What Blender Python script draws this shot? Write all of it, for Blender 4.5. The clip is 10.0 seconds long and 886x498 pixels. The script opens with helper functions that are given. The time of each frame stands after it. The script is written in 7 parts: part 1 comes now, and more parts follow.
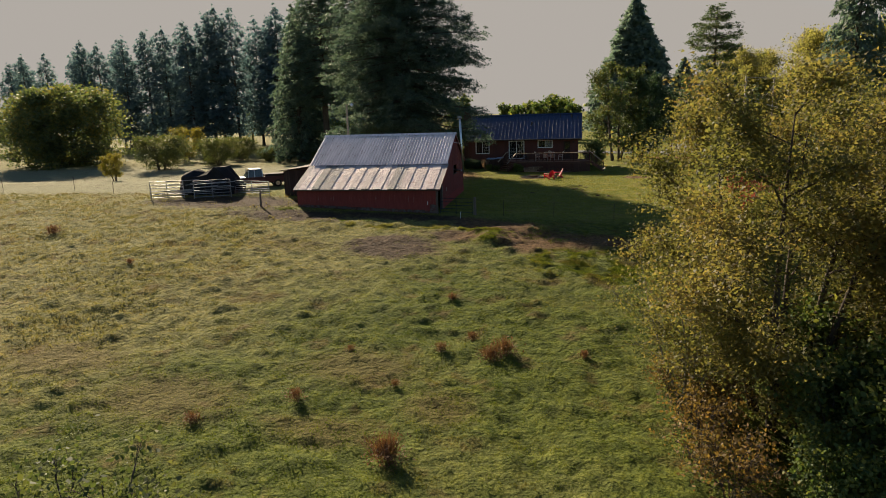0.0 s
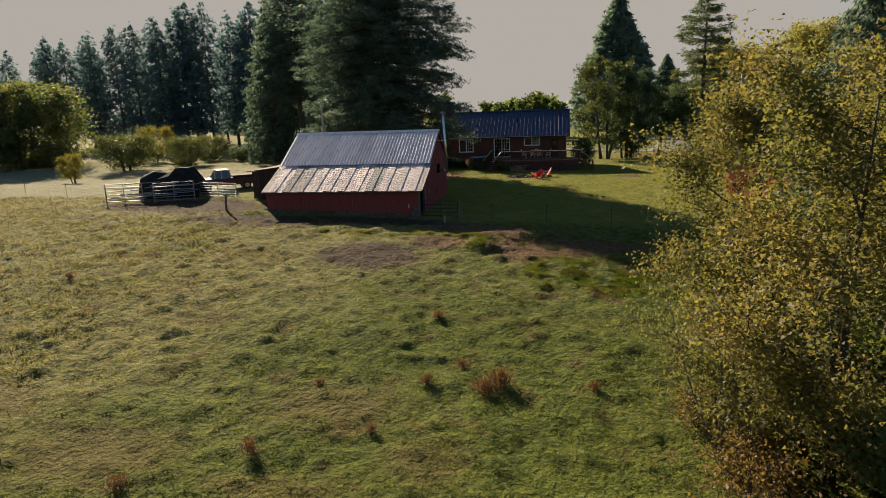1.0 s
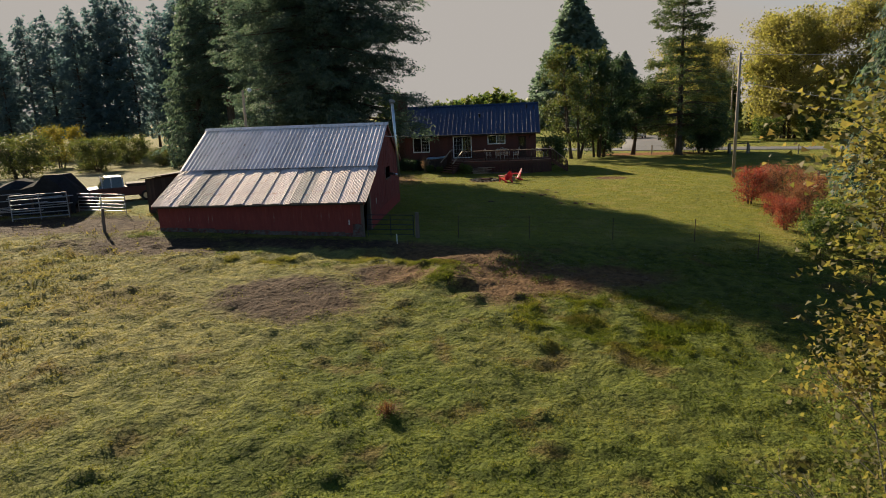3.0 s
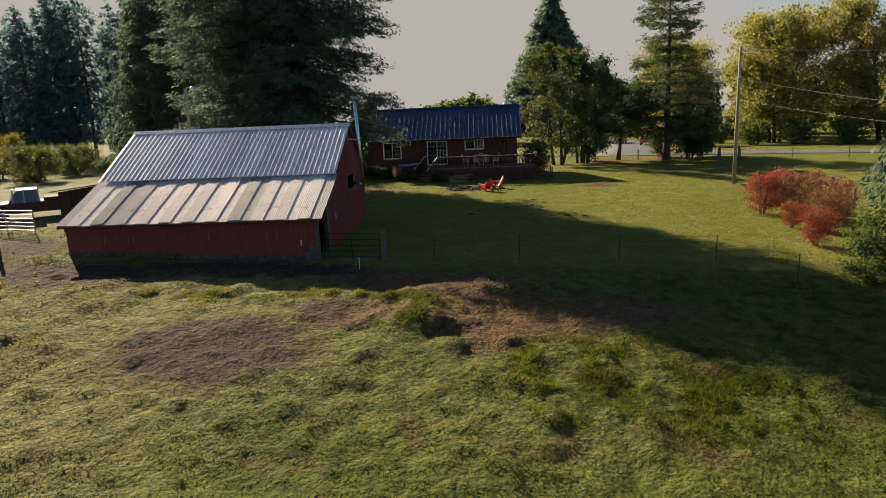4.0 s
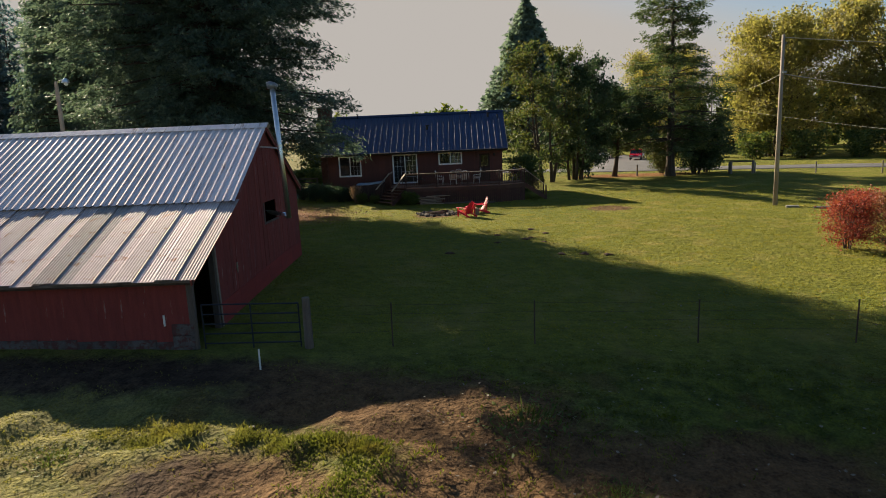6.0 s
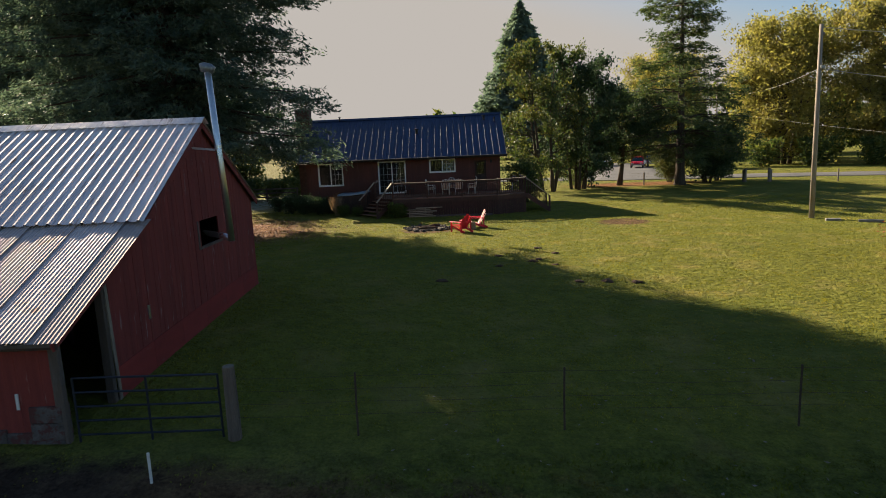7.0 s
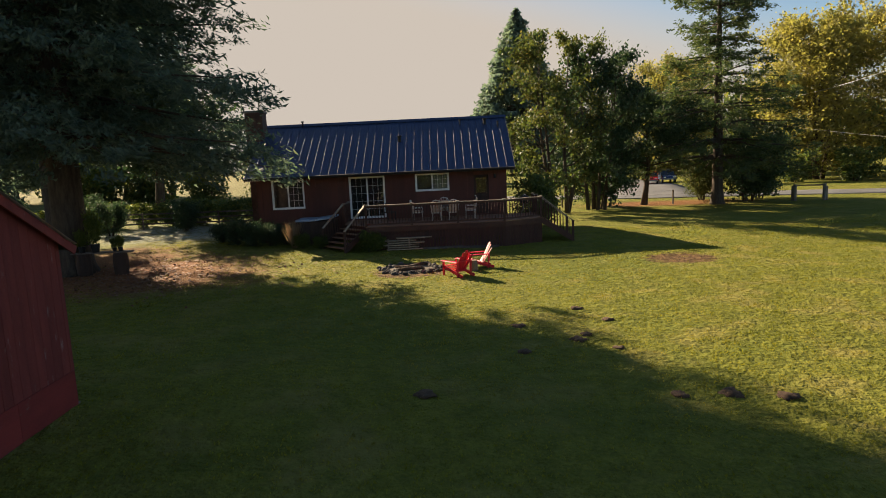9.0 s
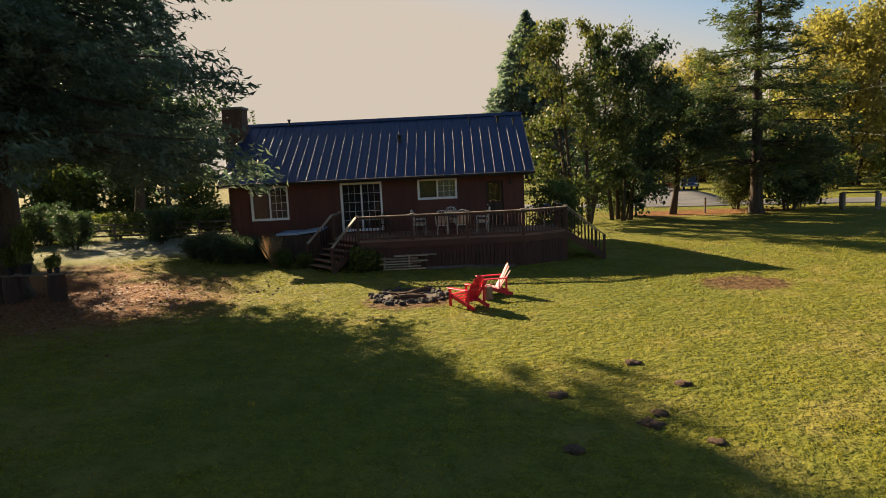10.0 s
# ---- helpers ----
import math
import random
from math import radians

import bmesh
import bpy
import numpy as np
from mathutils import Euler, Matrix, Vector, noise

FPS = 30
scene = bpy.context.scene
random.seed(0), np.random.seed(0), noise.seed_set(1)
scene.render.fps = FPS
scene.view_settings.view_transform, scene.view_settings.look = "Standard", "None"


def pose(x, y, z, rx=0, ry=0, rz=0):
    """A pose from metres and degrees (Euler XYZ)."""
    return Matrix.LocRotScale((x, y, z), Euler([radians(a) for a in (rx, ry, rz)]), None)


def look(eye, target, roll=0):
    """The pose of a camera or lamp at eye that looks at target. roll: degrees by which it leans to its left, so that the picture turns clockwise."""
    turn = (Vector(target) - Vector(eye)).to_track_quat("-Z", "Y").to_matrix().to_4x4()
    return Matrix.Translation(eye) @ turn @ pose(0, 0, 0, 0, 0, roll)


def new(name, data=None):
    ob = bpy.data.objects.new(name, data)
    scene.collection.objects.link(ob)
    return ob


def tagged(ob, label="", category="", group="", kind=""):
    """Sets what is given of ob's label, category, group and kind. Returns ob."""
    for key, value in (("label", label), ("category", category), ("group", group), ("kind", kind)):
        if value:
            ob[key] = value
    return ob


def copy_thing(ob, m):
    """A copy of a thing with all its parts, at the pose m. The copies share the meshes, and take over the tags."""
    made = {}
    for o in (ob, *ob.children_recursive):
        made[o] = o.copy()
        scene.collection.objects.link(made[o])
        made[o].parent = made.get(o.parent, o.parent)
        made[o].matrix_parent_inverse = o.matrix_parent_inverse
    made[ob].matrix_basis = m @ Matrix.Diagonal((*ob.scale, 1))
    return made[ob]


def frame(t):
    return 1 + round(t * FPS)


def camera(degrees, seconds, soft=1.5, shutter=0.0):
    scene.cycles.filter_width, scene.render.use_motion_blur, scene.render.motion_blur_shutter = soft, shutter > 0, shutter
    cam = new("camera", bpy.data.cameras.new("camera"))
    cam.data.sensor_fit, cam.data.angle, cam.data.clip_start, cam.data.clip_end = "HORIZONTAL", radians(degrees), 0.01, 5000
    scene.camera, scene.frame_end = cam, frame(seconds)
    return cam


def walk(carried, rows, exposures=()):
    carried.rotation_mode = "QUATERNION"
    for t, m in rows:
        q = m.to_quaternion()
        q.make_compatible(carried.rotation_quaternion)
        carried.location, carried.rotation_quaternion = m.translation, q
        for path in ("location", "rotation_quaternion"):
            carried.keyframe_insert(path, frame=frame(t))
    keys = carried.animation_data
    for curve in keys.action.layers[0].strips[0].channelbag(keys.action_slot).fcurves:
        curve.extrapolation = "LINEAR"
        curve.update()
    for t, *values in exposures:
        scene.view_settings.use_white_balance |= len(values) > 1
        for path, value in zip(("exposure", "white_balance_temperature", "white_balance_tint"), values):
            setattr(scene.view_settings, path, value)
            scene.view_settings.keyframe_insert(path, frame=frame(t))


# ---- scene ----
cam = camera(70.3, 10.0, 0.95, 0.12)
PATH = [
    (0, (0.835, 1.288, 7.152), (0.42, 3.199, 6.733), -1.7),
    (0.5, (0.42, 3.047, 7.03), (0.032, 4.963, 6.608), -1.8),
    (1, (-0.037, 5.014, 6.888), (-0.396, 6.935, 6.464), -1.9),
    (1.5, (-0.484, 7.258, 6.718), (-0.814, 9.184, 6.29), -2.0),
    (2, (-0.932, 9.7, 6.536), (-1.227, 11.631, 6.105), -2.1),
    (2.5, (-1.345, 12.297, 6.303), (-1.605, 14.233, 5.875), -2.1),
    (4, (-2.146, 20.58, 5.609), (-2.287, 22.533, 5.207), -2.4),
    (4.5, (-2.331, 23.343, 5.424), (-2.449, 25.301, 5.035), -2.4),
    (5, (-2.471, 26.076, 5.294), (-2.565, 28.037, 4.914), -2.3),
    (5.5, (-2.546, 28.759, 5.114), (-2.62, 30.724, 4.748), -2.4),
    (6, (-2.606, 31.398, 4.954), (-2.661, 33.366, 4.6), -2.5),
    (7.5, (-2.634, 38.835, 4.557), (-2.658, 40.81, 4.243), -2.6),
    (8, (-2.603, 41.28, 4.47), (-2.621, 43.257, 4.169), -2.7),
    (8.5, (-2.578, 43.728, 4.401), (-2.591, 45.707, 4.112), -2.7),
    (9, (-2.531, 46.274, 4.317), (-2.541, 48.255, 4.04), -2.7),
    (9.5, (-2.508, 48.694, 4.22), (-2.527, 50.676, 3.958), -2.7),
    (10, (-2.509, 51.147, 4.148), (-2.541, 53.131, 3.894), -2.7),
]
walk(cam, [(t, look(eye, target, roll)) for t, eye, target, roll in PATH], ((0.0, 1.26, 6050, 8), (4.5, 1.42, 5950, 8), (8.0, 1.63, 6080, 9), (10.0, 1.76, 6750, 10)))

# ---------------------------------------------------------------- hazy morning sky and sun
SUN_FROM = Vector((-0.634, 0.773, 0.0)).normalized()
SUN_HIGH = radians(27.2)
world = bpy.data.worlds.new("sky")
scene.world = world
world.use_nodes = True
wn = world.node_tree.nodes
sky = wn.new("ShaderNodeTexSky")
sky.sky_type = "NISHITA"
sky.sun_disc = False
sky.sun_elevation = SUN_HIGH
sky.sun_rotation = math.atan2(SUN_FROM.x, SUN_FROM.y) % (2 * math.pi)
sky.air_density, sky.dust_density, sky.ozone_density = 1.2, 0.5, 3.0
wn["Background"].inputs["Strength"].default_value = 0.036
# warm haze lies along the horizon, deepest below the sun, and thins out upwards
coords = wn.new("ShaderNodeTexCoord")
split = wn.new("ShaderNodeSeparateXYZ")
thin = wn.new("ShaderNodeMapRange")
thin.interpolation_type = "SMOOTHSTEP"
for key, value in (("From Min", 0.20), ("From Max", 0.38), ("To Min", 1.0), ("To Max", 0.0)):
    thin.inputs[key].default_value = value
haze = wn.new("ShaderNodeMix")
haze.data_type = "RGBA"
haze.inputs[7].default_value = (5.35, 4.66, 3.96, 1)
links = world.node_tree.links
links.new(coords.outputs["Generated"], split.inputs[0])
toward = wn.new("ShaderNodeVectorMath")
toward.operation = "DOT_PRODUCT"
toward.inputs[1].default_value = SUN_FROM
links.new(coords.outputs["Generated"], toward.inputs[0])
lower = wn.new("ShaderNodeMath")
lower.operation = "MULTIPLY_ADD"
lower.inputs[1].default_value, lower.inputs[2].default_value = -0.46, 0.34
links.new(toward.outputs["Value"], lower.inputs[0])
raised = wn.new("ShaderNodeMath")
links.new(split.outputs["Z"], raised.inputs[0])
links.new(lower.outputs[0], raised.inputs[1])
links.new(raised.outputs[0], thin.inputs["Value"])
links.new(thin.outputs[0], haze.inputs[0])
links.new(sky.outputs["Color"], haze.inputs[6])
links.new(haze.outputs[2], wn["Background"].inputs["Color"])
sun = new("sun", bpy.data.lights.new("sun", "SUN"))
sun.data.energy, sun.data.angle, sun.data.color = 5.0, radians(0.6), (1.0, 0.79, 0.53)
sun.matrix_world = look(SUN_FROM * 60 * math.cos(SUN_HIGH) + Vector((0, 0, 60 * math.sin(SUN_HIGH))), (0, 0, 0))


# ---------------------------------------------------------------- materials
def ramp(nt, fac, stops):
    node = nt.nodes.new("ShaderNodeValToRGB")
    els = node.color_ramp.elements
    while len(els) < len(stops):
        els.new(0.5)
    for el, (at, col) in zip(els, stops):
        el.position, el.color = at, (*col, 1)
    nt.links.new(fac, node.inputs["Fac"])
    return node.outputs["Color"]


def noise_tex(nt, coord, scale, detail=4.0, rough=0.6):
    node = nt.nodes.new("ShaderNodeTexNoise")
    node.inputs["Scale"].default_value = scale
    node.inputs["Detail"].default_value = detail
    node.inputs["Roughness"].default_value = rough
    nt.links.new(coord, node.inputs["Vector"])
    return node.outputs["Fac"]


def mix_col(nt, fac, a, b, mode="MIX"):
    node = nt.nodes.new("ShaderNodeMix")
    node.data_type, node.blend_type = "RGBA", mode
    for sock, val in ((0, fac), (6, a), (7, b)):
        if hasattr(val, "links"):
            nt.links.new(val, node.inputs[sock])
        else:
            node.inputs[sock].default_value = val if sock == 0 else (*val, 1)
    return node.outputs[2]


def maths(nt, op, a, b=0.0, c=0.0):
    node = nt.nodes.new("ShaderNodeMath")
    node.operation = op
    for i, val in enumerate((a, b, c)):
        if hasattr(val, "links"):
            nt.links.new(val, node.inputs[i])
        else:
            node.inputs[i].default_value = val
    return node.outputs[0]


def surface(name, dark, light, scale=3.0, rough=0.8, metal=0.0, bump=0.3, fine=40.0, wear=None, wear_at=0.62, vary=0.25,
            stretch=(1, 1, 1), spec=0.3):
    """A worn surface: two scales of tone, an optional worn colour in patches, tone that differs from piece to piece, fine relief."""
    m = bpy.data.materials.new(name)
    m.use_nodes = True
    nt = m.node_tree
    bsdf = nt.nodes["Principled BSDF"]
    tc = nt.nodes.new("ShaderNodeTexCoord").outputs["Object"]
    info = nt.nodes.new("ShaderNodeObjectInfo")
    shift = nt.nodes.new("ShaderNodeVectorMath")
    shift.operation = "MULTIPLY_ADD"
    nt.links.new(tc, shift.inputs[0])
    shift.inputs[1].default_value = stretch
    nt.links.new(info.outputs["Random"], shift.inputs[2])
    co = shift.outputs[0]
    big = noise_tex(nt, co, scale, 5)
    small = noise_tex(nt, co, fine, 3)
    tone = maths(nt, "ADD", maths(nt, "MULTIPLY", big, 0.7), maths(nt, "MULTIPLY", small, 0.3))
    col = ramp(nt, tone, [(0.34, dark), (0.66, light)])
    if wear:
        patch = noise_tex(nt, co, scale * 1.7, 6, 0.7)
        mask = nt.nodes.new("ShaderNodeMapRange")
        mask.inputs["From Min"].default_value, mask.inputs["From Max"].default_value = wear_at, wear_at + 0.08
        nt.links.new(patch, mask.inputs["Value"])
        col = mix_col(nt, mask.outputs[0], col, wear)
    if vary:
        each = maths(nt, "MULTIPLY_ADD", info.outputs["Random"], 2 * vary, 1 - vary)
        grey = nt.nodes.new("ShaderNodeCombineColor")
        for i in range(3):
            nt.links.new(each, grey.inputs[i])
        col = mix_col(nt, 1.0, col, grey.outputs[0], "MULTIPLY")
    nt.links.new(col, bsdf.inputs["Base Color"])
    bsdf.inputs["Metallic"].default_value = metal
    bsdf.inputs["Specular IOR Level"].default_value = spec
    rr = maths(nt, "MULTIPLY_ADD", big, 0.3, rough - 0.15)
    nt.links.new(rr, bsdf.inputs["Roughness"])
    if bump:
        b = nt.nodes.new("ShaderNodeBump")
        b.inputs["Strength"].default_value, b.inputs["Distance"].default_value = bump, 0.01
        nt.links.new(small, b.inputs["Height"])
        nt.links.new(b.outputs[0], bsdf.inputs["Normal"])
    return m


def leafy(name, stops, through_light=0.4, rough=0.6, spec=0.25, island=0.45, glow=(1.5, 1.5, 0.8)):
    """Leaves, needles or blades: every one has its own tone, and light shines through."""
    m = bpy.data.materials.new(name)
    m.use_nodes = True
    nt = m.node_tree
    bsdf = nt.nodes["Principled BSDF"]
    geo = nt.nodes.new("ShaderNodeNewGeometry")
    tc = nt.nodes.new("ShaderNodeTexCoord").outputs["Object"]
    clump = noise_tex(nt, tc, 0.45, 2)
    tone = maths(nt, "ADD", maths(nt, "MULTIPLY", geo.outputs["Random Per Island"], island), maths(nt, "MULTIPLY_ADD", clump, 1.1, -0.27))
    col = ramp(nt, tone, stops)
    nt.links.new(col, bsdf.inputs["Base Color"])
    bsdf.inputs["Roughness"].default_value = rough
    bsdf.inputs["Specular IOR Level"].default_value = spec
    tr = nt.nodes.new("ShaderNodeBsdfTranslucent")
    nt.links.new(mix_col(nt, 1.0, col, glow, "MULTIPLY"), tr.inputs["Color"])
    mx = nt.nodes.new("ShaderNodeMixShader")
    mx.inputs[0].default_value = through_light
    nt.links.new(bsdf.outputs[0], mx.inputs[1])
    nt.links.new(tr.outputs[0], mx.inputs[2])
    nt.links.new(mx.outputs[0], nt.nodes["Material Output"].inputs["Surface"])
    return m


def lushness(nt, pos):
    """The east side of the pasture is lush, the west thin and straw-pale, with backlit dew sheen in its colour."""
    sep = nt.nodes.new("ShaderNodeSeparateXYZ")
    nt.links.new(pos, sep.inputs[0])
    wander = maths(nt, "MULTIPLY_ADD", noise_tex(nt, pos, 0.16, 4), 16.0, -8.0)
    node = nt.nodes.new("ShaderNodeMapRange")
    node.interpolation_type = "SMOOTHSTEP"
    node.inputs["From Min"].default_value, node.inputs["From Max"].default_value = -19.0, -5.0
    along = maths(nt, "MULTIPLY", maths(nt, "SUBTRACT", 30.0, sep.outputs[1]), 0.45)
    nt.links.new(maths(nt, "ADD", maths(nt, "ADD", sep.outputs[0], along), wander), node.inputs["Value"])
    lawn = nt.nodes.new("ShaderNodeMapRange")
    lawn.inputs["From Min"].default_value, lawn.inputs["From Max"].default_value = 44.0, 48.0
    nt.links.new(sep.outputs[1], lawn.inputs["Value"])
    yard = nt.nodes.new("ShaderNodeMapRange")
    yard.inputs["From Min"].default_value, yard.inputs["From Max"].default_value = -29.0, -24.0
    nt.links.new(sep.outputs[0], yard.inputs["Value"])
    return maths(nt, "MAXIMUM", node.outputs[0], maths(nt, "MULTIPLY", lawn.outputs[0], yard.outputs[0]))


def turf(name, stops, dry, patchy=0.75, straw=None, through_light=0.38, tufted=1.0):
    """Grass blades: tone by blade and by tuft, with dry brown patches in the same places as in the soil beneath."""
    m = leafy(name, stops, through_light, 0.75, 0.08)
    nt = m.node_tree
    bsdf = nt.nodes["Principled BSDF"]
    green = bsdf.inputs["Base Color"].links[0].from_socket
    pos = nt.nodes.new("ShaderNodeNewGeometry").outputs["Position"]
    # the straw mix carries the dew sheen of the west side
    if straw:
        green = mix_col(nt, lushness(nt, pos), mix_col(nt, 0.8, green, straw), green)
    mid = noise_tex(nt, pos, 0.55, 5)
    wide = noise_tex(nt, pos, 0.11, 4)
    node = nt.nodes.new("ShaderNodeMapRange")
    node.interpolation_type = "SMOOTHSTEP"
    node.inputs["From Min"].default_value, node.inputs["From Max"].default_value = 0.50, 0.66
    nt.links.new(maths(nt, "ADD", maths(nt, "MULTIPLY", mid, 0.7), maths(nt, "MULTIPLY", wide, 0.35)), node.inputs["Value"])
    col = mix_col(nt, maths(nt, "MULTIPLY", node.outputs[0], patchy), green, dry)
    # tone by tuft; the dark end paints shaded hollows between the tufts
    tuft = ramp(nt, noise_tex(nt, pos, 2.1, 3, 0.6), [(0.36, (0.62, 0.66, 0.6)), (0.5, (1.0, 1.0, 1.0)), (0.64, (1.28, 1.22, 1.05))])
    col = mix_col(nt, tufted, col, tuft, "MULTIPLY")
    nt.links.new(col, bsdf.inputs["Base Color"])
    for n in nt.nodes:
        if n.bl_idname == "ShaderNodeBsdfTranslucent":
            nt.links.new(mix_col(nt, 1.0, col, (1.32, 1.38, 0.92), "MULTIPLY"), n.inputs["Color"])
    return m


def ground_material():
    m = bpy.data.materials.new("pasture_soil_and_turf")
    m.use_nodes = True
    nt = m.node_tree
    bsdf = nt.nodes["Principled BSDF"]
    pos = nt.nodes.new("ShaderNodeNewGeometry").outputs["Position"]
    wide = noise_tex(nt, pos, 0.11, 4)
    mid = noise_tex(nt, pos, 0.55, 5)
    small = noise_tex(nt, pos, 3.2, 5, 0.7)
    fine = noise_tex(nt, pos, 16.0, 4, 0.7)
    green = ramp(nt, maths(nt, "ADD", maths(nt, "MULTIPLY", small, 0.5), maths(nt, "MULTIPLY", fine, 0.5)),
                 [(0.36, (0.030, 0.044, 0.008)), (0.52, (0.076, 0.099, 0.013)), (0.68, (0.139, 0.146, 0.023))])
    dry = ramp(nt, fine, [(0.35, (0.123, 0.106, 0.040)), (0.65, (0.273, 0.242, 0.101))])
    brown = ramp(nt, fine, [(0.35, (0.057, 0.042, 0.015)), (0.65, (0.154, 0.107, 0.039))])
    soil = ramp(nt, maths(nt, "ADD", maths(nt, "MULTIPLY", small, 0.55), maths(nt, "MULTIPLY", fine, 0.45)), [(0.38, (0.022, 0.015, 0.011)), (0.64, (0.118, 0.080, 0.050))])
    litter = ramp(nt, fine, [(0.35, (0.110, 0.040, 0.020)), (0.65, (0.297, 0.127, 0.061))])

    def step(value, lo, hi):
        node = nt.nodes.new("ShaderNodeMapRange")
        node.interpolation_type = "SMOOTHSTEP"
        node.inputs["From Min"].default_value, node.inputs["From Max"].default_value = lo, hi
        nt.links.new(value, node.inputs["Value"])
        return node.outputs[0]

    sep = nt.nodes.new("ShaderNodeSeparateXYZ")
    nt.links.new(pos, sep.inputs[0])

    def spot(x, y, rx, ry, edge=0.35):
        """A worn patch with a ragged edge."""
        dx = maths(nt, "DIVIDE", maths(nt, "SUBTRACT", sep.outputs[0], x), rx)
        dy = maths(nt, "DIVIDE", maths(nt, "SUBTRACT", sep.outputs[1], y), ry)
        d = maths(nt, "SQRT", maths(nt, "ADD", maths(nt, "MULTIPLY", dx, dx), maths(nt, "MULTIPLY", dy, dy)))
        d = maths(nt, "ADD", d, maths(nt, "MULTIPLY_ADD", mid, 1.2, -0.6))
        d = maths(nt, "ADD", d, maths(nt, "MULTIPLY_ADD", small, 0.9, -0.45))
        return maths(nt, "SUBTRACT", 1.0, step(d, 1 - edge, 1 + edge))

    lush = lushness(nt, pos)
    # westwards the mix pales, painting the sheen of backlit dew
    col = mix_col(nt, maths(nt, "MULTIPLY_ADD", lush, -0.67, 0.75), green, dry)
    col = mix_col(nt, maths(nt, "MULTIPLY", step(wide, 0.46, 0.64), 0.22), col, dry)
    # the old pasture turns brown in patches, the mown lawn does not
    mown = ramp(nt, maths(nt, "ADD", maths(nt, "MULTIPLY", small, 0.4), maths(nt, "MULTIPLY", fine, 0.6)), [(0.36, (0.086, 0.100, 0.017)), (0.64, (0.194, 0.190, 0.029))])
    mown = mix_col(nt, maths(nt, "MULTIPLY", step(mid, 0.48, 0.66), 0.6), mown, (0.222, 0.190, 0.056))
    mown = mix_col(nt, maths(nt, "MULTIPLY", step(wide, 0.50, 0.62), 0.45), mown, (0.094, 0.120, 0.019))
    pasture = maths(nt, "SUBTRACT", 1.0, maths(nt, "MULTIPLY", step(sep.outputs[1], 44.0, 48.0), step(sep.outputs[0], -29.0, -24.0)))
    col = mix_col(nt, pasture, mown, col)
    # the same blotches on the soil, dark where shaded hollows are imitated
    tuft = ramp(nt, noise_tex(nt, pos, 2.1, 3, 0.6), [(0.36, (0.62, 0.66, 0.6)), (0.5, (1.0, 1.0, 1.0)), (0.64, (1.28, 1.22, 1.05))])
    col = mix_col(nt, maths(nt, "MULTIPLY_ADD", pasture, 0.65, 0.35), col, tuft, "MULTIPLY")
    col = mix_col(nt, maths(nt, "MULTIPLY", maths(nt, "MULTIPLY", step(mid, 0.55, 0.68), pasture), 0.7), col, brown)
    # paler ground in the west field, then in a patch behind the yard
    pale_field = maths(nt, "MULTIPLY", maths(nt, "MULTIPLY", step(sep.outputs[1], 49.0, 54.0), maths(nt, "SUBTRACT", 1.0, step(sep.outputs[1], 80.0, 90.0))), maths(nt, "SUBTRACT", 1.0, step(sep.outputs[0], -29.0, -24.0)))
    col = mix_col(nt, maths(nt, "MULTIPLY", pale_field, 0.62), col, ramp(nt, fine, [(0.35, (0.175, 0.172, 0.105)), (0.65, (0.295, 0.285, 0.20))]))
    pale_yard = maths(nt, "MULTIPLY", maths(nt, "MULTIPLY", spot(-19.5, 87.5, 6.0, 6.0, 0.4), step(small, 0.36, 0.56)), 0.75)
    col = mix_col(nt, pale_yard, col, (0.30, 0.32, 0.29))
    soil = mix_col(nt, maths(nt, "MULTIPLY", step(mid, 0.44, 0.62), 0.6), soil, (0.032, 0.022, 0.016))
    warm = ramp(nt, maths(nt, "ADD", maths(nt, "MULTIPLY", small, 0.55), maths(nt, "MULTIPLY", fine, 0.45)), [(0.38, (0.050, 0.029, 0.014)), (0.64, (0.215, 0.128, 0.058))])
    soil = mix_col(nt, maths(nt, "MULTIPLY", step(sep.outputs[0], -8.6, -5.6), 0.85), soil, warm)
    for args in ((-10.2, 37.6, 3.0, 2.2), (0.0, 40.6, 3.2, 1.7), (-2.0, 40.6, 2.2, 2.6), (-6.9, 40.6, 2.0, 1.3), (-3.2, 42.4, 2.2, 0.7), (-19.5, 43.8, 5.0, 1.6), (-11.5, 44.9, 7.0, 0.9), (-4.5, 43.8, 3.6, 1.2), (2.6, 41.4, 2.4, 1.2), (-27.0, 47.5, 7.0, 2.6), (7.1, 71.8, 1.5, 1.15, 0.2),
                 (-4.0, 71.0, 1.4, 1.5, 0.2)):
        col = mix_col(nt, spot(*args), col, soil)
    for args in ((-13.0, 19.0, 2.6, 1.6), (-7.1, 22.6, 2.2, 1.4), (-7.0, 18.3, 1.8, 0.9), (-19.0, 21.0, 2.6, 1.5), (-3.6, 20.4, 1.2, 1.2), (-16.7, 36.9, 2.4, 1.2)):
        col = mix_col(nt, maths(nt, "MULTIPLY", spot(*args, 0.6), 0.6), col, brown)
    for args in ((-14.5, 71.5, 4.0, 4.0), (-19.0, 74.0, 5.0, 5.0), (15.5, 98.0, 6.0, 2.6)):
        col = mix_col(nt, maths(nt, "MULTIPLY", spot(*args, 0.5), 0.85), col, litter)
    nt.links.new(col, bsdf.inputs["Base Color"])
    bsdf.inputs["Roughness"].default_value = 0.95
    bsdf.inputs["Specular IOR Level"].default_value = 0.1
    b = nt.nodes.new("ShaderNodeBump")
    b.inputs["Strength"].default_value, b.inputs["Distance"].default_value = 1.0, 0.2
    lump = noise_tex(nt, pos, 5.5, 3, 0.55)
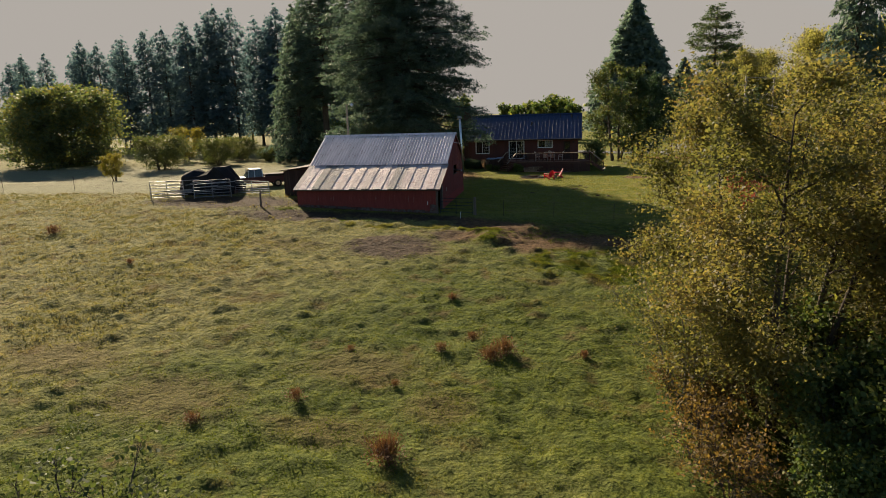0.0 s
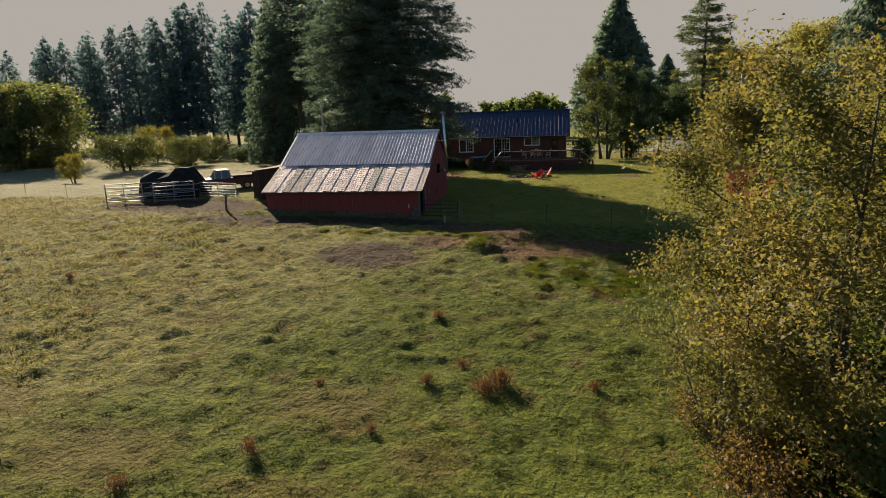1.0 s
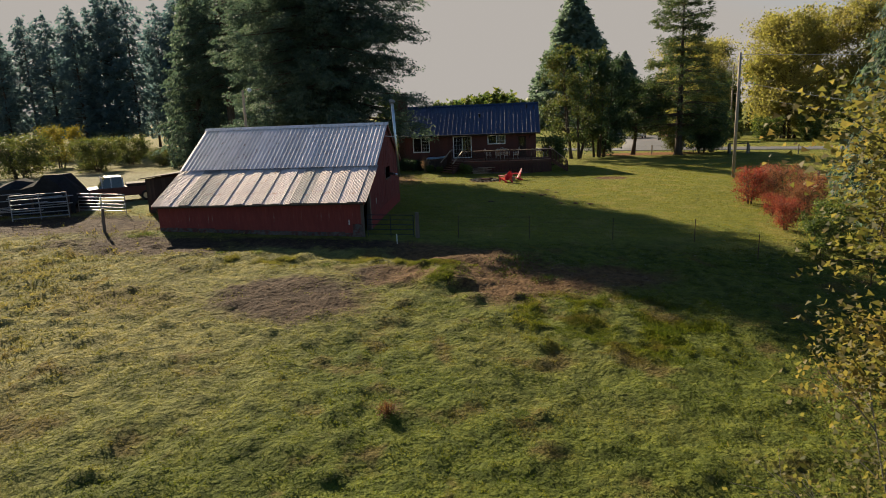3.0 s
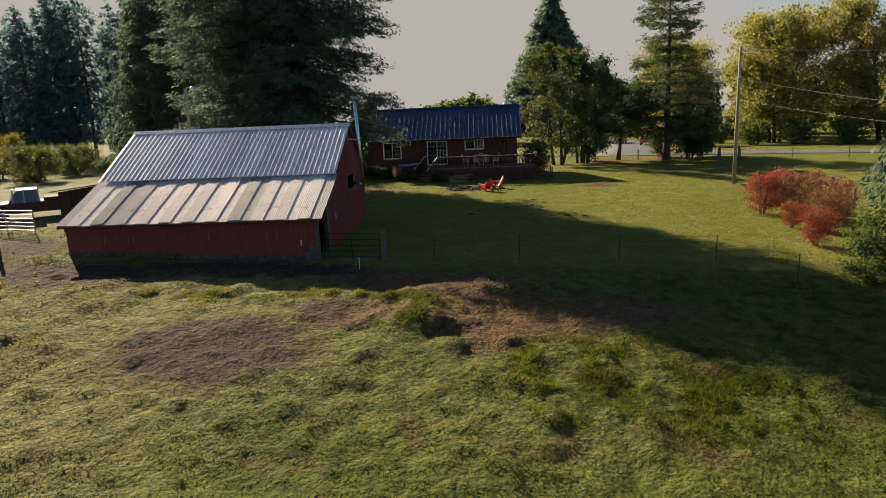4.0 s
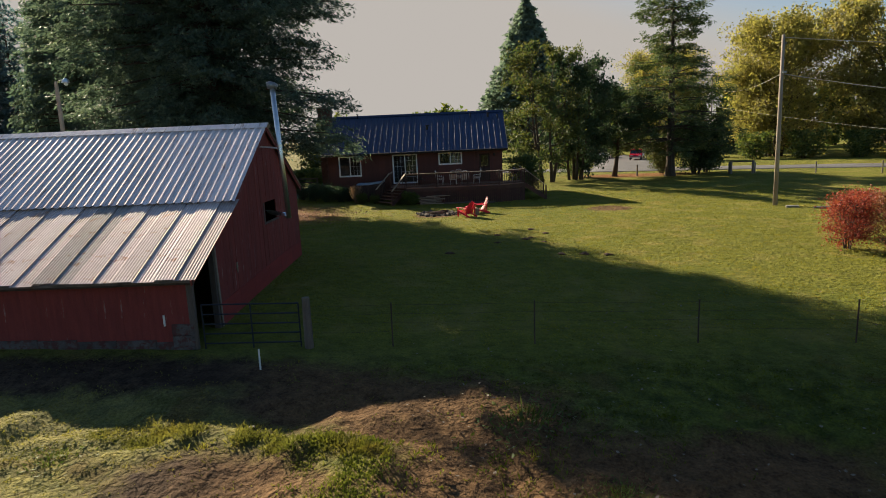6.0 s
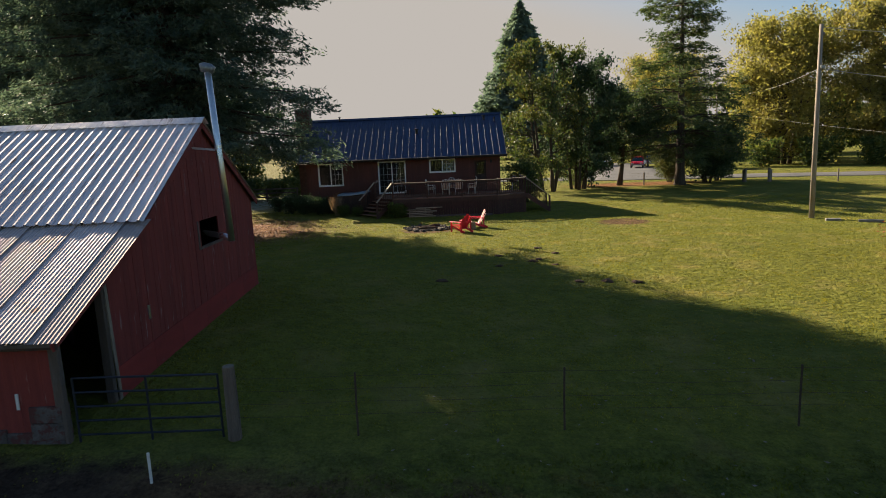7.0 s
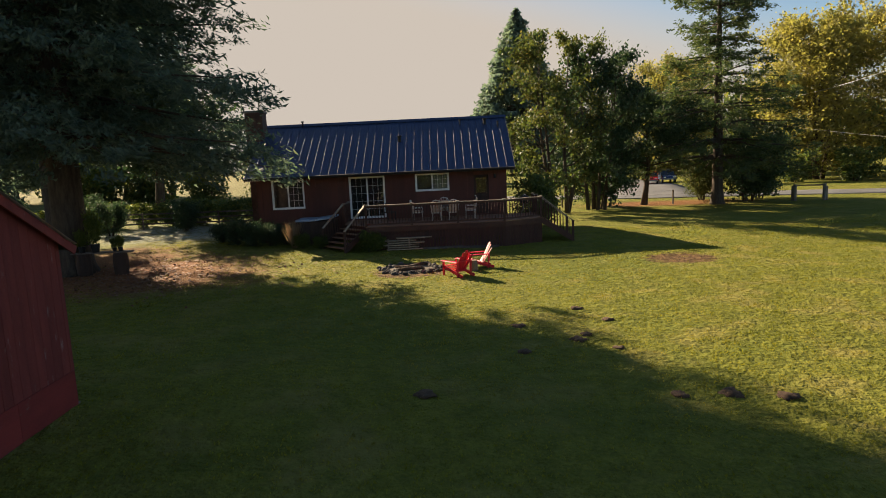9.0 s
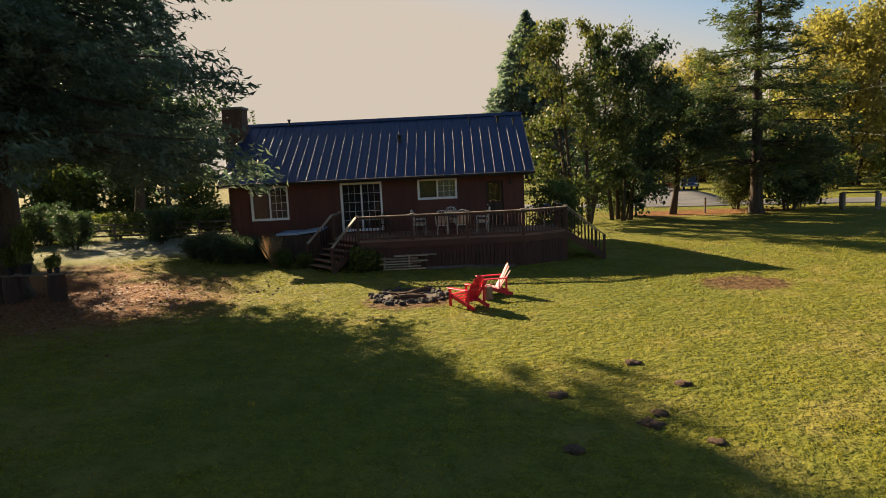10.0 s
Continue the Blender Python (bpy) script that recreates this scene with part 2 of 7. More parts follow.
    nt.links.new(maths(nt, "ADD", maths(nt, "ADD", maths(nt, "MULTIPLY", fine, 0.3), maths(nt, "MULTIPLY", small, 0.6)), maths(nt, "MULTIPLY", lump, 1.1)), b.inputs["Height"])
    nt.links.new(b.outputs[0], bsdf.inputs["Normal"])
    return m


def glass_material():
    m = bpy.data.materials.new("window_glass")
    m.use_nodes = True
    b = m.node_tree.nodes["Principled BSDF"]
    b.inputs["Base Color"].default_value = (0.9, 0.95, 0.95, 1)
    b.inputs["Roughness"].default_value = 0.02
    b.inputs["Transmission Weight"].default_value = 1.0
    b.inputs["IOR"].default_value = 1.45
    return m


M = {
    "ground": ground_material(),
    "glass": glass_material(),
    "galv": surface("ribbed_galvanised_roofing", (0.54, 0.465, 0.46), (0.78, 0.68, 0.665), 1.4, 0.42, 0.16, 0.15, 18, (0.36, 0.235, 0.19), 0.57, 0.16, (4, 0.5, 0.5)),
    "galv_old": surface("weathered_corrugated_roofing", (0.40, 0.325, 0.31), (0.58, 0.485, 0.46), 0.9, 0.74, 0.18, 0.25, 22, (0.36, 0.22, 0.15), 0.6, 0.22),
    "galv_dull": surface("dull_grey_corrugated_roofing", (0.24, 0.21, 0.195), (0.40, 0.355, 0.33), 0.9, 0.78, 0.2, 0.25, 22, (0.26, 0.17, 0.12), 0.6, 0.15),
    "red_board": surface("faded_red_barn_paint", (0.15, 0.030, 0.026), (0.255, 0.054, 0.044), 1.4, 0.85, 0, 0.5, 30, (0.30, 0.22, 0.20), 0.615, 0.07, (3, 3, 0.5)),
    "red_fresh": surface("brighter_red_barn_paint", (0.19, 0.028, 0.024), (0.29, 0.046, 0.038), 1.4, 0.8, 0, 0.4, 30, (0.22, 0.13, 0.11), 0.64, 0.1, (3, 0.6, 2)),
    "grey_board": surface("bare_weathered_board", (0.07, 0.055, 0.045), (0.16, 0.13, 0.11), 1.5, 0.9, 0, 0.5, 30, None, 0.6, 0.3, (3, 3, 0.35)),
    "dark_board": surface("dark_stained_board", (0.03, 0.02, 0.016), (0.07, 0.045, 0.035), 1.5, 0.85, 0, 0.4, 30, None, 0.6, 0.3, (3, 3, 0.4)),
    "concrete": surface("pale_concrete", (0.15, 0.14, 0.125), (0.32, 0.30, 0.27), 2.2, 0.9, 0, 0.5, 30, (0.12, 0.11, 0.09), 0.62, 0.1),
    "footing": surface("stained_whitewashed_footing", (0.05, 0.042, 0.040), (0.13, 0.115, 0.108), 3.2, 0.95, 0, 0.7, 26, (0.09, 0.036, 0.032), 0.48, 0.2),
    "zinc_dull": surface("sooty_flue_hood", (0.16, 0.16, 0.165), (0.30, 0.30, 0.30), 5.0, 0.5, 0.8, 0.1, 20, None, 0.6, 0.1),
    "skirt": surface("dark_stained_skirting", (0.045, 0.022, 0.017), (0.085, 0.040, 0.030), 3.0, 0.85, 0, 0.3, 30, None, 0.6, 0.1),
    "truck_grey": surface("dull_pale_truck_paint", (0.34, 0.34, 0.35), (0.46, 0.46, 0.46), 2, 0.4, 0.1, 0.02, 30, None, 0.6, 0, spec=0.5),
    "zinc": surface("bright_flue_pipe", (0.55, 0.56, 0.57), (0.75, 0.75, 0.75), 2.0, 0.3, 0.95, 0.05, 20, None, 0.6, 0),
    "siding": surface("red_brown_siding", (0.072, 0.028, 0.021), (0.115, 0.042, 0.031), 1.2, 0.75, 0, 0.3, 30, None, 0.6, 0.15, (2, 2, 0.4)),
    "seam": surface("dark_blue_standing_seam", (0.012, 0.025, 0.070), (0.019, 0.038, 0.098), 0.8, 0.5, 0.1, 0.03, 15, None, 0.6, 0.08, spec=0.3),
    "white": surface("white_window_frame", (0.62, 0.62, 0.60), (0.80, 0.80, 0.78), 3.0, 0.45, 0, 0.05, 30, None, 0.6, 0.05),
    "deck": surface("brown_deck_board", (0.143, 0.068, 0.042), (0.286, 0.150, 0.091), 2.0, 0.75, 0, 0.4, 30, None, 0.6, 0.25, (0.6, 3, 3)),
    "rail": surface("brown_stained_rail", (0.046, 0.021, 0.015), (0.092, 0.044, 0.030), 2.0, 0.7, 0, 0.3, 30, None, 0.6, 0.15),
    # paler than the rails: sunlight on their tops is put into the colour
    "cap": surface("sunlit_tone_handrail", (0.20, 0.15, 0.11), (0.36, 0.29, 0.22), 2.0, 0.7, 0, 0.3, 30, None, 0.6, 0.1),
    "red_plastic": surface("red_plastic", (0.55, 0.010, 0.032), (0.68, 0.018, 0.050), 4.0, 0.42, 0, 0.03, 60, None, 0.6, 0.04, spec=0.5),
    # pale pink stands for sunlight on red slats
    "pink_plastic": surface("sunlit_tone_red_plastic", (0.62, 0.25, 0.24), (0.78, 0.42, 0.40), 4.0, 0.5, 0, 0.03, 60, None, 0.6, 0.04),
    "rock": surface("sooty_fire_ring_stone", (0.025, 0.022, 0.02), (0.10, 0.085, 0.07), 5.0, 0.9, 0, 0.8, 25, None, 0.6, 0.35),
    "ash": surface("grey_brown_ash", (0.045, 0.035, 0.028), (0.16, 0.125, 0.095), 3.0, 0.95, 0, 0.8, 20, None, 0.6, 0.1),
    "mole": surface("dark_crumbled_earth", (0.034, 0.021, 0.013), (0.115, 0.070, 0.042), 6.0, 0.95, 0, 1.0, 20, None, 0.6, 0.2),
    "bark": surface("furrowed_bark", (0.035, 0.026, 0.02), (0.10, 0.078, 0.06), 4.0, 0.95, 0, 1.0, 18, None, 0.6, 0.1, (2, 2, 0.4)),
    "bark_pale": surface("pale_grey_bark", (0.09, 0.08, 0.068), (0.24, 0.22, 0.19), 3.0, 0.9, 0, 0.7, 18, (0.07, 0.06, 0.045), 0.6, 0.1, (2, 2, 0.5)),
    "pole": surface("weathered_utility_pole", (0.20, 0.16, 0.125), (0.36, 0.31, 0.26), 2.0, 0.85, 0, 0.5, 24, None, 0.6, 0.1, (4, 4, 0.3)),
    "post": surface("split_fence_post", (0.13, 0.105, 0.08), (0.27, 0.23, 0.18), 3.0, 0.9, 0, 0.6, 24, None, 0.6, 0.2, (3, 3, 0.4)),
    "steel": surface("dull_steel", (0.22, 0.22, 0.22), (0.38, 0.38, 0.38), 3.0, 0.5, 0.7, 0.1, 30, (0.2, 0.1, 0.06), 0.66, 0.1),
    "pipe": surface("galvanised_gate_pipe", (0.20, 0.205, 0.21), (0.34, 0.34, 0.35), 3.0, 0.5, 0.5, 0.1, 30, None, 0.66, 0.1),
    "blue_pipe": surface("dark_blue_gate_paint", (0.012, 0.015, 0.024), (0.024, 0.03, 0.045), 3.0, 0.5, 0.1, 0.1, 30, None, 0.66, 0.1),
    "rusty": surface("rusted_steel_post", (0.05, 0.035, 0.028), (0.11, 0.075, 0.055), 3.0, 0.8, 0.2, 0.2, 30, None, 0.66, 0.1),
    "cable": surface("grey_cable", (0.272, 0.255, 0.238), (0.476, 0.459, 0.425), 3.0, 0.6, 0, 0, 30, None, 0.66, 0),
    "asphalt": surface("grey_asphalt", (0.072, 0.072, 0.076), (0.122, 0.122, 0.126), 0.5, 0.9, 0, 0.4, 25, (0.050, 0.050, 0.050), 0.66, 0),
    "black": surface("black_rubber", (0.012, 0.012, 0.012), (0.03, 0.03, 0.03), 4.0, 0.7, 0, 0.1, 30, None, 0.6, 0.1),
    "tarp": surface("black_tarpaulin", (0.010, 0.011, 0.013), (0.026, 0.027, 0.03), 1.5, 0.85, 0, 0.4, 12, None, 0.6, 0.1, spec=0.1),
    "blue_tarp": surface("pale_blue_sheet", (0.20, 0.29, 0.42), (0.36, 0.45, 0.58), 1.5, 0.45, 0, 0.2, 12, None, 0.6, 0.1),
    "car_red": surface("red_car_paint", (0.50, 0.012, 0.03), (0.60, 0.02, 0.04), 2, 0.25, 0.1, 0, 30, None, 0.6, 0, spec=0.6),
    "car_white": surface("white_car_paint", (0.62, 0.63, 0.64), (0.75, 0.75, 0.75), 2, 0.25, 0.1, 0, 30, None, 0.6, 0, spec=0.6),
    "car_blue": surface("dark_blue_car_paint", (0.015, 0.03, 0.08), (0.03, 0.05, 0.12), 2, 0.25, 0.2, 0, 30, None, 0.6, 0, spec=0.6),
    "car_glass": surface("tinted_car_glass", (0.01, 0.012, 0.014), (0.02, 0.022, 0.025), 2, 0.08, 0, 0, 30, None, 0.6, 0, spec=0.7),
    "wicker": surface("pale_patio_chair", (0.42, 0.38, 0.33), (0.62, 0.58, 0.52), 4, 0.6, 0, 0.2, 50, None, 0.6, 0.1),
    "cushion": surface("patterned_seat_cushion", (0.30, 0.13, 0.08), (0.55, 0.46, 0.33), 9, 0.8, 0, 0.1, 50, None, 0.6, 0.1),
    "lumber": surface("stacked_pale_lumber", (0.20, 0.15, 0.10), (0.38, 0.30, 0.21), 3, 0.8, 0, 0.3, 40, None, 0.6, 0.3, (0.5, 3, 3)),
    "stump": surface("sawn_log", (0.13, 0.085, 0.055), (0.30, 0.22, 0.15), 5, 0.9, 0, 0.6, 30, None, 0.6, 0.15),
    # near-black, for sheets that stand in for the dark of the rooms
    "blind": surface("dark_room_sheet", (0.014, 0.014, 0.014), (0.032, 0.031, 0.03), 2.0, 0.9, 0, 0.1, 20, None, 0.6, 0),
    "room": surface("dim_interior_panelling", (0.05, 0.045, 0.04), (0.09, 0.08, 0.07), 1.0, 0.9, 0, 0.1, 20, None, 0.6, 0),
    "curtain": surface("drawn_curtain", (0.10, 0.11, 0.10), (0.20, 0.21, 0.19), 3.0, 0.9, 0, 0.2, 30, None, 0.6, 0.1, (8, 8, 0.2)),
    "brick_dark": surface("dark_chimney_brick", (0.05, 0.03, 0.025), (0.12, 0.07, 0.055), 6.0, 0.9, 0, 0.8, 20, None, 0.6, 0.2),
    "needles": leafy("fir_needles", [(0.2, (0.052, 0.082, 0.066)), (0.5, (0.086, 0.122, 0.096)), (0.8, (0.132, 0.162, 0.114))], 0.42, spec=0.12, glow=(1.3, 1.4, 1.1)),
    # lightened and blued to put the air haze on the far firs
    "needles_blue": leafy("far_fir_needles_haze_tint", [(0.2, (0.076, 0.116, 0.126)), (0.5, (0.112, 0.158, 0.164)), (0.8, (0.155, 0.198, 0.186))], 0.48, glow=(1.2, 1.4, 1.35)),
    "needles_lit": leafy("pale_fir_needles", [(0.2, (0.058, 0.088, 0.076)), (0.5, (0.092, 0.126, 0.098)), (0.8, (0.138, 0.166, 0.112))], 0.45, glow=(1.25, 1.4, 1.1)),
    # pale blue-green, with distance haze mixed into the colour
    "needles_far": leafy("cypress_needles_haze_tint", [(0.2, (0.110, 0.155, 0.135)), (0.5, (0.145, 0.190, 0.155)), (0.8, (0.185, 0.225, 0.170))], 0.46, glow=(1.3, 1.4, 1.1)),
    "needles_pine": leafy("pine_needles", [(0.15, (0.034, 0.058, 0.030)), (0.5, (0.066, 0.098, 0.044)), (0.8, (0.112, 0.126, 0.052)), (0.95, (0.190, 0.118, 0.054))], 0.36),
    "leaf_alder": leafy("autumn_alder_leaf", [(0.1, (0.070, 0.080, 0.029)), (0.36, (0.118, 0.116, 0.042)), (0.64, (0.180, 0.146, 0.056)), (0.92, (0.246, 0.148, 0.068))], 0.54, island=0.32),
    "leaf_maple": leafy("yellow_maple_leaf", [(0.1, (0.170, 0.176, 0.066)), (0.4, (0.235, 0.212, 0.078)), (0.7, (0.292, 0.232, 0.086)), (0.95, (0.322, 0.205, 0.088))], 0.60, island=0.12),
    "leaf_green": leafy("dark_green_leaf", [(0.15, (0.044, 0.073, 0.027)), (0.5, (0.083, 0.120, 0.039)), (0.85, (0.207, 0.201, 0.051))], 0.42),
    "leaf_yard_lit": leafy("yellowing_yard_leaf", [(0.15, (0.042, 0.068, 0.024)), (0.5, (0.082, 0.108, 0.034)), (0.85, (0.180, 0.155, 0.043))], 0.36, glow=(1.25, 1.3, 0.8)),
    "leaf_dark": leafy("dark_evergreen_leaf", [(0.15, (0.026, 0.048, 0.028)), (0.5, (0.048, 0.078, 0.040)), (0.85, (0.092, 0.116, 0.052))], 0.3, glow=(1.1, 1.3, 0.95)),
    "leaf_fruit": leafy("orchard_leaf", [(0.15, (0.040, 0.060, 0.026)), (0.5, (0.076, 0.094, 0.034)), (0.85, (0.142, 0.134, 0.042))], 0.42),
    # lightened for haze; the gold end stands for sunlight on the crown
    "leaf_spread": leafy("spreading_tree_leaf", [(0.15, (0.060, 0.085, 0.050)), (0.5, (0.100, 0.124, 0.056)), (0.85, (0.190, 0.165, 0.05))], 0.48),
    "leaf_gold": leafy("golden_leaf", [(0.15, (0.085, 0.092, 0.020)), (0.5, (0.170, 0.150, 0.028)), (0.85, (0.26, 0.20, 0.036))], 0.45),
    "leaf_red": leafy("scarlet_leaf", [(0.1, (0.12, 0.022, 0.016)), (0.4, (0.24, 0.035, 0.028)), (0.7, (0.30, 0.09, 0.06)), (0.95, (0.24, 0.15, 0.075))], 0.35),
    "leaf_dusky": leafy("dusky_pink_leaf", [(0.1, (0.12, 0.05, 0.03)), (0.4, (0.22, 0.085, 0.055)), (0.7, (0.27, 0.13, 0.085)), (0.95, (0.20, 0.15, 0.06))], 0.35),
    "leaf_rust": leafy("rusty_bramble_leaf", [(0.1, (0.075, 0.058, 0.02)), (0.4, (0.145, 0.098, 0.032)), (0.68, (0.205, 0.128, 0.042)), (0.9, (0.20, 0.078, 0.04))], 0.40),
    "weed_green": leafy("coarse_weed_leaf", [(0.1, (0.034, 0.056, 0.013)), (0.5, (0.078, 0.108, 0.022)), (0.85, (0.15, 0.165, 0.036))], 0.36),
    "reed_tan": leafy("dry_reed_blade", [(0.1, (0.16, 0.115, 0.070)), (0.5, (0.28, 0.205, 0.130)), (0.9, (0.38, 0.28, 0.18))], 0.35, glow=(1.15, 1.0, 0.85)),
    "weed_brown": leafy("dried_dock_stem", [(0.1, (0.043, 0.022, 0.014)), (0.5, (0.123, 0.058, 0.032)), (0.85, (0.246, 0.131, 0.065))], 0.3),
    "grass": turf("pasture_grass_blade", [(0.1, (0.044, 0.064, 0.008)), (0.45, (0.084, 0.108, 0.012)), (0.7, (0.127, 0.137, 0.017)), (0.98, (0.187, 0.163, 0.035))], (0.144, 0.097, 0.037), 0.6, (0.193, 0.171, 0.057)),
    # straw tone that includes the shine of backlit dew
    "grass_dew_pale": turf("dew_paled_grass_blade", [(0.1, (0.117, 0.110, 0.036)), (0.5, (0.188, 0.160, 0.063)), (0.9, (0.266, 0.219, 0.102))], (0.196, 0.141, 0.078)),
    "lawn": turf("mown_grass_blade", [(0.1, (0.120, 0.132, 0.020)), (0.45, (0.188, 0.186, 0.022)), (0.8, (0.252, 0.220, 0.032))], (0.285, 0.216, 0.054), 0.5, through_light=0.36, tufted=0.4),
}


# ---------------------------------------------------------------- building helpers
class Geo:
    """Gathers boxes, tubes and faces of one mesh."""

    def __init__(self):
        self.v, self.f, self.smooth = [], [], False

    def add(self, verts, faces):
        n = len(self.v)
        self.v += [tuple(p) for p in verts]
        self.f += [tuple(n + i for i in f) for f in faces]
        return self

    def box(self, x0, y0, z0, x1, y1, z1, bevel=0.0, m=None):
        if bevel:
            c = bevel
            vs, idx = [], {}
            for sx in (0, 1):
                for sy in (0, 1):
                    for sz in (0, 1):
                        for ax in range(3):
                            p = [(x0, x1)[sx] + (c, -c)[sx], (y0, y1)[sy] + (c, -c)[sy], (z0, z1)[sz] + (c, -c)[sz]]
                            p[ax] = ((x0, x1)[sx], (y0, y1)[sy], (z0, z1)[sz])[ax]
                            idx[sx, sy, sz, ax] = len(vs)
                            vs.append(p)
            fs = []
            for ax in range(3):
                a, b = (ax + 1) % 3, (ax + 2) % 3
                for s in (0, 1):
                    ring = []
                    for u, w in ((0, 0), (1, 0), (1, 1), (0, 1)):
                        k = [0, 0, 0]
                        k[ax], k[a], k[b] = s, u, w
                        ring.append(idx[(*k, ax)])
                    fs.append(ring if s else ring[::-1])
                for u in (0, 1):
                    for w in (0, 1):
                        k0, k1 = [0, 0, 0], [0, 0, 0]
                        k0[a], k0[b], k1[a], k1[b], k1[ax] = u, w, u, w, 1
                        q = [idx[(*k0, a)], idx[(*k1, a)], idx[(*k1, b)], idx[(*k0, b)]]
                        fs.append(q if u != w else q[::-1])
            for sx in (0, 1):
                for sy in (0, 1):
                    for sz in (0, 1):
                        t = [idx[sx, sy, sz, i] for i in range(3)]
                        fs.append(t if (sx + sy + sz) % 2 else t[::-1])
        else:
            vs = [(x, y, z) for x in (x0, x1) for y in (y0, y1) for z in (z0, z1)]
            fs = [(0, 1, 3, 2), (4, 6, 7, 5), (0, 4, 5, 1), (2, 3, 7, 6), (0, 2, 6, 4), (1, 5, 7, 3)]
        if m is not None:
            vs = [m @ Vector(p) for p in vs]
        return self.add(vs, fs)

    def tube(self, points, radii, n=8, cap=True):
        pts = [Vector([float(c) for c in p]) for p in points]
        vs, fs = [], []
        for i, p in enumerate(pts):
            way = (pts[min(i + 1, len(pts) - 1)] - pts[max(i - 1, 0)]).normalized()
            side = way.cross(Vector((0.31, 0.17, 0.93)) if abs(way.z) < 0.9 else Vector((1, 0, 0))).normalized()
            up = way.cross(side)
            r = float(radii[i] if hasattr(radii, "__len__") else radii)
            vs += [p + r * (math.cos(2 * math.pi * k / n) * side + math.sin(2 * math.pi * k / n) * up) for k in range(n)]
        for i in range(len(pts) - 1):
            for k in range(n):
                fs.append((i * n + k, i * n + (k + 1) % n, (i + 1) * n + (k + 1) % n, (i + 1) * n + k))
        if cap:
            fs += [tuple(range(n - 1, -1, -1)), tuple(range((len(pts) - 1) * n, len(pts) * n))]
        return self.add(vs, fs)

    def bar(self, a, b, w, h):
        """A square-cut bar from a to b, w wide and h deep."""
        a, b = Vector(a), Vector(b)
        way = (b - a).normalized()
        side = way.cross(Vector((0, 0, 1)) if abs(way.z) < 0.95 else Vector((0, 1, 0))).normalized() * w / 2
        up = side.cross(way).normalized() * h / 2
        vs = [p + s * side + u * up for p in (a, b) for s, u in ((-1, -1), (1, -1), (1, 1), (-1, 1))]
        return self.add(vs, [(0, 1, 2, 3), (7, 6, 5, 4), (0, 4, 5, 1), (1, 5, 6, 2), (2, 6, 7, 3), (3, 7, 4, 0)])

    def lump(self, c, r, seed, flat=0.7, rough=0.25, seg=10, rings=6):
        """An uneven stone or heap."""
        vs, fs = [], []
        for i in range(rings + 1):
            th = math.pi * i / rings
            for k in range(seg):
                ph = 2 * math.pi * k / seg
                d = Vector((math.sin(th) * math.cos(ph), math.sin(th) * math.sin(ph), math.cos(th)))
                q = 1 + rough * noise.noise(d * 1.7 + Vector((seed * 3.1, seed, 0)))
                vs.append((c[0] + r * q * d.x, c[1] + r * q * d.y, c[2] + r * q * flat * d.z))
        for i in range(rings):
            for k in range(seg):
                fs.append((i * seg + k, (i + 1) * seg + k, (i + 1) * seg + (k + 1) % seg, i * seg + (k + 1) % seg))
        return self.add(vs, fs)

    def mesh(self, name, material, smooth=False):
        me = bpy.data.meshes.new(name)
        me.from_pydata(self.v, [], self.f)
        me.materials.append(material)
        if smooth:
            me.polygons.foreach_set("use_smooth", [True] * len(me.polygons))
        me.update()
        return me


def part(name, geo, material, parent, label="", smooth=False):
    ob = new(name, geo.mesh(name, M[material], smooth) if isinstance(geo, Geo) else geo)
    ob.parent = parent
    if label:
        ob["label"] = label
    return ob


def thing(name, label, category, at=(0, 0, 0), turn=0.0, group="", kind=""):
    ob = new(name)
    ob.matrix_basis = pose(*at, 0, 0, turn)
    ob.empty_display_size = 0.3
    return tagged(ob, label, category, group, kind)


def solid(name, geo, material, label, category, at=(0, 0, 0), turn=0.0, group="", kind="", smooth=False):
    ob = new(name, geo.mesh(name, M[material], smooth) if isinstance(geo, Geo) else geo)
    ob.matrix_basis = pose(*at, 0, 0, turn)
    return tagged(ob, label, category, group, kind)


def quads_mesh(name, verts, material, far=False):
    """One loose quad for every four rows of verts, or, for far plants, one triangle of the same area."""
    verts = np.asarray(verts, dtype=np.float32).reshape(-1, 3)
    n, k = len(verts) // 4, 4
    if far:
        q, k = verts.reshape(-1, 4, 3), 3
        verts = np.stack([q[:, 0], 1.5 * q[:, 1] - 0.5 * q[:, 3], q[:, 2]], 1).reshape(-1, 3)
    me = bpy.data.meshes.new(name)
    me.vertices.add(k * n)
    me.vertices.foreach_set("co", verts.ravel())
    me.loops.add(k * n)
    me.loops.foreach_set("vertex_index", np.arange(k * n, dtype=np.int32))
    me.polygons.add(n)
    me.polygons.foreach_set("loop_start", np.arange(0, k * n, k, dtype=np.int32))
    me.update(calc_edges=True)
    me.materials.append(material)
    return me


def unit(a):
    return a / np.maximum(np.linalg.norm(a, axis=1, keepdims=True), 1e-6)


def leaf_quads(centre, along, face, length, width):
    """Diamond leaves about centre, lengthwise along, turned to face."""
    along = unit(along)
    side = unit(np.cross(along, face))
    up = np.cross(side, along)
    L, W = np.reshape(length, (-1, 1)) / 2, np.reshape(width, (-1, 1)) / 2
    return np.stack([centre - along * L, centre + side * W - 0.15 * up * L, centre + along * L, centre - side * W - 0.15 * up * L], axis=1).reshape(-1, 3)


# ---------------------------------------------------------------- the lie of the land
def smooth01(t):
    t = np.clip(t, 0, 1)
    return t * t * (3 - 2 * t)


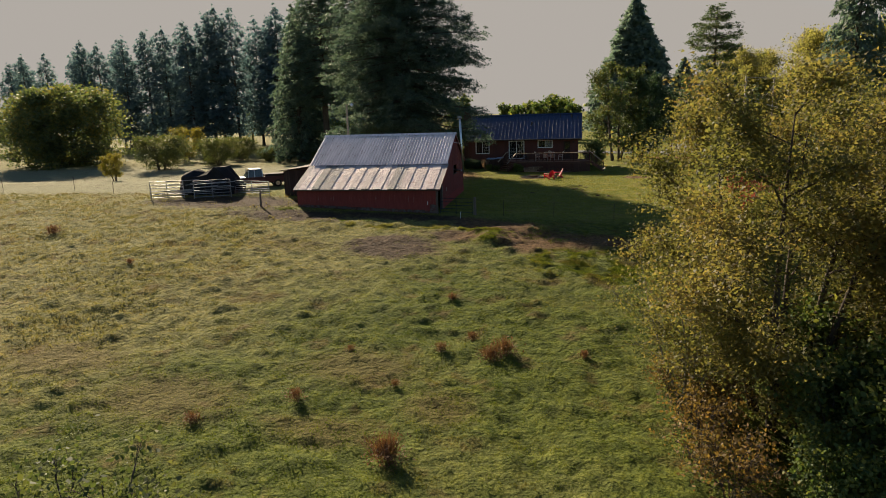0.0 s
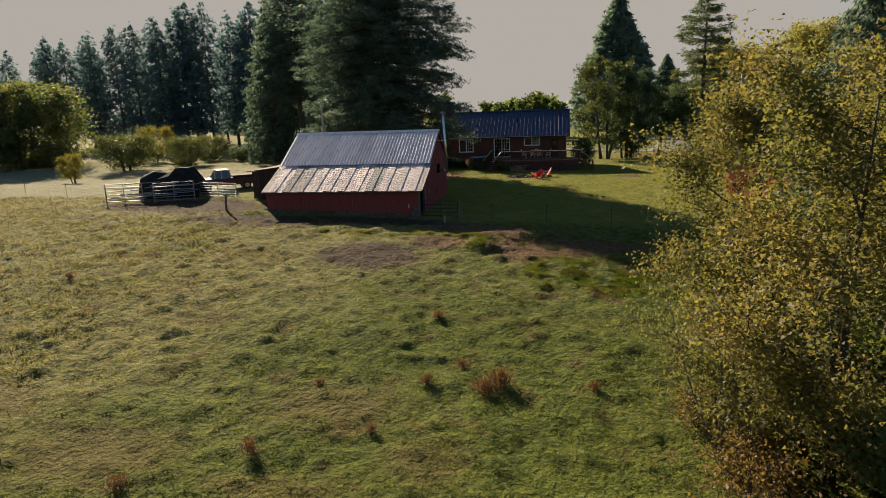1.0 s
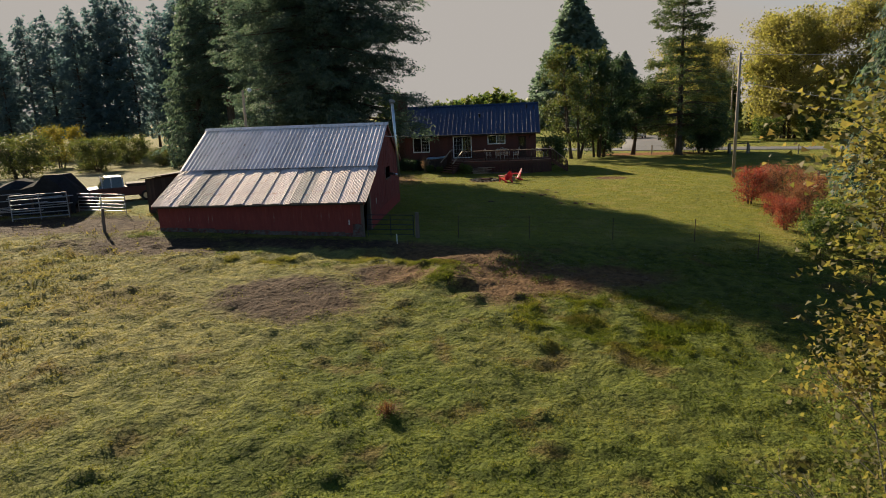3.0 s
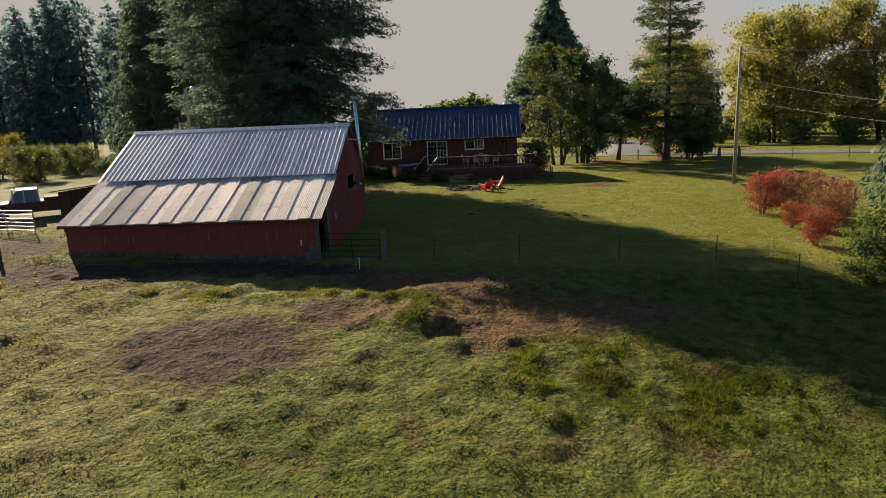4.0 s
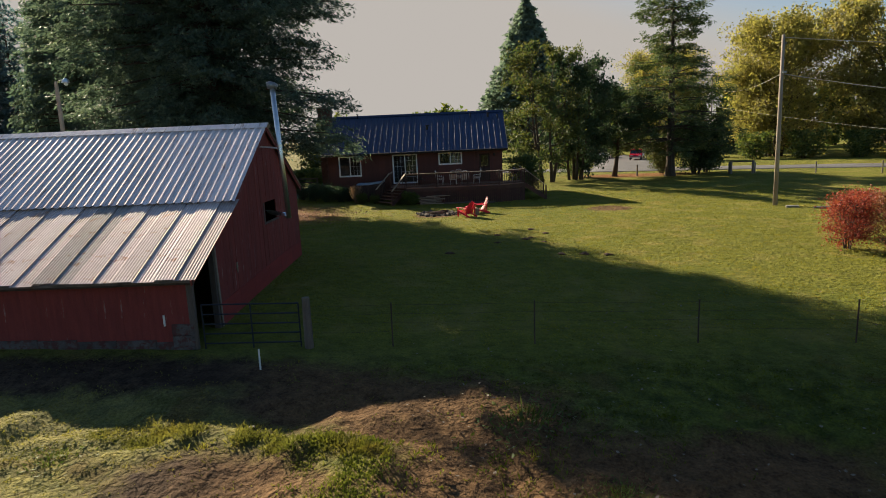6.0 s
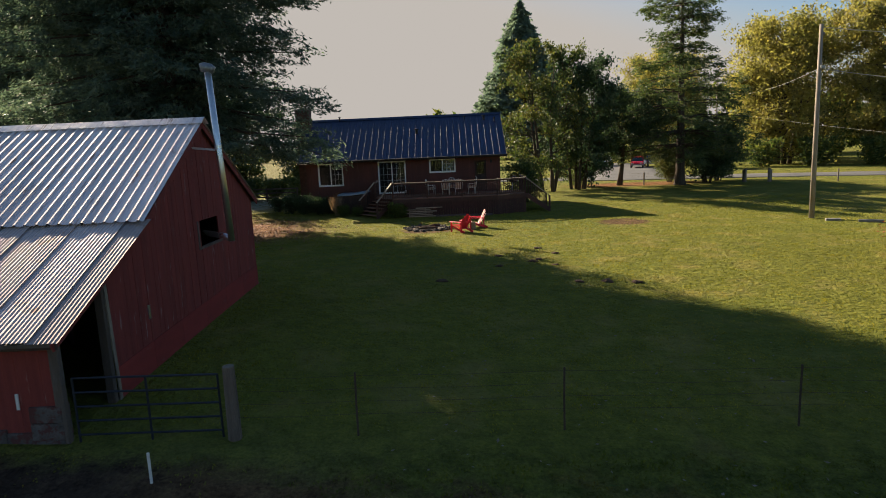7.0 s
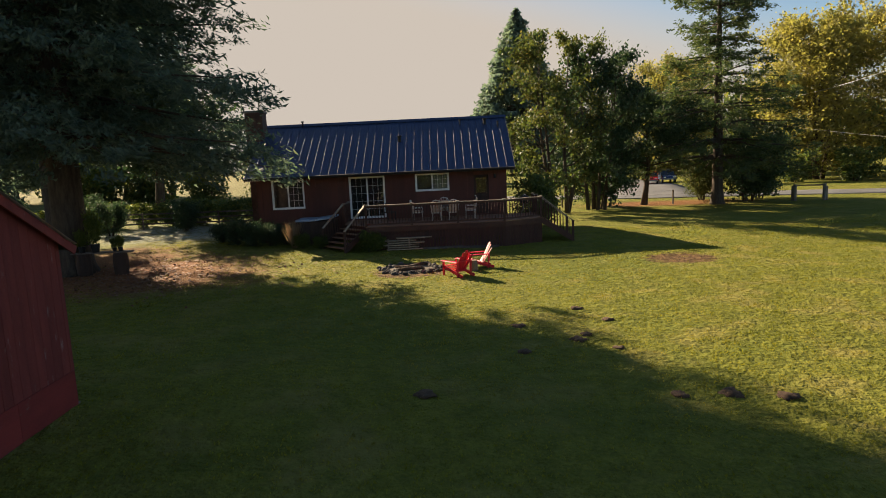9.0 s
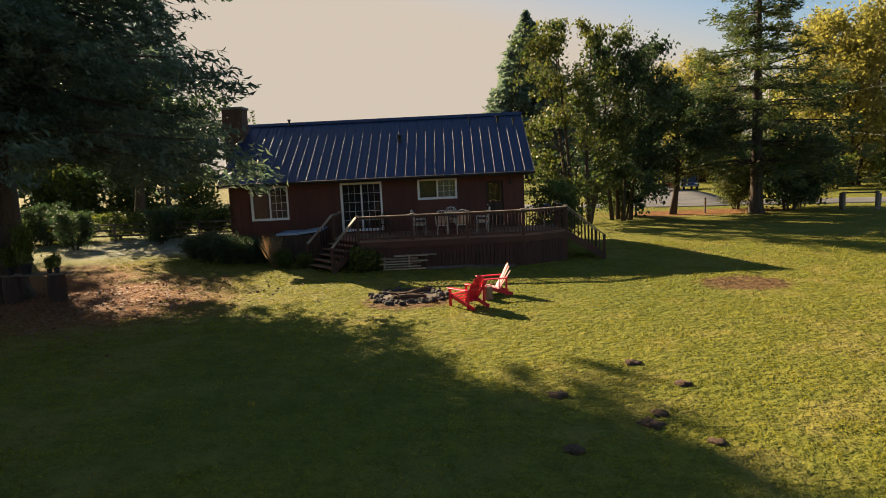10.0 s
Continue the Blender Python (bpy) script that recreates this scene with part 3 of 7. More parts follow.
def land(x, y):
    """Height of the ground: a pasture that climbs to the barn and the lawn, and falls gently eastwards."""
    x, y = np.asarray(x, float), np.asarray(y, float)
    base = -2.75 + 0.75 * smooth01((y - 18) / 14) * 1.0 + 1.55 * smooth01((y - 24) / 26) + 0.45 * smooth01((y - 40) / 22) + 0.22 * smooth01((y - 70) / 10)
    lean = 0.043 - 0.030 * smooth01((y - 56) / 14)
    h = base - lean * (np.clip(x, -25, 16) + 0.0)
    far = smooth01((np.hypot(x, y - 50) - 90) / 120)
    h = h * (1 - far) + 0.4 * far
    h = h + 0.42 * np.exp(-(((x + 4.4) / 1.5) ** 2 * 1.2 + ((y - 40.7) / 1.45) ** 6)) - 0.07 * np.exp(-(((x + 3.9) / 0.8) ** 2 + ((y - 38.9) / 0.4) ** 2))
    return h


def value_noise(x, y, cell, seed):
    """Smooth random hummocks about cell metres across, from -1 to 1."""
    grid = np.random.default_rng(seed).uniform(-1, 1, (256, 256))
    u, v = np.asarray(x, float) / cell + 97.3, np.asarray(y, float) / cell + 41.7
    i, j = np.floor(u).astype(int), np.floor(v).astype(int)
    a, b = smooth01(u - i), smooth01(v - j)
    g = lambda p, q: grid[p % 256, q % 256]
    return (g(i, j) * (1 - a) + g(i + 1, j) * a) * (1 - b) + (g(i, j + 1) * (1 - a) + g(i + 1, j + 1) * a) * b


def bumps(x, y):
    """Hoof-trodden hummocks in the pasture, a nearly even lawn."""
    lawn = smooth01((np.asarray(y, float) - 43.5) / 3.0)
    h = 0.08 * value_noise(x, y, 2.3, 1) + 0.07 * value_noise(x, y, 0.95, 2) + 0.11 * np.maximum(0.0, value_noise(x, y, 0.7, 3) - 0.1) + 0.13 * np.maximum(0.0, value_noise(x, y, 0.42, 14) - 0.05)
    near = 1 - smooth01((np.hypot(x, np.asarray(y) - 50) - 60) / 40)
    return h * (1 - 0.85 * lawn) * near


def ground_z(x, y):
    return float(land(x, y) + bumps(x, y))


def axis(lo, hi, step, reach):
    fine = np.arange(lo, hi + 0.01, step)
    out, d, s = [], step, step
    while d < reach:
        s *= 1.35
        d += s
        out.append(d)
    out = np.array(out)
    return np.concatenate([(lo - out)[::-1], fine, hi + out])


def graded(lo, mid, hi, fine, coarse, reach):
    """Like axis(), with a coarser step past mid."""
    near, far = axis(lo, mid, fine, reach), axis(mid, hi, coarse, reach)
    return np.concatenate([near[near <= mid], far[far > mid + 0.5 * coarse]])


def build_ground():
    xs, ys = axis(-32, 16, 0.2, 2600), graded(8, 46, 82, 0.17, 0.3, 2600)
    X, Y = np.meshgrid(xs, ys)
    Z = land(X, Y)
    Z = Z + bumps(X, Y)
    V = np.stack([X, Y, Z], -1).reshape(-1, 3)
    nx, ny = len(xs), len(ys)
    i = (np.arange(ny - 1)[:, None] * nx + np.arange(nx - 1)[None]).ravel()
    F = np.stack([i, i + 1, i + nx + 1, i + nx], 1).astype(np.int32)
    me = bpy.data.meshes.new("ground")
    me.vertices.add(len(V)), me.vertices.foreach_set("co", V.astype(np.float32).ravel())
    me.loops.add(F.size), me.loops.foreach_set("vertex_index", F.ravel())
    me.polygons.add(len(F)), me.polygons.foreach_set("loop_start", np.arange(0, F.size, 4, dtype=np.int32))
    me.polygons.foreach_set("use_smooth", np.ones(len(F), bool))
    me.update(calc_edges=True)
    me.materials.append(M["ground"])
    tagged(new("ground", me), "rough green pasture and mown lawn with worn brown patches", "ground", kind="structure")


build_ground()


def strip_mesh(line, half, lift, material):
    """A paved strip along a line of (x, y), draped 3 cm thick on the ground."""
    g = Geo()
    pts = [Vector(p) for p in line]
    fine = [pts[i].lerp(pts[i + 1], k / 8) for i in range(len(pts) - 1) for k in range(8)] + [pts[-1]]
    vs = []
    for i, p in enumerate(fine):
        way = (fine[min(i + 1, len(fine) - 1)] - fine[max(i - 1, 0)]).normalized()
        side = Vector((-way.y, way.x))
        for s in (-1, -0.5, 0, 0.5, 1):
            q = p + side * half * s
            vs.append((q.x, q.y, ground_z(q.x, q.y) + lift))
        for s in (1, -1):
            q = p + side * half * s
            vs.append((q.x, q.y, ground_z(q.x, q.y) - 0.2))
    fs = []
    for i in range(len(fine) - 1):
        for k in range(7):
            fs.append((i * 7 + k, i * 7 + (k + 1) % 7, (i + 1) * 7 + (k + 1) % 7, (i + 1) * 7 + k))
    g.add(vs, fs)
    return g


# ---------------------------------------------------------------- trees
def bough_tree(seed, high, clear, limbs, reach, profile, needles, bark, trunk_r, droop=0.4, rise=0.1, clumps=3.0, sprays=16, spray=0.4, slim=0.3, clump=0.5,
               side=0.3, bearings=((0,), (1.0,)), layers=0, hang=0.35, inner=0.2, bare=0.0, even=0.68, loft=0.1):
    """A conifer of bowed limbs that carry separate drooping tufts of needle sprays, with gaps between them, as two meshes."""
    rng = np.random.default_rng(seed)
    wood, tufts = Geo(), []
    wood.tube([(0, 0, -0.3), (0, 0, 0.35), (0, 0, 1.6), (0.02 * high * rng.uniform(-0.3, 0.3), 0, high * 0.45), (0, 0, high * 0.985)],
              [trunk_r * 1.7, trunk_r * 1.25, trunk_r, trunk_r * 0.66, 0.02], 12)
    for i in range(limbs):
        rel = (i + rng.uniform(0, 1)) / limbs
        if layers:
            rel = min(0.995, (math.floor(rel * layers) + 0.5 + rng.uniform(-0.12, 0.12)) / layers)
        if rng.random() < bare:
            continue
        az = i * 2.39996 + rng.normal(0, 0.35)
        L = reach * float(np.interp(rel, *profile)) * float(np.interp(math.degrees(az), *bearings, period=360)) * rng.uniform(even, 1.08)
        if L < 0.15:
            L = 0.15
        z = clear + (high - clear) * rel
        out, lat = np.array([math.cos(az), math.sin(az), 0.0]), np.array([-math.sin(az), math.cos(az), 0.0])
        lift, fall = rise * (0.4 + 1.6 * rel) + rng.normal(0, 0.07), droop * (1.25 - 0.9 * rel) * rng.uniform(0.7, 1.25)

        def at(q):
            q = np.asarray(q, float)[..., None]
            return np.array([0, 0, z]) + out * L * q + np.array([0, 0, 1.0]) * L * (lift * q - fall * q * q + 0.42 * fall * q ** 4)

        if L > 0.8:
            r = min(0.11, 0.016 * L + 0.008)
            wood.tube([tuple(p) for p in at([0, 0.33, 0.66, 0.95])], [r, r * 0.7, r * 0.4, 0.008], 4, False)
        m = max(2, int(clumps * L))
        q = inner + (1 - inner) * rng.random(m) ** 0.75
        off = rng.uniform(-1, 1, m) * side * L * (1.15 - 0.85 * q)
        c = at(q) + lat * off[:, None] + rng.normal(0, 1, (m, 3)) * np.array([0.1 * clump, 0.1 * clump, loft])
        c[:, 2] -= 0.3 * np.abs(off)
        way = out * rng.uniform(0.5, 1.0, (m, 1)) + lat * (np.sign(off) * rng.uniform(0.1, 0.9, m))[:, None] + np.array([0, 0, -1]) * rng.uniform(0.0, hang * 1.6, (m, 1))
        size = clump * rng.uniform(0.55, 1.3, m) * min(1.0, 0.35 + 0.3 * L)
        k = sprays
        ci, wi, si = np.repeat(c, k, 0), np.repeat(unit(way), k, 0), np.repeat(size, k)
        p = ci + wi * (rng.uniform(-0.6, 0.9, m * k) * si)[:, None] + rng.normal(0, 0.34, (m * k, 3)) * si[:, None] * np.array([1, 1, 0.55])
        d = wi + rng.normal(0, 0.5, (m * k, 3)) + np.array([0, 0, -hang])
        face = np.array([0, 0, 0.8]) + rng.normal(0, 0.7, (m * k, 3))
        ln = spray * rng.uniform(0.6, 1.4, m * k) * (0.6 + 0.4 * np.minimum(1.0, si / clump))
        tufts.append(leaf_quads(p, d, face, ln, ln * slim * rng.uniform(0.7, 1.3, m * k)))
    return wood.mesh("trunk", M[bark], True), quads_mesh("crown", np.concatenate(tufts), M[needles], True)


def broadleaf_parts(seed, stems, high, reach, clear, limbs, subs, leaves, leaf, material, bark, fill=0.55, spread0=0.25, trunk_r=None, sag=0.0, flat=1.0, low=0.55, far=False):
    """Stems that fork into limbs and twigs, with loose leaves about the twig ends, as two meshes."""
    rng = np.random.default_rng(seed)
    wood, tips = Geo(), []
    r0 = trunk_r or high * 0.014
    for st in range(stems):
        az0 = 2 * math.pi * st / stems + rng.uniform(-0.5, 0.5)
        tilt = spread0 * (0.0 if stems == 1 else rng.uniform(0.4, 1.2))
        top = np.array([math.cos(az0) * tilt * high * 0.8, math.sin(az0) * tilt * high * 0.8, high * rng.uniform(0.85, 0.97)])
        foot = np.array([math.cos(az0), math.sin(az0), 0]) * r0 * (0 if stems == 1 else 2.2)
        bend = rng.normal(0, 0.035 * high, 3) * np.array([1, 1, 0.2])

        def trunk_at(s):
            return foot + (top - foot) * s + bend * math.sin(math.pi * s)

        ss = np.linspace(0, 1, 7)
        rr = r0 / (stems ** 0.35)
        wood.tube([tuple(trunk_at(s) - np.array([0, 0, 0.25 * (s == 0)])) for s in ss], [max(0.012, rr * (1.25 if s == 0 else 1) * (1 - 0.9 * s)) for s in ss], 8 if stems < 4 else 6)
        for li in range(limbs):
            s = clear + (1 - clear) * ((li + rng.random()) / limbs)
            h01 = (s - clear) / max(1e-3, 1 - clear)
            L = reach * (math.sqrt(max(0.08, 1 - ((h01 - 0.42) / 0.62) ** 2)) * low / 0.55) * rng.uniform(0.65, 1.1) * (1 if stems == 1 else 0.7)
            az = rng.uniform(0, 2 * math.pi)
            if stems > 1:
                az = az0 + rng.normal(0, 1.0)
            up = rng.uniform(0.25, 0.75) * flat + 0.5 * h01
            d = unit(np.array([[math.cos(az), math.sin(az), up]]))[0]
            p0 = trunk_at(s)
            bow = rng.normal(0, 0.12 * L, 3)

            def limb_at(q):
                return p0 + d * L * q + bow * math.sin(math.pi * q) * 0.6 + np.array([0, 0, -sag * L * q * q])

            lr = max(0.012, rr * 0.45 * (1 - s * 0.6))
            wood.tube([tuple(limb_at(q)) for q in (0, 0.35, 0.7, 1.0)], [lr, lr * 0.7, lr * 0.42, 0.008], 5, False)
            for sb in range(subs):
                q = rng.uniform(0.25, 1.0)
                p1 = limb_at(q)
                d2 = unit((d + rng.normal(0, 0.75, 3) + np.array([0, 0, 0.15]))[None])[0]
                L2 = L * rng.uniform(0.22, 0.5)
                p2 = p1 + d2 * L2 + np.array([0, 0, -sag * L2])
                wood.tube([tuple(p1), tuple(p2)], [max(0.008, lr * 0.35), 0.005], 3, False)
                for e in np.linspace(0.3, 1.0, 3):
                    tips.append(p1 + (p2 - p1) * e)
    tips = np.array(tips)
    n = leaves
    which = rng.integers(0, len(tips), n)
    size = rng.uniform(0.5, 1.5, len(tips))[which]
    centre = tips[which] + np.clip(rng.normal(0, 0.9, (n, 3)), -1.35, 1.35) * (fill * size)[:, None] * np.array([1, 1, 0.75])
    centre[:, 2] = np.maximum(centre[:, 2], 0.06)
    along = rng.normal(0, 1, (n, 3)) + np.array([0, 0, -0.5])
    face = rng.normal(0, 0.8, (n, 3)) + np.array([0, 0, 0.7])
    lens = leaf * rng.uniform(0.6, 1.35, n)
    return wood.mesh("trunk", M[bark], True), quads_mesh("crown", leaf_quads(centre, along, face, lens, lens * rng.uniform(0.5, 0.8, n)), M[material], far)


def plant(name, meshes, label, category, x, y, turn=0.0, scale=1.0, tall=1.0, group="", sink=0.0, names=("trunk", "crown")):
    t = thing(name, label, category, (x, y, ground_z(x, y) - sink), turn, group)
    t.scale = (scale, scale, scale * tall)
    for n, me in zip(names, meshes):
        part(n, me, None, t)
    return t


R2 = random.Random(11)
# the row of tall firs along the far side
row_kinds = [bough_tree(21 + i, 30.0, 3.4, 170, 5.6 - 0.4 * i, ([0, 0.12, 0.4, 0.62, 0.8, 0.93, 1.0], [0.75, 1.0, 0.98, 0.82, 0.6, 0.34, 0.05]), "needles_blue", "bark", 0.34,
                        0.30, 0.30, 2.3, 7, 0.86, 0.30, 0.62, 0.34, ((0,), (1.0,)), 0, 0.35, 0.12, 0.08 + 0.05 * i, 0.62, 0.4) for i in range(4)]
row = [(-146, 146, 22.5), (-139, 143, 24), (-132, 143, 24.4), (-126.5, 147, 25), (-121, 143, 26.4), (-116.5, 143, 25.6), (-111.5, 145, 26.8), (-107.5, 141, 26.4), (-103.5, 144, 28), (-97.8, 143, 28.4),
       (-92.8, 144, 29.6), (-89.5, 140, 28.4), (-86.6, 144, 31), (-83.6, 143, 32.4), (-79.5, 143, 32), (-76.0, 148, 30), (-71.5, 146, 29.6), (-67.9, 143, 31.6), (-65.0, 147, 31.2), (-62.0, 143, 31.6),
       (-59.0, 147, 30.6), (-55.6, 143, 30.4), (-52.0, 145, 31.8), (-48.6, 142, 30.6), (-45.2, 146, 31.6)]
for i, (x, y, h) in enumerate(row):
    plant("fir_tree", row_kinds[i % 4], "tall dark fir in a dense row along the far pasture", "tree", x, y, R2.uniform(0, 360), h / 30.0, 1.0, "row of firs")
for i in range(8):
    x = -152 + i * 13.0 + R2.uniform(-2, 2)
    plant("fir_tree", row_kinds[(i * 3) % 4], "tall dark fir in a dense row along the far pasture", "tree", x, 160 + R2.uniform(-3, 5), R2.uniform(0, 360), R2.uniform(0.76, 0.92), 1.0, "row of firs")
# the shaggy firs between row and yard
shag = bough_tree(31, 23.0, 1.0, 170, 5.6, ([0, 0.08, 0.3, 0.6, 0.85, 1.0], [0.8, 1.0, 0.86, 0.56, 0.26, 0.02]), "needles_lit", "bark", 0.4, 0.34, 0.12, 3.4, 13, 0.52, 0.3, 0.55, 0.34, ((0,), (1.0,)), 0, 0.55, 0.12, 0.0, 0.68, 0.35)
plant("fir_tree", shag, "broad shaggy fir with sunlit side boughs", "tree", -41.2, 93.5, 40, 1.0)
plant("fir_tree", shag, "broad shaggy fir behind the barn", "tree", -44.0, 101, 190, 1.0)
# the great fir beside the barn and its companions
giant = bough_tree(41, 31.0, 5.2, 310, 7.0, ([0, 0.03, 0.12, 0.36, 0.45, 0.48, 0.60, 0.77, 0.9, 1.0], [0.84, 1.03, 1.0, 1.0, 0.97, 0.68, 0.60, 0.46, 0.26, 0.03]), "needles", "bark", 0.66,
                   0.34, 0.16, 5.4, 36, 0.27, 0.28, 0.56, 0.34, ((-100, -60, -16, 2, 16, 37, 90, 180, 217), (1.0, 1.15, 1.42, 1.24, 0.92, 0.80, 0.80, 0.90, 1.36)), 0, 0.24, 0.10, 0.02, 0.86, 0.30)
plant("fir_tree", giant, "huge old fir with a thick trunk beside the lawn", "tree", -18.5, 72.95, 0, 1.0)
giant_b = bough_tree(42, 31.0, 9.8, 205, 6.6, ([0, 0.08, 0.30, 0.55, 0.76, 0.92, 1.0], [0.7, 1.0, 0.92, 0.70, 0.46, 0.22, 0.03]), "needles", "bark", 0.55,
                     0.36, 0.14, 3.0, 20, 0.42, 0.28, 0.62, 0.36, ((0,), (1.0,)), 0, 0.28, 0.12, 0.06, 0.68, 0.35)
plant("fir_tree", giant_b, "huge fir behind the barn and beside the yard", "tree", -24.5, 82.0, 140, 1.14)
plant("fir_tree", giant_b, "tall fir at the back of the yard", "tree", -36.0, 91.5, 250, 0.95)
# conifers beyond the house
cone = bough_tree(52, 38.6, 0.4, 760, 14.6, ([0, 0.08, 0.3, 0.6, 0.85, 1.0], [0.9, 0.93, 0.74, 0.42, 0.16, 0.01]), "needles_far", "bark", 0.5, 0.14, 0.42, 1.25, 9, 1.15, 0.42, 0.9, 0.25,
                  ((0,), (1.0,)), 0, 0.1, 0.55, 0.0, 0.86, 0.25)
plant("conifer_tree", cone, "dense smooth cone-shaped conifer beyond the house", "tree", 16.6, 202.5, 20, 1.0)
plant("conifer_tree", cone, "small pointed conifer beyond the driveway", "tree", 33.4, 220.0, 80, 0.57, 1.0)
# the open pine in the corner of the lawn
pine = bough_tree(61, 20.4, 3.0, 190, 6.0, ([0, 0.06, 0.16, 0.34, 0.46, 0.53, 0.6, 0.74, 0.88, 1.0], [0.9, 1.2, 1.22, 1.0, 0.66, 0.44, 0.58, 0.7, 0.44, 0.08]), "needles_pine", "bark", 0.40,
                  0.26, 0.10, 4.6, 19, 0.30, 0.26, 0.44, 0.34, ((0,), (1.0,)), 14, 0.08, 0.22, 0.06, 0.6, 0.22)
plant("pine_tree", pine, "tall open pine with layered boughs at the lawn's corner", "tree", 18.6, 95.0, 60, 1.0)
# dark fir on the east side
plant("fir_tree", shag, "dark fir at the pasture's east edge", "tree", 18.4, 48.5, 100, 0.74, 1.1)

# the autumn alder that the camera passes
alder = broadleaf_parts(71, 5, 12.0, 4.9, 0.07, 15, 10, 150000, 0.112, "leaf_alder", "bark", 0.44, 0.26, 0.26, 0.05, 1.0, 0.62, far=True)
plant("alder_tree", alder, "multi-stemmed alder turning yellow at the pasture's edge", "tree", 7.2, 22.0, 10, 1.0, 0.86)
alder_b = broadleaf_parts(72, 4, 11.0, 4.2, 0.10, 12, 8, 36000, 0.125, "leaf_alder", "bark_pale", 0.42, 0.25, 0.22, 0.05, 1.0, 0.6)
plant("alder_tree", alder_b, "alder with thin yellowing leaves and grey stems", "tree", 12.0, 26.5, 80, 1.0)
plant("alder_tree", alder_b, "shaded alder in the thicket", "tree", 13.5, 20.0, 200, 1.05)
plant("alder_tree", alder_b, "leafy alder at the thicket's end", "tree", 18.5, 31.0, 310, 0.95)
young = broadleaf_parts(76, 5, 6.4, 3.0, 0.10, 9, 7, 6500, 0.105, "leaf_alder", "bark_pale", 0.34, 0.32, 0.09, 0.05, 1.0, 0.6)
plant("alder_tree", young, "sparse young alder leaning out over the pasture", "tree", 4.6, 22.9, 150, 0.85, 1.0)
bramble = broadleaf_parts(73, 9, 1.6, 1.5, 0.1, 7, 5, 1900, 0.10, "leaf_rust", "bark", 0.22, 0.45, 0.05, 0.1)
for x, y, s in ((4.6, 19.4, 1.05), (4.9, 17.2, 1.0), (4.2, 23.4, 0.7), (5.4, 21.6, 1.0)):
    plant("bramble_bush", bramble, "rust-coloured bramble under the alder", "bush", x, y, R2.uniform(0, 360), s, 1.0, "brambles under the alder", names=("stem", "foliage"))
thicket = broadleaf_parts(75, 8, 5.0, 2.6, 0.03, 8, 5, 6000, 0.24, "leaf_green", "bark", 0.38, 0.4, 0.1)
for x, y, s in ((6.9, 16.4, 0.46), (8.0, 18.2, 0.66), (9.6, 19.6, 0.8), (9.4, 16.2, 0.7), (11.8, 22.6, 1.0), (9.2, 22.6, 0.75), (12.6, 18.6, 1.1)):
    plant("thicket_bush", thicket, "dense dark bush in the shaded thicket", "bush", x, y, R2.uniform(0, 360), s, 1.0, "bushes of the thicket", names=("stem", "foliage"))
for x, y, s in ((12.4, 44.8, 0.42), (13.6, 46.2, 0.5)):
    plant("thicket_bush", thicket, "green leafy bush at the corner of the pasture fence", "bush", x, y, R2.uniform(0, 360), s, 0.9, "bushes of the thicket", names=("stem", "foliage"))
# sapling twigs beside the camera's start
sapling = broadleaf_parts(74, 5, 3.2, 1.3, 0.2, 6, 4, 2200, 0.10, "leaf_fruit", "bark", 0.25, 0.35, 0.03)
plant("willow_sapling", sapling, "thin willow sapling with sparse leaves", "bush", -5.7, 8.2, 0, 1.15, names=("stem", "foliage"))
plant("willow_sapling", sapling, "thin willow sapling with sparse leaves", "bush", -4.3, 7.4, 120, 0.9, names=("stem", "foliage"))
plant("willow_sapling", sapling, "thin willow sapling with sparse leaves", "bush", -7.6, 9.6, 220, 1.2, names=("stem", "foliage"))

# leafy tree beside the house
yard = broadleaf_parts(87, 4, 11.6, 3.9, 0.12, 15, 8, 17000, 0.20, "leaf_yard_lit", "bark", 0.25, 0.19, 0.26, 0.10, 1.0, 0.58)
plant("broadleaf_tree", yard, "airy tree with yellowing leaves and a forked trunk beside the deck", "tree", 6.0, 92.2, 30, 1.04, 1.10, names=("trunk", "crown"))
yard_b = broadleaf_parts(88, 5, 10.6, 3.7, 0.08, 15, 8, 23000, 0.22, "leaf_dark", "bark", 0.29, 0.19, 0.26, 0.06, 1.0, 0.6)
plant("broadleaf_tree", yard_b, "dense dark-green tree behind the yellowing one", "tree", 9.0, 94.0, 110, 1.0, 1.10, names=("trunk", "crown"))
dark = broadleaf_parts(82, 1, 8.2, 3.6, 0.38, 16, 8, 24000, 0.20, "leaf_dark", "bark", 0.42, 0.2, 0.26, 0.03, 0.7, 0.58)
plant("broadleaf_tree", dark, "dark rounded tree at the roadside fence", "tree", 13.6, 97.2, 0, 1.0)
plant("broadleaf_tree", dark, "dark tree that shades the yard behind the house", "tree", -26.0, 98.0, 120, 1.7, 0.8)
shrub = broadleaf_parts(83, 7, 2.2, 1.35, 0.05, 7, 5, 5000, 0.13, "leaf_green", "bark", 0.24, 0.35, 0.06)
plant("evergreen_shrub", shrub, "clipped dark evergreen shrub beside the lawn", "bush", 9.6, 97.6, 0, 1.05, names=("stem", "foliage"))
plant("evergreen_shrub", shrub, "dark evergreen shrub behind the deck", "bush", 2.9, 83.5, 40, 1.25, names=("stem", "foliage"))
hedge_tree = broadleaf_parts(84, 6, 5.2, 3.0, 0.1, 10, 7, 12000, 0.2, "leaf_fruit", "bark", 0.42, 0.4, 0.12)
plant("garden_shrub", hedge_tree, "spreading yellow-green shrub beside the pine", "bush", 19.2, 99.4, 0, 0.62, names=("stem", "foliage"))
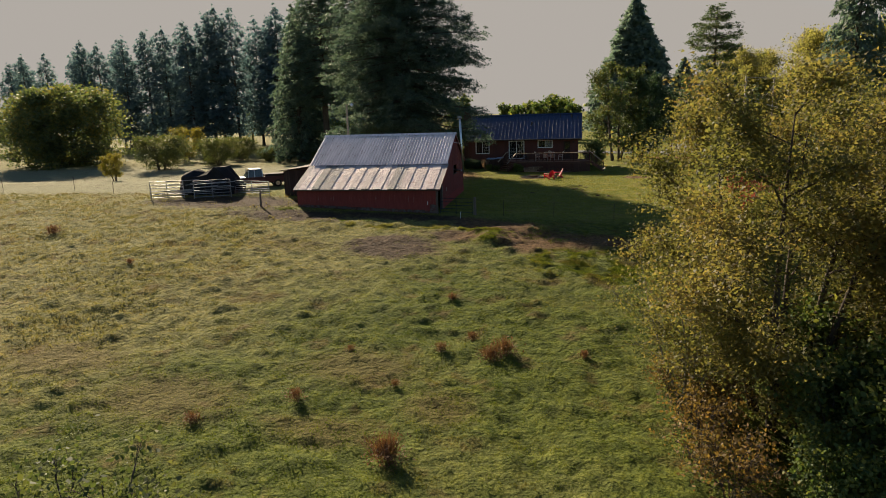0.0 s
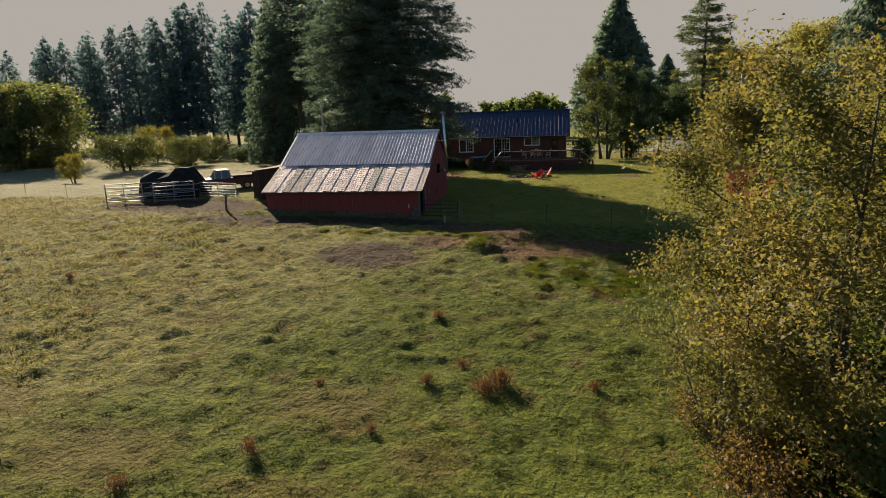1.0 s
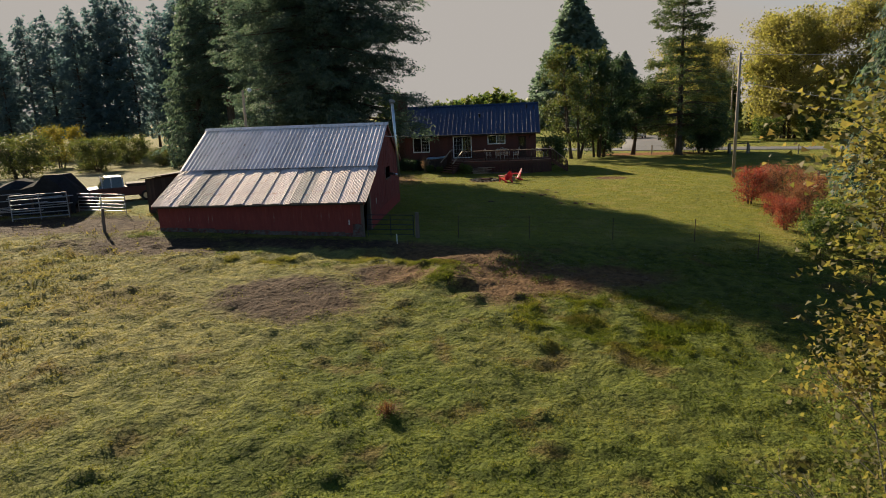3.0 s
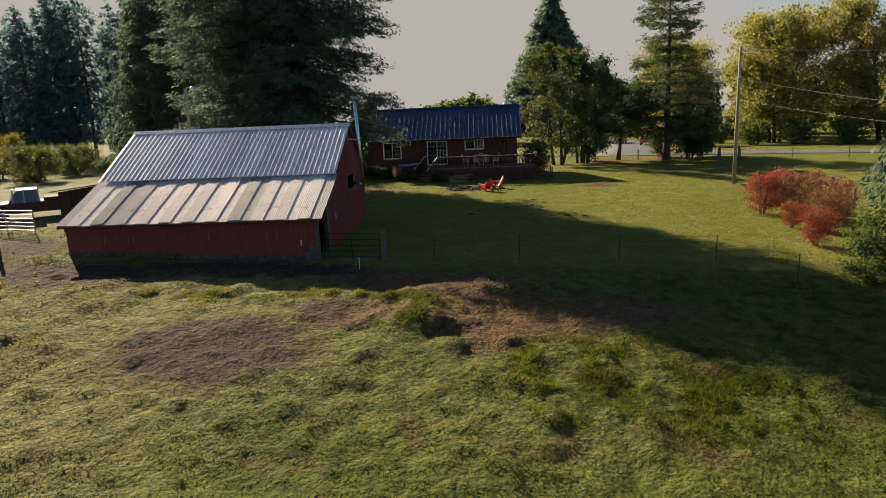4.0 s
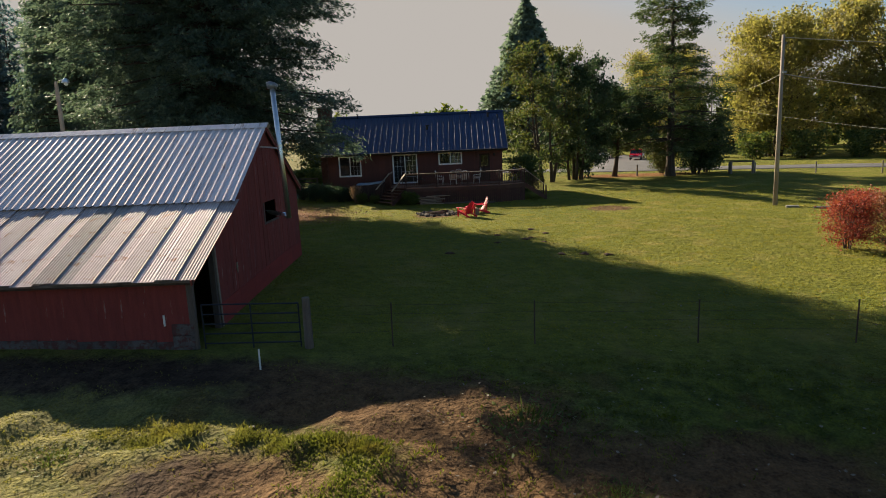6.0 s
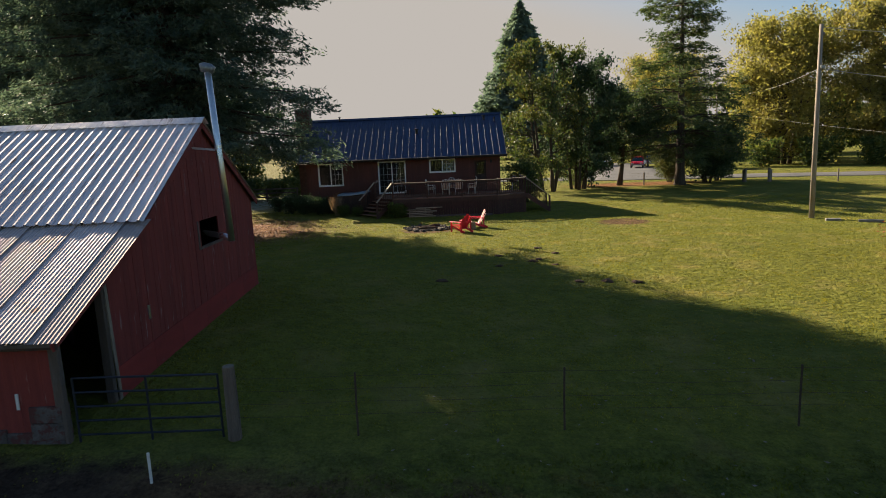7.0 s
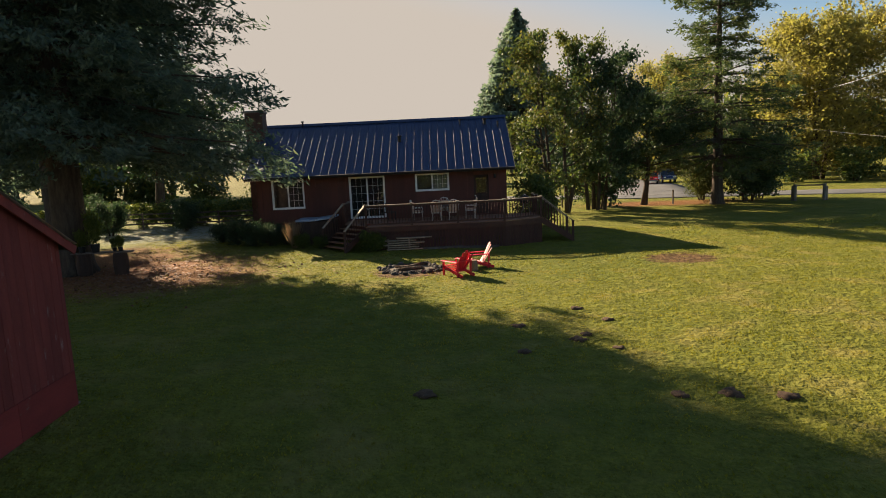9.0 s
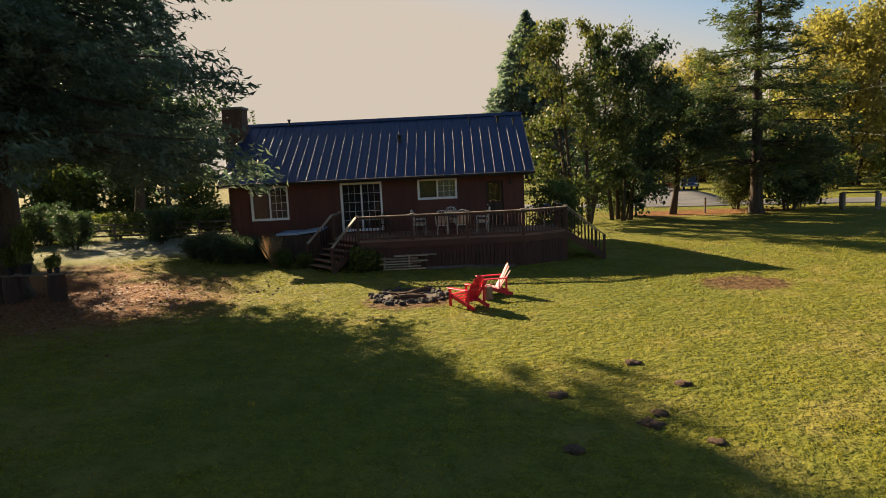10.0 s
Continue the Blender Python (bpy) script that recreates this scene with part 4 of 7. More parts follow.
dark_shrub = broadleaf_parts(85, 6, 5.2, 3.0, 0.05, 9, 6, 8000, 0.25, "leaf_dark", "bark", 0.40, 0.4, 0.12, far=True)
road_shrub = broadleaf_parts(86, 6, 5.2, 3.2, 0.02, 8, 5, 2600, 0.46, "leaf_green", "bark", 0.5, 0.45, 0.1, far=True)
plant("garden_shrub", dark_shrub, "large dark shrub at the roadside fence", "bush", 21.7, 96.6, 0, 0.98, names=("stem", "foliage"))
plant("garden_shrub", dark_shrub, "dark shrub at the roadside fence", "bush", 23.6, 98.5, 90, 0.8, names=("stem", "foliage"))
# yellow maples across the road
maple = broadleaf_parts(91, 5, 18.0, 9.8, 0.03, 22, 9, 52000, 0.34, "leaf_maple", "bark", 0.74, 0.26, 0.42, 0.02, 1.0, 0.6, far=True)
for x, y, s, tn, a in ((43.0, 124.0, 1.0, 1.0, 0), (57.0, 119.0, 1.02, 1.05, 120), (37.0, 152.0, 0.95, 1.0, 200), (69.0, 126.0, 1.0, 1.05, 260)):
    plant("maple_tree", maple, "big rounded maple in yellow autumn leaf across the road", "tree", x, y, a, s, tn, "maples across the road")
# dark undergrowth along the far side of the road
R4 = random.Random(9)
for i in range(9):
    x = 32.0 + 5.6 * i
    plant("roadside_shrub", road_shrub, "dark tangled undergrowth shrub across the road", "bush", x, 119.5 - 0.42 * (x - 33) + R4.uniform(-1, 1.5), R4.uniform(0, 360), R4.uniform(0.6, 0.95), 0.8, "undergrowth across the road", names=("stem", "foliage"))
for x, y, s in ((-20.5, 112.0, 0.7), (-15.5, 114.0, 0.6), (-26.5, 110.0, 0.8), (-33.0, 112.0, 0.9), (-36.5, 109.5, 0.95), (-40.5, 111.0, 1.0)):
    plant("boundary_shrub", road_shrub, "dark shrub along the yard's back fence", "bush", x, y, R4.uniform(0, 360), s, 1.0, "shrubs behind the yard", names=("stem", "foliage"))
for x, y, s in ((-24.0, 86.5, 0.4), (-27.5, 89.5, 0.45), (-19.8, 88.0, 0.36), (-31.0, 86.5, 0.5)):
    plant("boundary_shrub", dark_shrub, "low dark shrub at the yard's back corner", "bush", x, y, R4.uniform(0, 360), s, 1.0, "shrubs behind the yard", names=("stem", "foliage"))
for k in range(11):
    plant("boundary_hedge", road_shrub, "low dark hedge shrub along the yard's back fence", "bush", -37.0 + 2.1 * k, 91.2 + 0.1 * k + R4.uniform(-0.4, 0.4), R4.uniform(0, 360), R4.uniform(0.34, 0.42), 0.8, "hedge behind the yard", names=("stem", "foliage"))
# far woods that close the view
wood_kind = broadleaf_parts(92, 3, 14.0, 7.5, 0.05, 8, 4, 2400, 1.35, "leaf_green", "bark", 1.0, 0.3, 0.4, far=True)
R3 = random.Random(4)
for i in range(26):
    a = radians(-62 + i * 5.0)
    d = 235 + R3.uniform(-25, 40)
    plant("woodland_tree", wood_kind, "distant rounded tree along the far fields", "tree", d * math.sin(a), 40 + d * math.cos(a), R3.uniform(0, 360), R3.uniform(0.6, 0.95), 1.0, "distant woods")
# woods close behind the maples
for i in range(11):
    plant("woodland_tree", wood_kind, "shady tree of the wood behind the maples", "tree", 30.0 + 7.5 * i + R3.uniform(-2, 2), 168 - 2.6 * i + R3.uniform(-4, 4), R3.uniform(0, 360), R3.uniform(0.75, 0.95), 1.0, "woods behind the maples")
# low far trees over the house roof
for x, y, s in ((-6, 152, 0.72), (-1, 158, 0.66), (-13, 165, 0.66)):
    plant("woodland_tree", wood_kind, "rounded tree beyond the house", "tree", x, y, R3.uniform(0, 360), s, 0.9, "trees beyond the house")
# orchard on the west side
orchard = broadleaf_parts(93, 5, 5.0, 4.6, 0.03, 11, 6, 12000, 0.22, "leaf_fruit", "bark", 0.42, 0.34, 0.16, 0.1, 0.7, 0.6, far=True)
big_orch = broadleaf_parts(94, 7, 11.5, 9.0, 0.02, 15, 8, 34000, 0.42, "leaf_spread", "bark", 0.85, 0.34, 0.3, 0.3, 0.7, 0.6, far=True)
gold = broadleaf_parts(95, 3, 5.5, 2.8, 0.15, 11, 7, 11000, 0.17, "leaf_gold", "bark", 0.4, 0.3, 0.14, far=True)
plant("spreading_tree", big_orch, "wide low tree with gold-lit crown in the west field", "tree", -82.0, 91.0, 0, 1.18, 0.86)
for x, y, s, tn, a in ((-57.3, 81.3, 1.0, 0.84, 0), (-52.3, 88.3, 0.75, 0.95, 70), (-56.3, 93.0, 0.5, 0.8, 140), (-54.7, 99.0, 0.68, 1.0, 30), (-48.2, 96.0, 0.45, 0.9, 210)):
    plant("orchard_tree", orchard, "round green orchard tree in the field", "tree", x, y, a, s, tn, "orchard trees")
plant("orchard_tree", gold, "orchard tree in bright golden leaf", "tree", -63.8, 97.0, 30, 1.0, 0.95, "orchard trees")
plant("orchard_tree", gold, "small golden sapling in the field", "tree", -53.9, 67.7, 130, 0.55, 1.0, "orchard trees")
# scarlet bushes on the lawn
scarlet = broadleaf_parts(96, 8, 2.3, 1.3, 0.08, 9, 6, 5200, 0.085, "leaf_red", "bark", 0.22, 0.32, 0.05)
dusky = broadleaf_parts(97, 8, 2.4, 1.5, 0.06, 9, 6, 5600, 0.085, "leaf_dusky", "bark", 0.24, 0.34, 0.05)
for x, y, s, a in ((14.1, 58.5, 0.98, 0), (16.1, 61.0, 0.9, 80), (13.9, 54.4, 0.55, 300), (13.0, 50.2, 0.7, 160)):
    plant("scarlet_bush", scarlet, "rounded bush in scarlet autumn leaf on the lawn", "bush", x, y, a, s, 1.0, "scarlet bushes", names=("stem", "foliage"))
for x, y, s, a in ((15.9, 57.9, 0.98, 80), (17.0, 56.4, 0.9, 20), (15.2, 53.4, 0.86, 200)):
    plant("russet_bush", dusky, "spreading bush in dusky pink and russet leaf", "bush", x, y, a, s, 1.0, "scarlet bushes", names=("stem", "foliage"))


# ---------------------------------------------------------------- barn
EAVE, BREAK, RIDGE, BACK = (46.02, 1.82), (49.51, 3.34), (53.23, 5.57), (57.35, 3.15)
BX0, BX1 = -20.54, -9.04


def roof_z(y):
    return float(np.interp(y, [EAVE[0], BREAK[0], RIDGE[0], BACK[0]], [EAVE[1], BREAK[1], RIDGE[1], BACK[1]]))


def sheet_mesh(name, width, low, high, profile, material, rows=3):
    """A roofing sheet: a profile of (x, height) carried up the slope from low to high (y, z)."""
    a, b = Vector((0, *low)), Vector((0, *high))
    up = (b - a).normalized()
    out = Vector((1, 0, 0)).cross(up)
    g = Geo()
    vs = []
    for r in range(rows):
        p = a.lerp(b, r / (rows - 1))
        for x, h in profile:
            vs.append(p + Vector((x, 0, 0)) + out * h)
    n = len(profile)
    g.add(vs, [(r * n + k, r * n + k + 1, (r + 1) * n + k + 1, (r + 1) * n + k) for r in range(rows - 1) for k in range(n - 1)])
    return g.mesh(name, M[material], False)


def barn():
    b = thing("barn", "weathered red barn with a two-pitch metal roof", "barn", (0, 0, 0))
    # roof deck under the sheets
    for (y0, z0), (y1, z1) in ((EAVE, BREAK), (BREAK, RIDGE), (RIDGE, BACK)):
        g = Geo()
        g.add([(x, y, z - o) for x in (BX0 + 0.08, BX1 - 0.08) for (y, z) in ((y0, z0), (y1, z1)) for o in (0.02, 0.08)],
              [(0, 1, 3, 2), (4, 6, 7, 5), (0, 4, 5, 1), (2, 3, 7, 6), (0, 2, 6, 4), (1, 5, 7, 3)])
        part("roof_deck", g, "grey_board", b)
    # ribbed sheets above
    ribs = []
    for k in range(4):
        x = 0.229 * k
        ribs += [(x, 0.0), (x + 0.085, 0.0), (x + 0.115, 0.036), (x + 0.15, 0.036), (x + 0.18, 0.0)]
    ribs.append((0.916, 0.0))
    upper = sheet_mesh("roof_sheet", 0.916, (BREAK[0] - 0.12, BREAK[1] + 0.01), RIDGE, ribs, "galv")
    back = sheet_mesh("roof_sheet", 0.916, RIDGE, BACK, ribs, "galv")
    n = 12
    pitch = (BX1 - BX0 - 0.02) / n
    for i in range(n):
        o = part("roof_sheet", upper, None, b)
        o.matrix_basis = Matrix.Translation((BX0 + i * pitch, 0, 0.012 + 0.003 * (i % 2))) @ Matrix.Diagonal((pitch / 0.916, 1, 1, 1))
        o = part("roof_sheet", back, None, b)
        o.matrix_basis = Matrix.Translation((BX0 + i * pitch, 0, 0.012)) @ Matrix.Diagonal((pitch / 0.916, 1, 1, 1))
    # old corrugated sheets below, lapped unevenly
    w = 0.56
    wave = [(k * 0.019, 0.006 * math.sin(2 * math.pi * k / 4.0)) for k in range(int(w / 0.019) + 1)]
    kinds = [sheet_mesh("corrugated_sheet", w, (EAVE[0] - 0.03 * k, EAVE[1] - 0.013 * k), (BREAK[0] + 0.1, BREAK[1] + 0.04), wave, "galv_old") for k in range(3)]
    dull = [sheet_mesh("corrugated_sheet", w, (EAVE[0] - 0.03 * k, EAVE[1] - 0.013 * k), (BREAK[0] + 0.1, BREAK[1] + 0.04), wave, "galv_dull") for k in range(3)]
    n = 23
    pitch = (BX1 - BX0) / n
    rr = random.Random(3)
    for i in range(n):
        o = part("corrugated_sheet", (dull if i in (3, 4, 5, 15, 16) else kinds)[rr.randrange(3)], None, b)
        o.matrix_basis = Matrix.Translation((BX0 + i * pitch, 0, 0.006 + 0.028 * (i % 2)))
    cap = Geo()
    for s in (-1, 1):
        y1 = RIDGE[0] + s * 0.24
        z1 = roof_z(y1) + 0.075
        cap.add([(x, y, z) for x in (BX0 - 0.03, BX1 + 0.03) for y, z in ((RIDGE[0], RIDGE[1] + 0.09), (y1, z1), (y1, z1 - 0.012), (RIDGE[0], RIDGE[1] + 0.078))],
                [(0, 1, 5, 4), (3, 7, 6, 2), (1, 2, 6, 5), (0, 3, 2, 1), (4, 5, 6, 7)])
    part("ridge_cap", cap, "galv", b, "bent metal ridge cap")
    part("eave_board", Geo().box(BX0 + 0.03, EAVE[0] + 0.05, EAVE[1] - 0.14, BX1 - 0.03, EAVE[0] + 0.085, EAVE[1] - 0.03, 0.006), "dark_board", b)
    for x in (BX0 + 0.04, BX1 - 0.075):
        for (y0, z0), (y1, z1) in ((EAVE, BREAK), (BREAK, RIDGE), (RIDGE, BACK)):
            part("barge_board", Geo().bar((x, y0, z0 - 0.1), (x, y1, z1 - 0.1), 0.03, 0.15), "red_board", b)
    wx0, wx1, wy0, wy1 = -20.3, -9.25, 46.3, 57.05
    # boards of the front wall
    rr = random.Random(8)
    x = wx0
    fronts = [Geo().box(0, 0, -1.1 - 0.03 * k, 0.2092, 0.03, 0.98, 0.002).mesh("wall_board", M["red_board"]) for k in range(3)]
    i = 0
    while x < wx1 - 0.1:
        o = part("wall_board", fronts[rr.randrange(3)], None, b)
        o.location = (x, wy0 + rr.uniform(-0.002, 0.002), 0.93)
        x += 0.2107
        i += 1
    # boards of the gable walls, with the doorway and the flue hole in the east one
    for gx, east in ((wx1, True), (wx0 - 0.03, False)):
        y = wy0
        while y < wy1 - 0.05:
            y2 = min(y + 0.213, wy1)
            low = ground_z(gx, y) - 0.1
            spans = [(low, None)]
            if east and y < 47.85:
                spans = [(2.35, None)]
            if east and 52.55 < y < 53.95:
                spans = [(low, 2.3), (2.98, None)]
            for z0, z1 in spans:
                za = (z1 if z1 else roof_z(y) - 0.1)
                zb = (z1 if z1 else roof_z(y2 - 0.006) - 0.1)
                if min(za, zb) < z0 + 0.05:
                    continue
                d = rr.uniform(-0.006, 0.006)
                g = Geo().add([(gx + d + o, yy, zz) for o in (0, 0.03) for yy, zz in ((y, z0), (y2 - 0.006, z0), (y2 - 0.006, zb), (y, za))],
                              [(0, 3, 2, 1), (4, 5, 6, 7), (0, 1, 5, 4), (1, 2, 6, 5), (2, 3, 7, 6), (3, 0, 4, 7)])
                part("wall_board", g, "red_board", b)
            y = y2
    for k in range(6):
        y0, y1 = 48.0 + 1.5 * k, 48.0 + 1.5 * (k + 1)
        za, zb = ground_z(wx1, y0), ground_z(wx1, y1)
        part("base_board", Geo().add([(wx1 + o, yy, zz) for o in (0.038, 0.056) for yy, zz in ((y0, za), (y1 - 0.006, zb), (y1 - 0.006, zb + 0.62), (y0, za + 0.62))],
                                     [(0, 3, 2, 1), (4, 5, 6, 7), (0, 1, 5, 4), (1, 2, 6, 5), (2, 3, 7, 6), (3, 0, 4, 7)]), "red_fresh", b, "brighter red board along the wall's foot")
    part("back_wall", Geo().box(wx0, wy1, 0.0, wx1, wy1 + 0.05, 3.2), "dark_board", b)
    # concrete footings, a course of low blocks that follows the ground
    for k in range(9):
        y0, y1 = 47.9 + k * 1.02, 47.9 + (k + 1) * 1.02
        zt = ground_z(wx1, y0) + 0.05
        part("footing", Geo().box(wx1 - 0.1, y0, zt - 0.6, wx1 + 0.05, y1 - 0.004, zt, 0.01), "footing", b, "stained concrete footing")
    for k in range(11):
        x0, x1 = wx0 + k * 1.004, wx0 + (k + 1) * 1.004
        zt = float(land(x0, wy0)) + 0.20 + rr.uniform(-0.02, 0.02)
        part("footing", Geo().box(x0, wy0 - 0.04, zt - 0.6, x1 - 0.004, wy0 + 0.12, zt, 0.01), "footing", b, "stained concrete footing")
    # block pier at the corner and a small pale plate on the front
    for k in range(3):
        part("pier_block", Geo().box(wx1 - 0.58, wy0 - 0.05, -0.25 + 0.3 * k, wx1 - 0.02, wy0 + 0.2, 0.04 + 0.3 * k, 0.012), "footing", b, "stained concrete block")
    part("wall_plate", Geo().box(-10.03, wy0 - 0.03, 0.6, -9.98, wy0 - 0.006, 0.88, 0.004), "white", b, "short pale metal strip")
    # doorway posts and a loose trim board
    for y in (46.32, 47.82):
        part("door_post", Geo().box(wx1 - 0.12, y - 0.06, -0.3, wx1 + 0.04, y + 0.06, roof_z(y) - 0.12, 0.01), "grey_board", b)
    part("door_trim", Geo().bar((wx1 + 0.06, 47.95, 0.05), (wx1 + 0.05, 47.88, 2.45), 0.02, 0.09), "post", b, "pale leaning trim board")
    # inner posts and floor, dim behind the doorway
    for x in (-18.0, -15.0, -12.0):
        part("inner_post", Geo().box(x - 0.08, 50.9, -0.4, x + 0.08, 51.06, roof_z(51) - 0.1), "grey_board", b)
    # flue hole frame
    part("hole_frame", Geo().box(wx1 - 0.03, 52.5, 2.23, wx1 + 0.045, 54.2, 2.3, 0.005).box(wx1 - 0.03, 52.5, 2.3, wx1 + 0.045, 52.58, 2.98, 0.005), "grey_board", b)
    part("wall_latch", Geo().box(wx1 + 0.034, 49.42, 1.25, wx1 + 0.06, 49.5, 1.55, 0.005), "zinc", b, "small bright metal plate")
    return b


barn()


def flue():
    f = thing("flue_pipe", "tall galvanised stove flue with a hood, strapped to the barn wall", "flue", (-8.62, 52.72, 0))
    part("pipe", Geo().tube([(0.2, -0.04, 2.42), (0.1, -0.02, 4.5), (0, 0, 6.72)], 0.085, 16), "zinc", f, smooth=True)
    part("elbow", Geo().tube([(-0.7, 0.45, 2.6), (-0.1, 0.15, 2.55), (0.19, -0.035, 2.47)], 0.078, 12), "zinc", f, smooth=True)
    part("joint_ring", Geo().tube([(0.086, -0.016, 4.82), (0.082, -0.016, 4.90)], 0.094, 16), "zinc", f)
    part("hood", Geo().tube([(-0.17, -0.03, 6.84), (-0.08, -0.01, 6.85), (0.06, 0.02, 6.81), (0.15, 0.04, 6.76)], [0.10, 0.125, 0.125, 0.10], 14), "zinc_dull", f, smooth=True)
    part("bracket", Geo().bar((-0.62, 0.02, 4.86), (0.08, 0, 4.78), 0.05, 0.05), "galv", f)
    return f


flue()


def lean_to():
    t = thing("lean_to_shed", "dark board lean-to against the barn's west end", "shed", (0, 0, 0))
    z = 0.2
    x = -23.4
    bd = Geo().box(0, 0, 0, 0.235, 0.03, 2.9, 0.004).mesh("wall_board", M["dark_board"])
    i = 0
    while x < -20.75:
        o = part("wall_board", bd, None, t)
        o.matrix_basis = Matrix.Translation((x, 50.6 + 0.004 * (i % 3), z)) @ Matrix.Diagonal((1, 1, 0.92 + (x + 23.4) * 0.03, 1))
        x += 0.24
        i += 1
    part("side_wall", Geo().box(-23.45, 50.6, z, -23.4, 56.6, 2.85), "dark_board", t)
    part("roof", Geo().add([(x, y, zz + o) for x, zz in ((-23.7, 2.86), (-20.6, 3.22)) for y in (50.3, 56.9) for o in (0, 0.06)],
                           [(0, 1, 3, 2), (4, 6, 7, 5), (0, 4, 5, 1), (2, 3, 7, 6), (0, 2, 6, 4), (1, 5, 7, 3)]), "dark_board", t)
    return t


lean_to()


# ---------------------------------------------------------------- house
HX0, HX1, HY0, HY1 = -12.5, 0.85, 80.0, 88.0
FLOOR, HEAVE, HRIDGE = 1.42, (79.35, 3.86), (84.0, 6.76)


def wall_with_holes(x0, x1, z0, z1, y0, y1, holes):
    """The panels of a wall in the xz plane from y0 to y1, with rectangular openings (xa, xb, za, zb) through it."""
    out = []
    xs = sorted({x0, x1, *(h[0] for h in holes), *(h[1] for h in holes)})
    for a, b in zip(xs, xs[1:]):
        z = z0
        for h in sorted((h for h in holes if h[0] <= a + 1e-6 and h[1] >= b - 1e-6), key=lambda h: h[2]):
            if h[2] > z:
                out.append(Geo().box(a, y0, z, b, y1, h[2]))
            z = h[3]
        if z < z1:
            out.append(Geo().box(a, y0, z, b, y1, z1))
    return out


def slider(parent, name, x0, x1, z0, z1, y, grid, cols=3, rows=4, curtain=False):
    """A white two-leaf sliding window or door in an opening of the front wall."""
    w = part(name, Geo().box(x0 - 0.035, y - 0.03, z0 - 0.04, x0 + 0.03, y + 0.1, z1 + 0.04, 0.005).box(x1 - 0.03, y - 0.03, z0 - 0.04, x1 + 0.035, y + 0.1, z1 + 0.04, 0.005)
             .box(x0 + 0.03, y - 0.03, z1 - 0.03, x1 - 0.03, y + 0.1, z1 + 0.04, 0.005).box(x0 + 0.03, y - 0.03, z0 - 0.04, x1 - 0.03, y + 0.1, z0 + 0.03, 0.005), "white", parent, "white sliding window")
    mid = (x0 + x1) / 2
    for k, (a, b) in enumerate(((x0 + 0.03, mid), (mid, x1 - 0.03))):
        yy = y + 0.03 + 0.03 * k
        s = 0.035
        part("sash", Geo().box(a, yy, z0 + 0.03, a + s, yy + 0.025, z1 - 0.03).box(b - s, yy, z0 + 0.03, b, yy + 0.025, z1 - 0.03)
             .box(a + s, yy, z0 + 0.03, b - s, yy + 0.025, z0 + 0.03 + s).box(a + s, yy, z1 - 0.03 - s, b - s, yy + 0.025, z1 - 0.03), "white", w)
        p = part("pane", Geo().box(a + s, yy + 0.008, z0 + 0.03 + s, b - s, yy + 0.016, z1 - 0.03 - s), "glass", w)
        p.visible_shadow = False
        if grid[k]:
            g = Geo()
            for i in range(1, cols):
                x = a + s + (b - a - 2 * s) * i / cols
                g.box(x - 0.006, yy - 0.004, z0 + 0.06, x + 0.006, yy + 0.006, z1 - 0.06)
            for i in range(1, rows):
                z = z0 + 0.06 + (z1 - z0 - 0.12) * i / rows
                g.box(a + s, yy - 0.006, z - 0.006, b - s, yy + 0.004, z + 0.006)
            part("glazing_bar", g, "white", w)
    return w


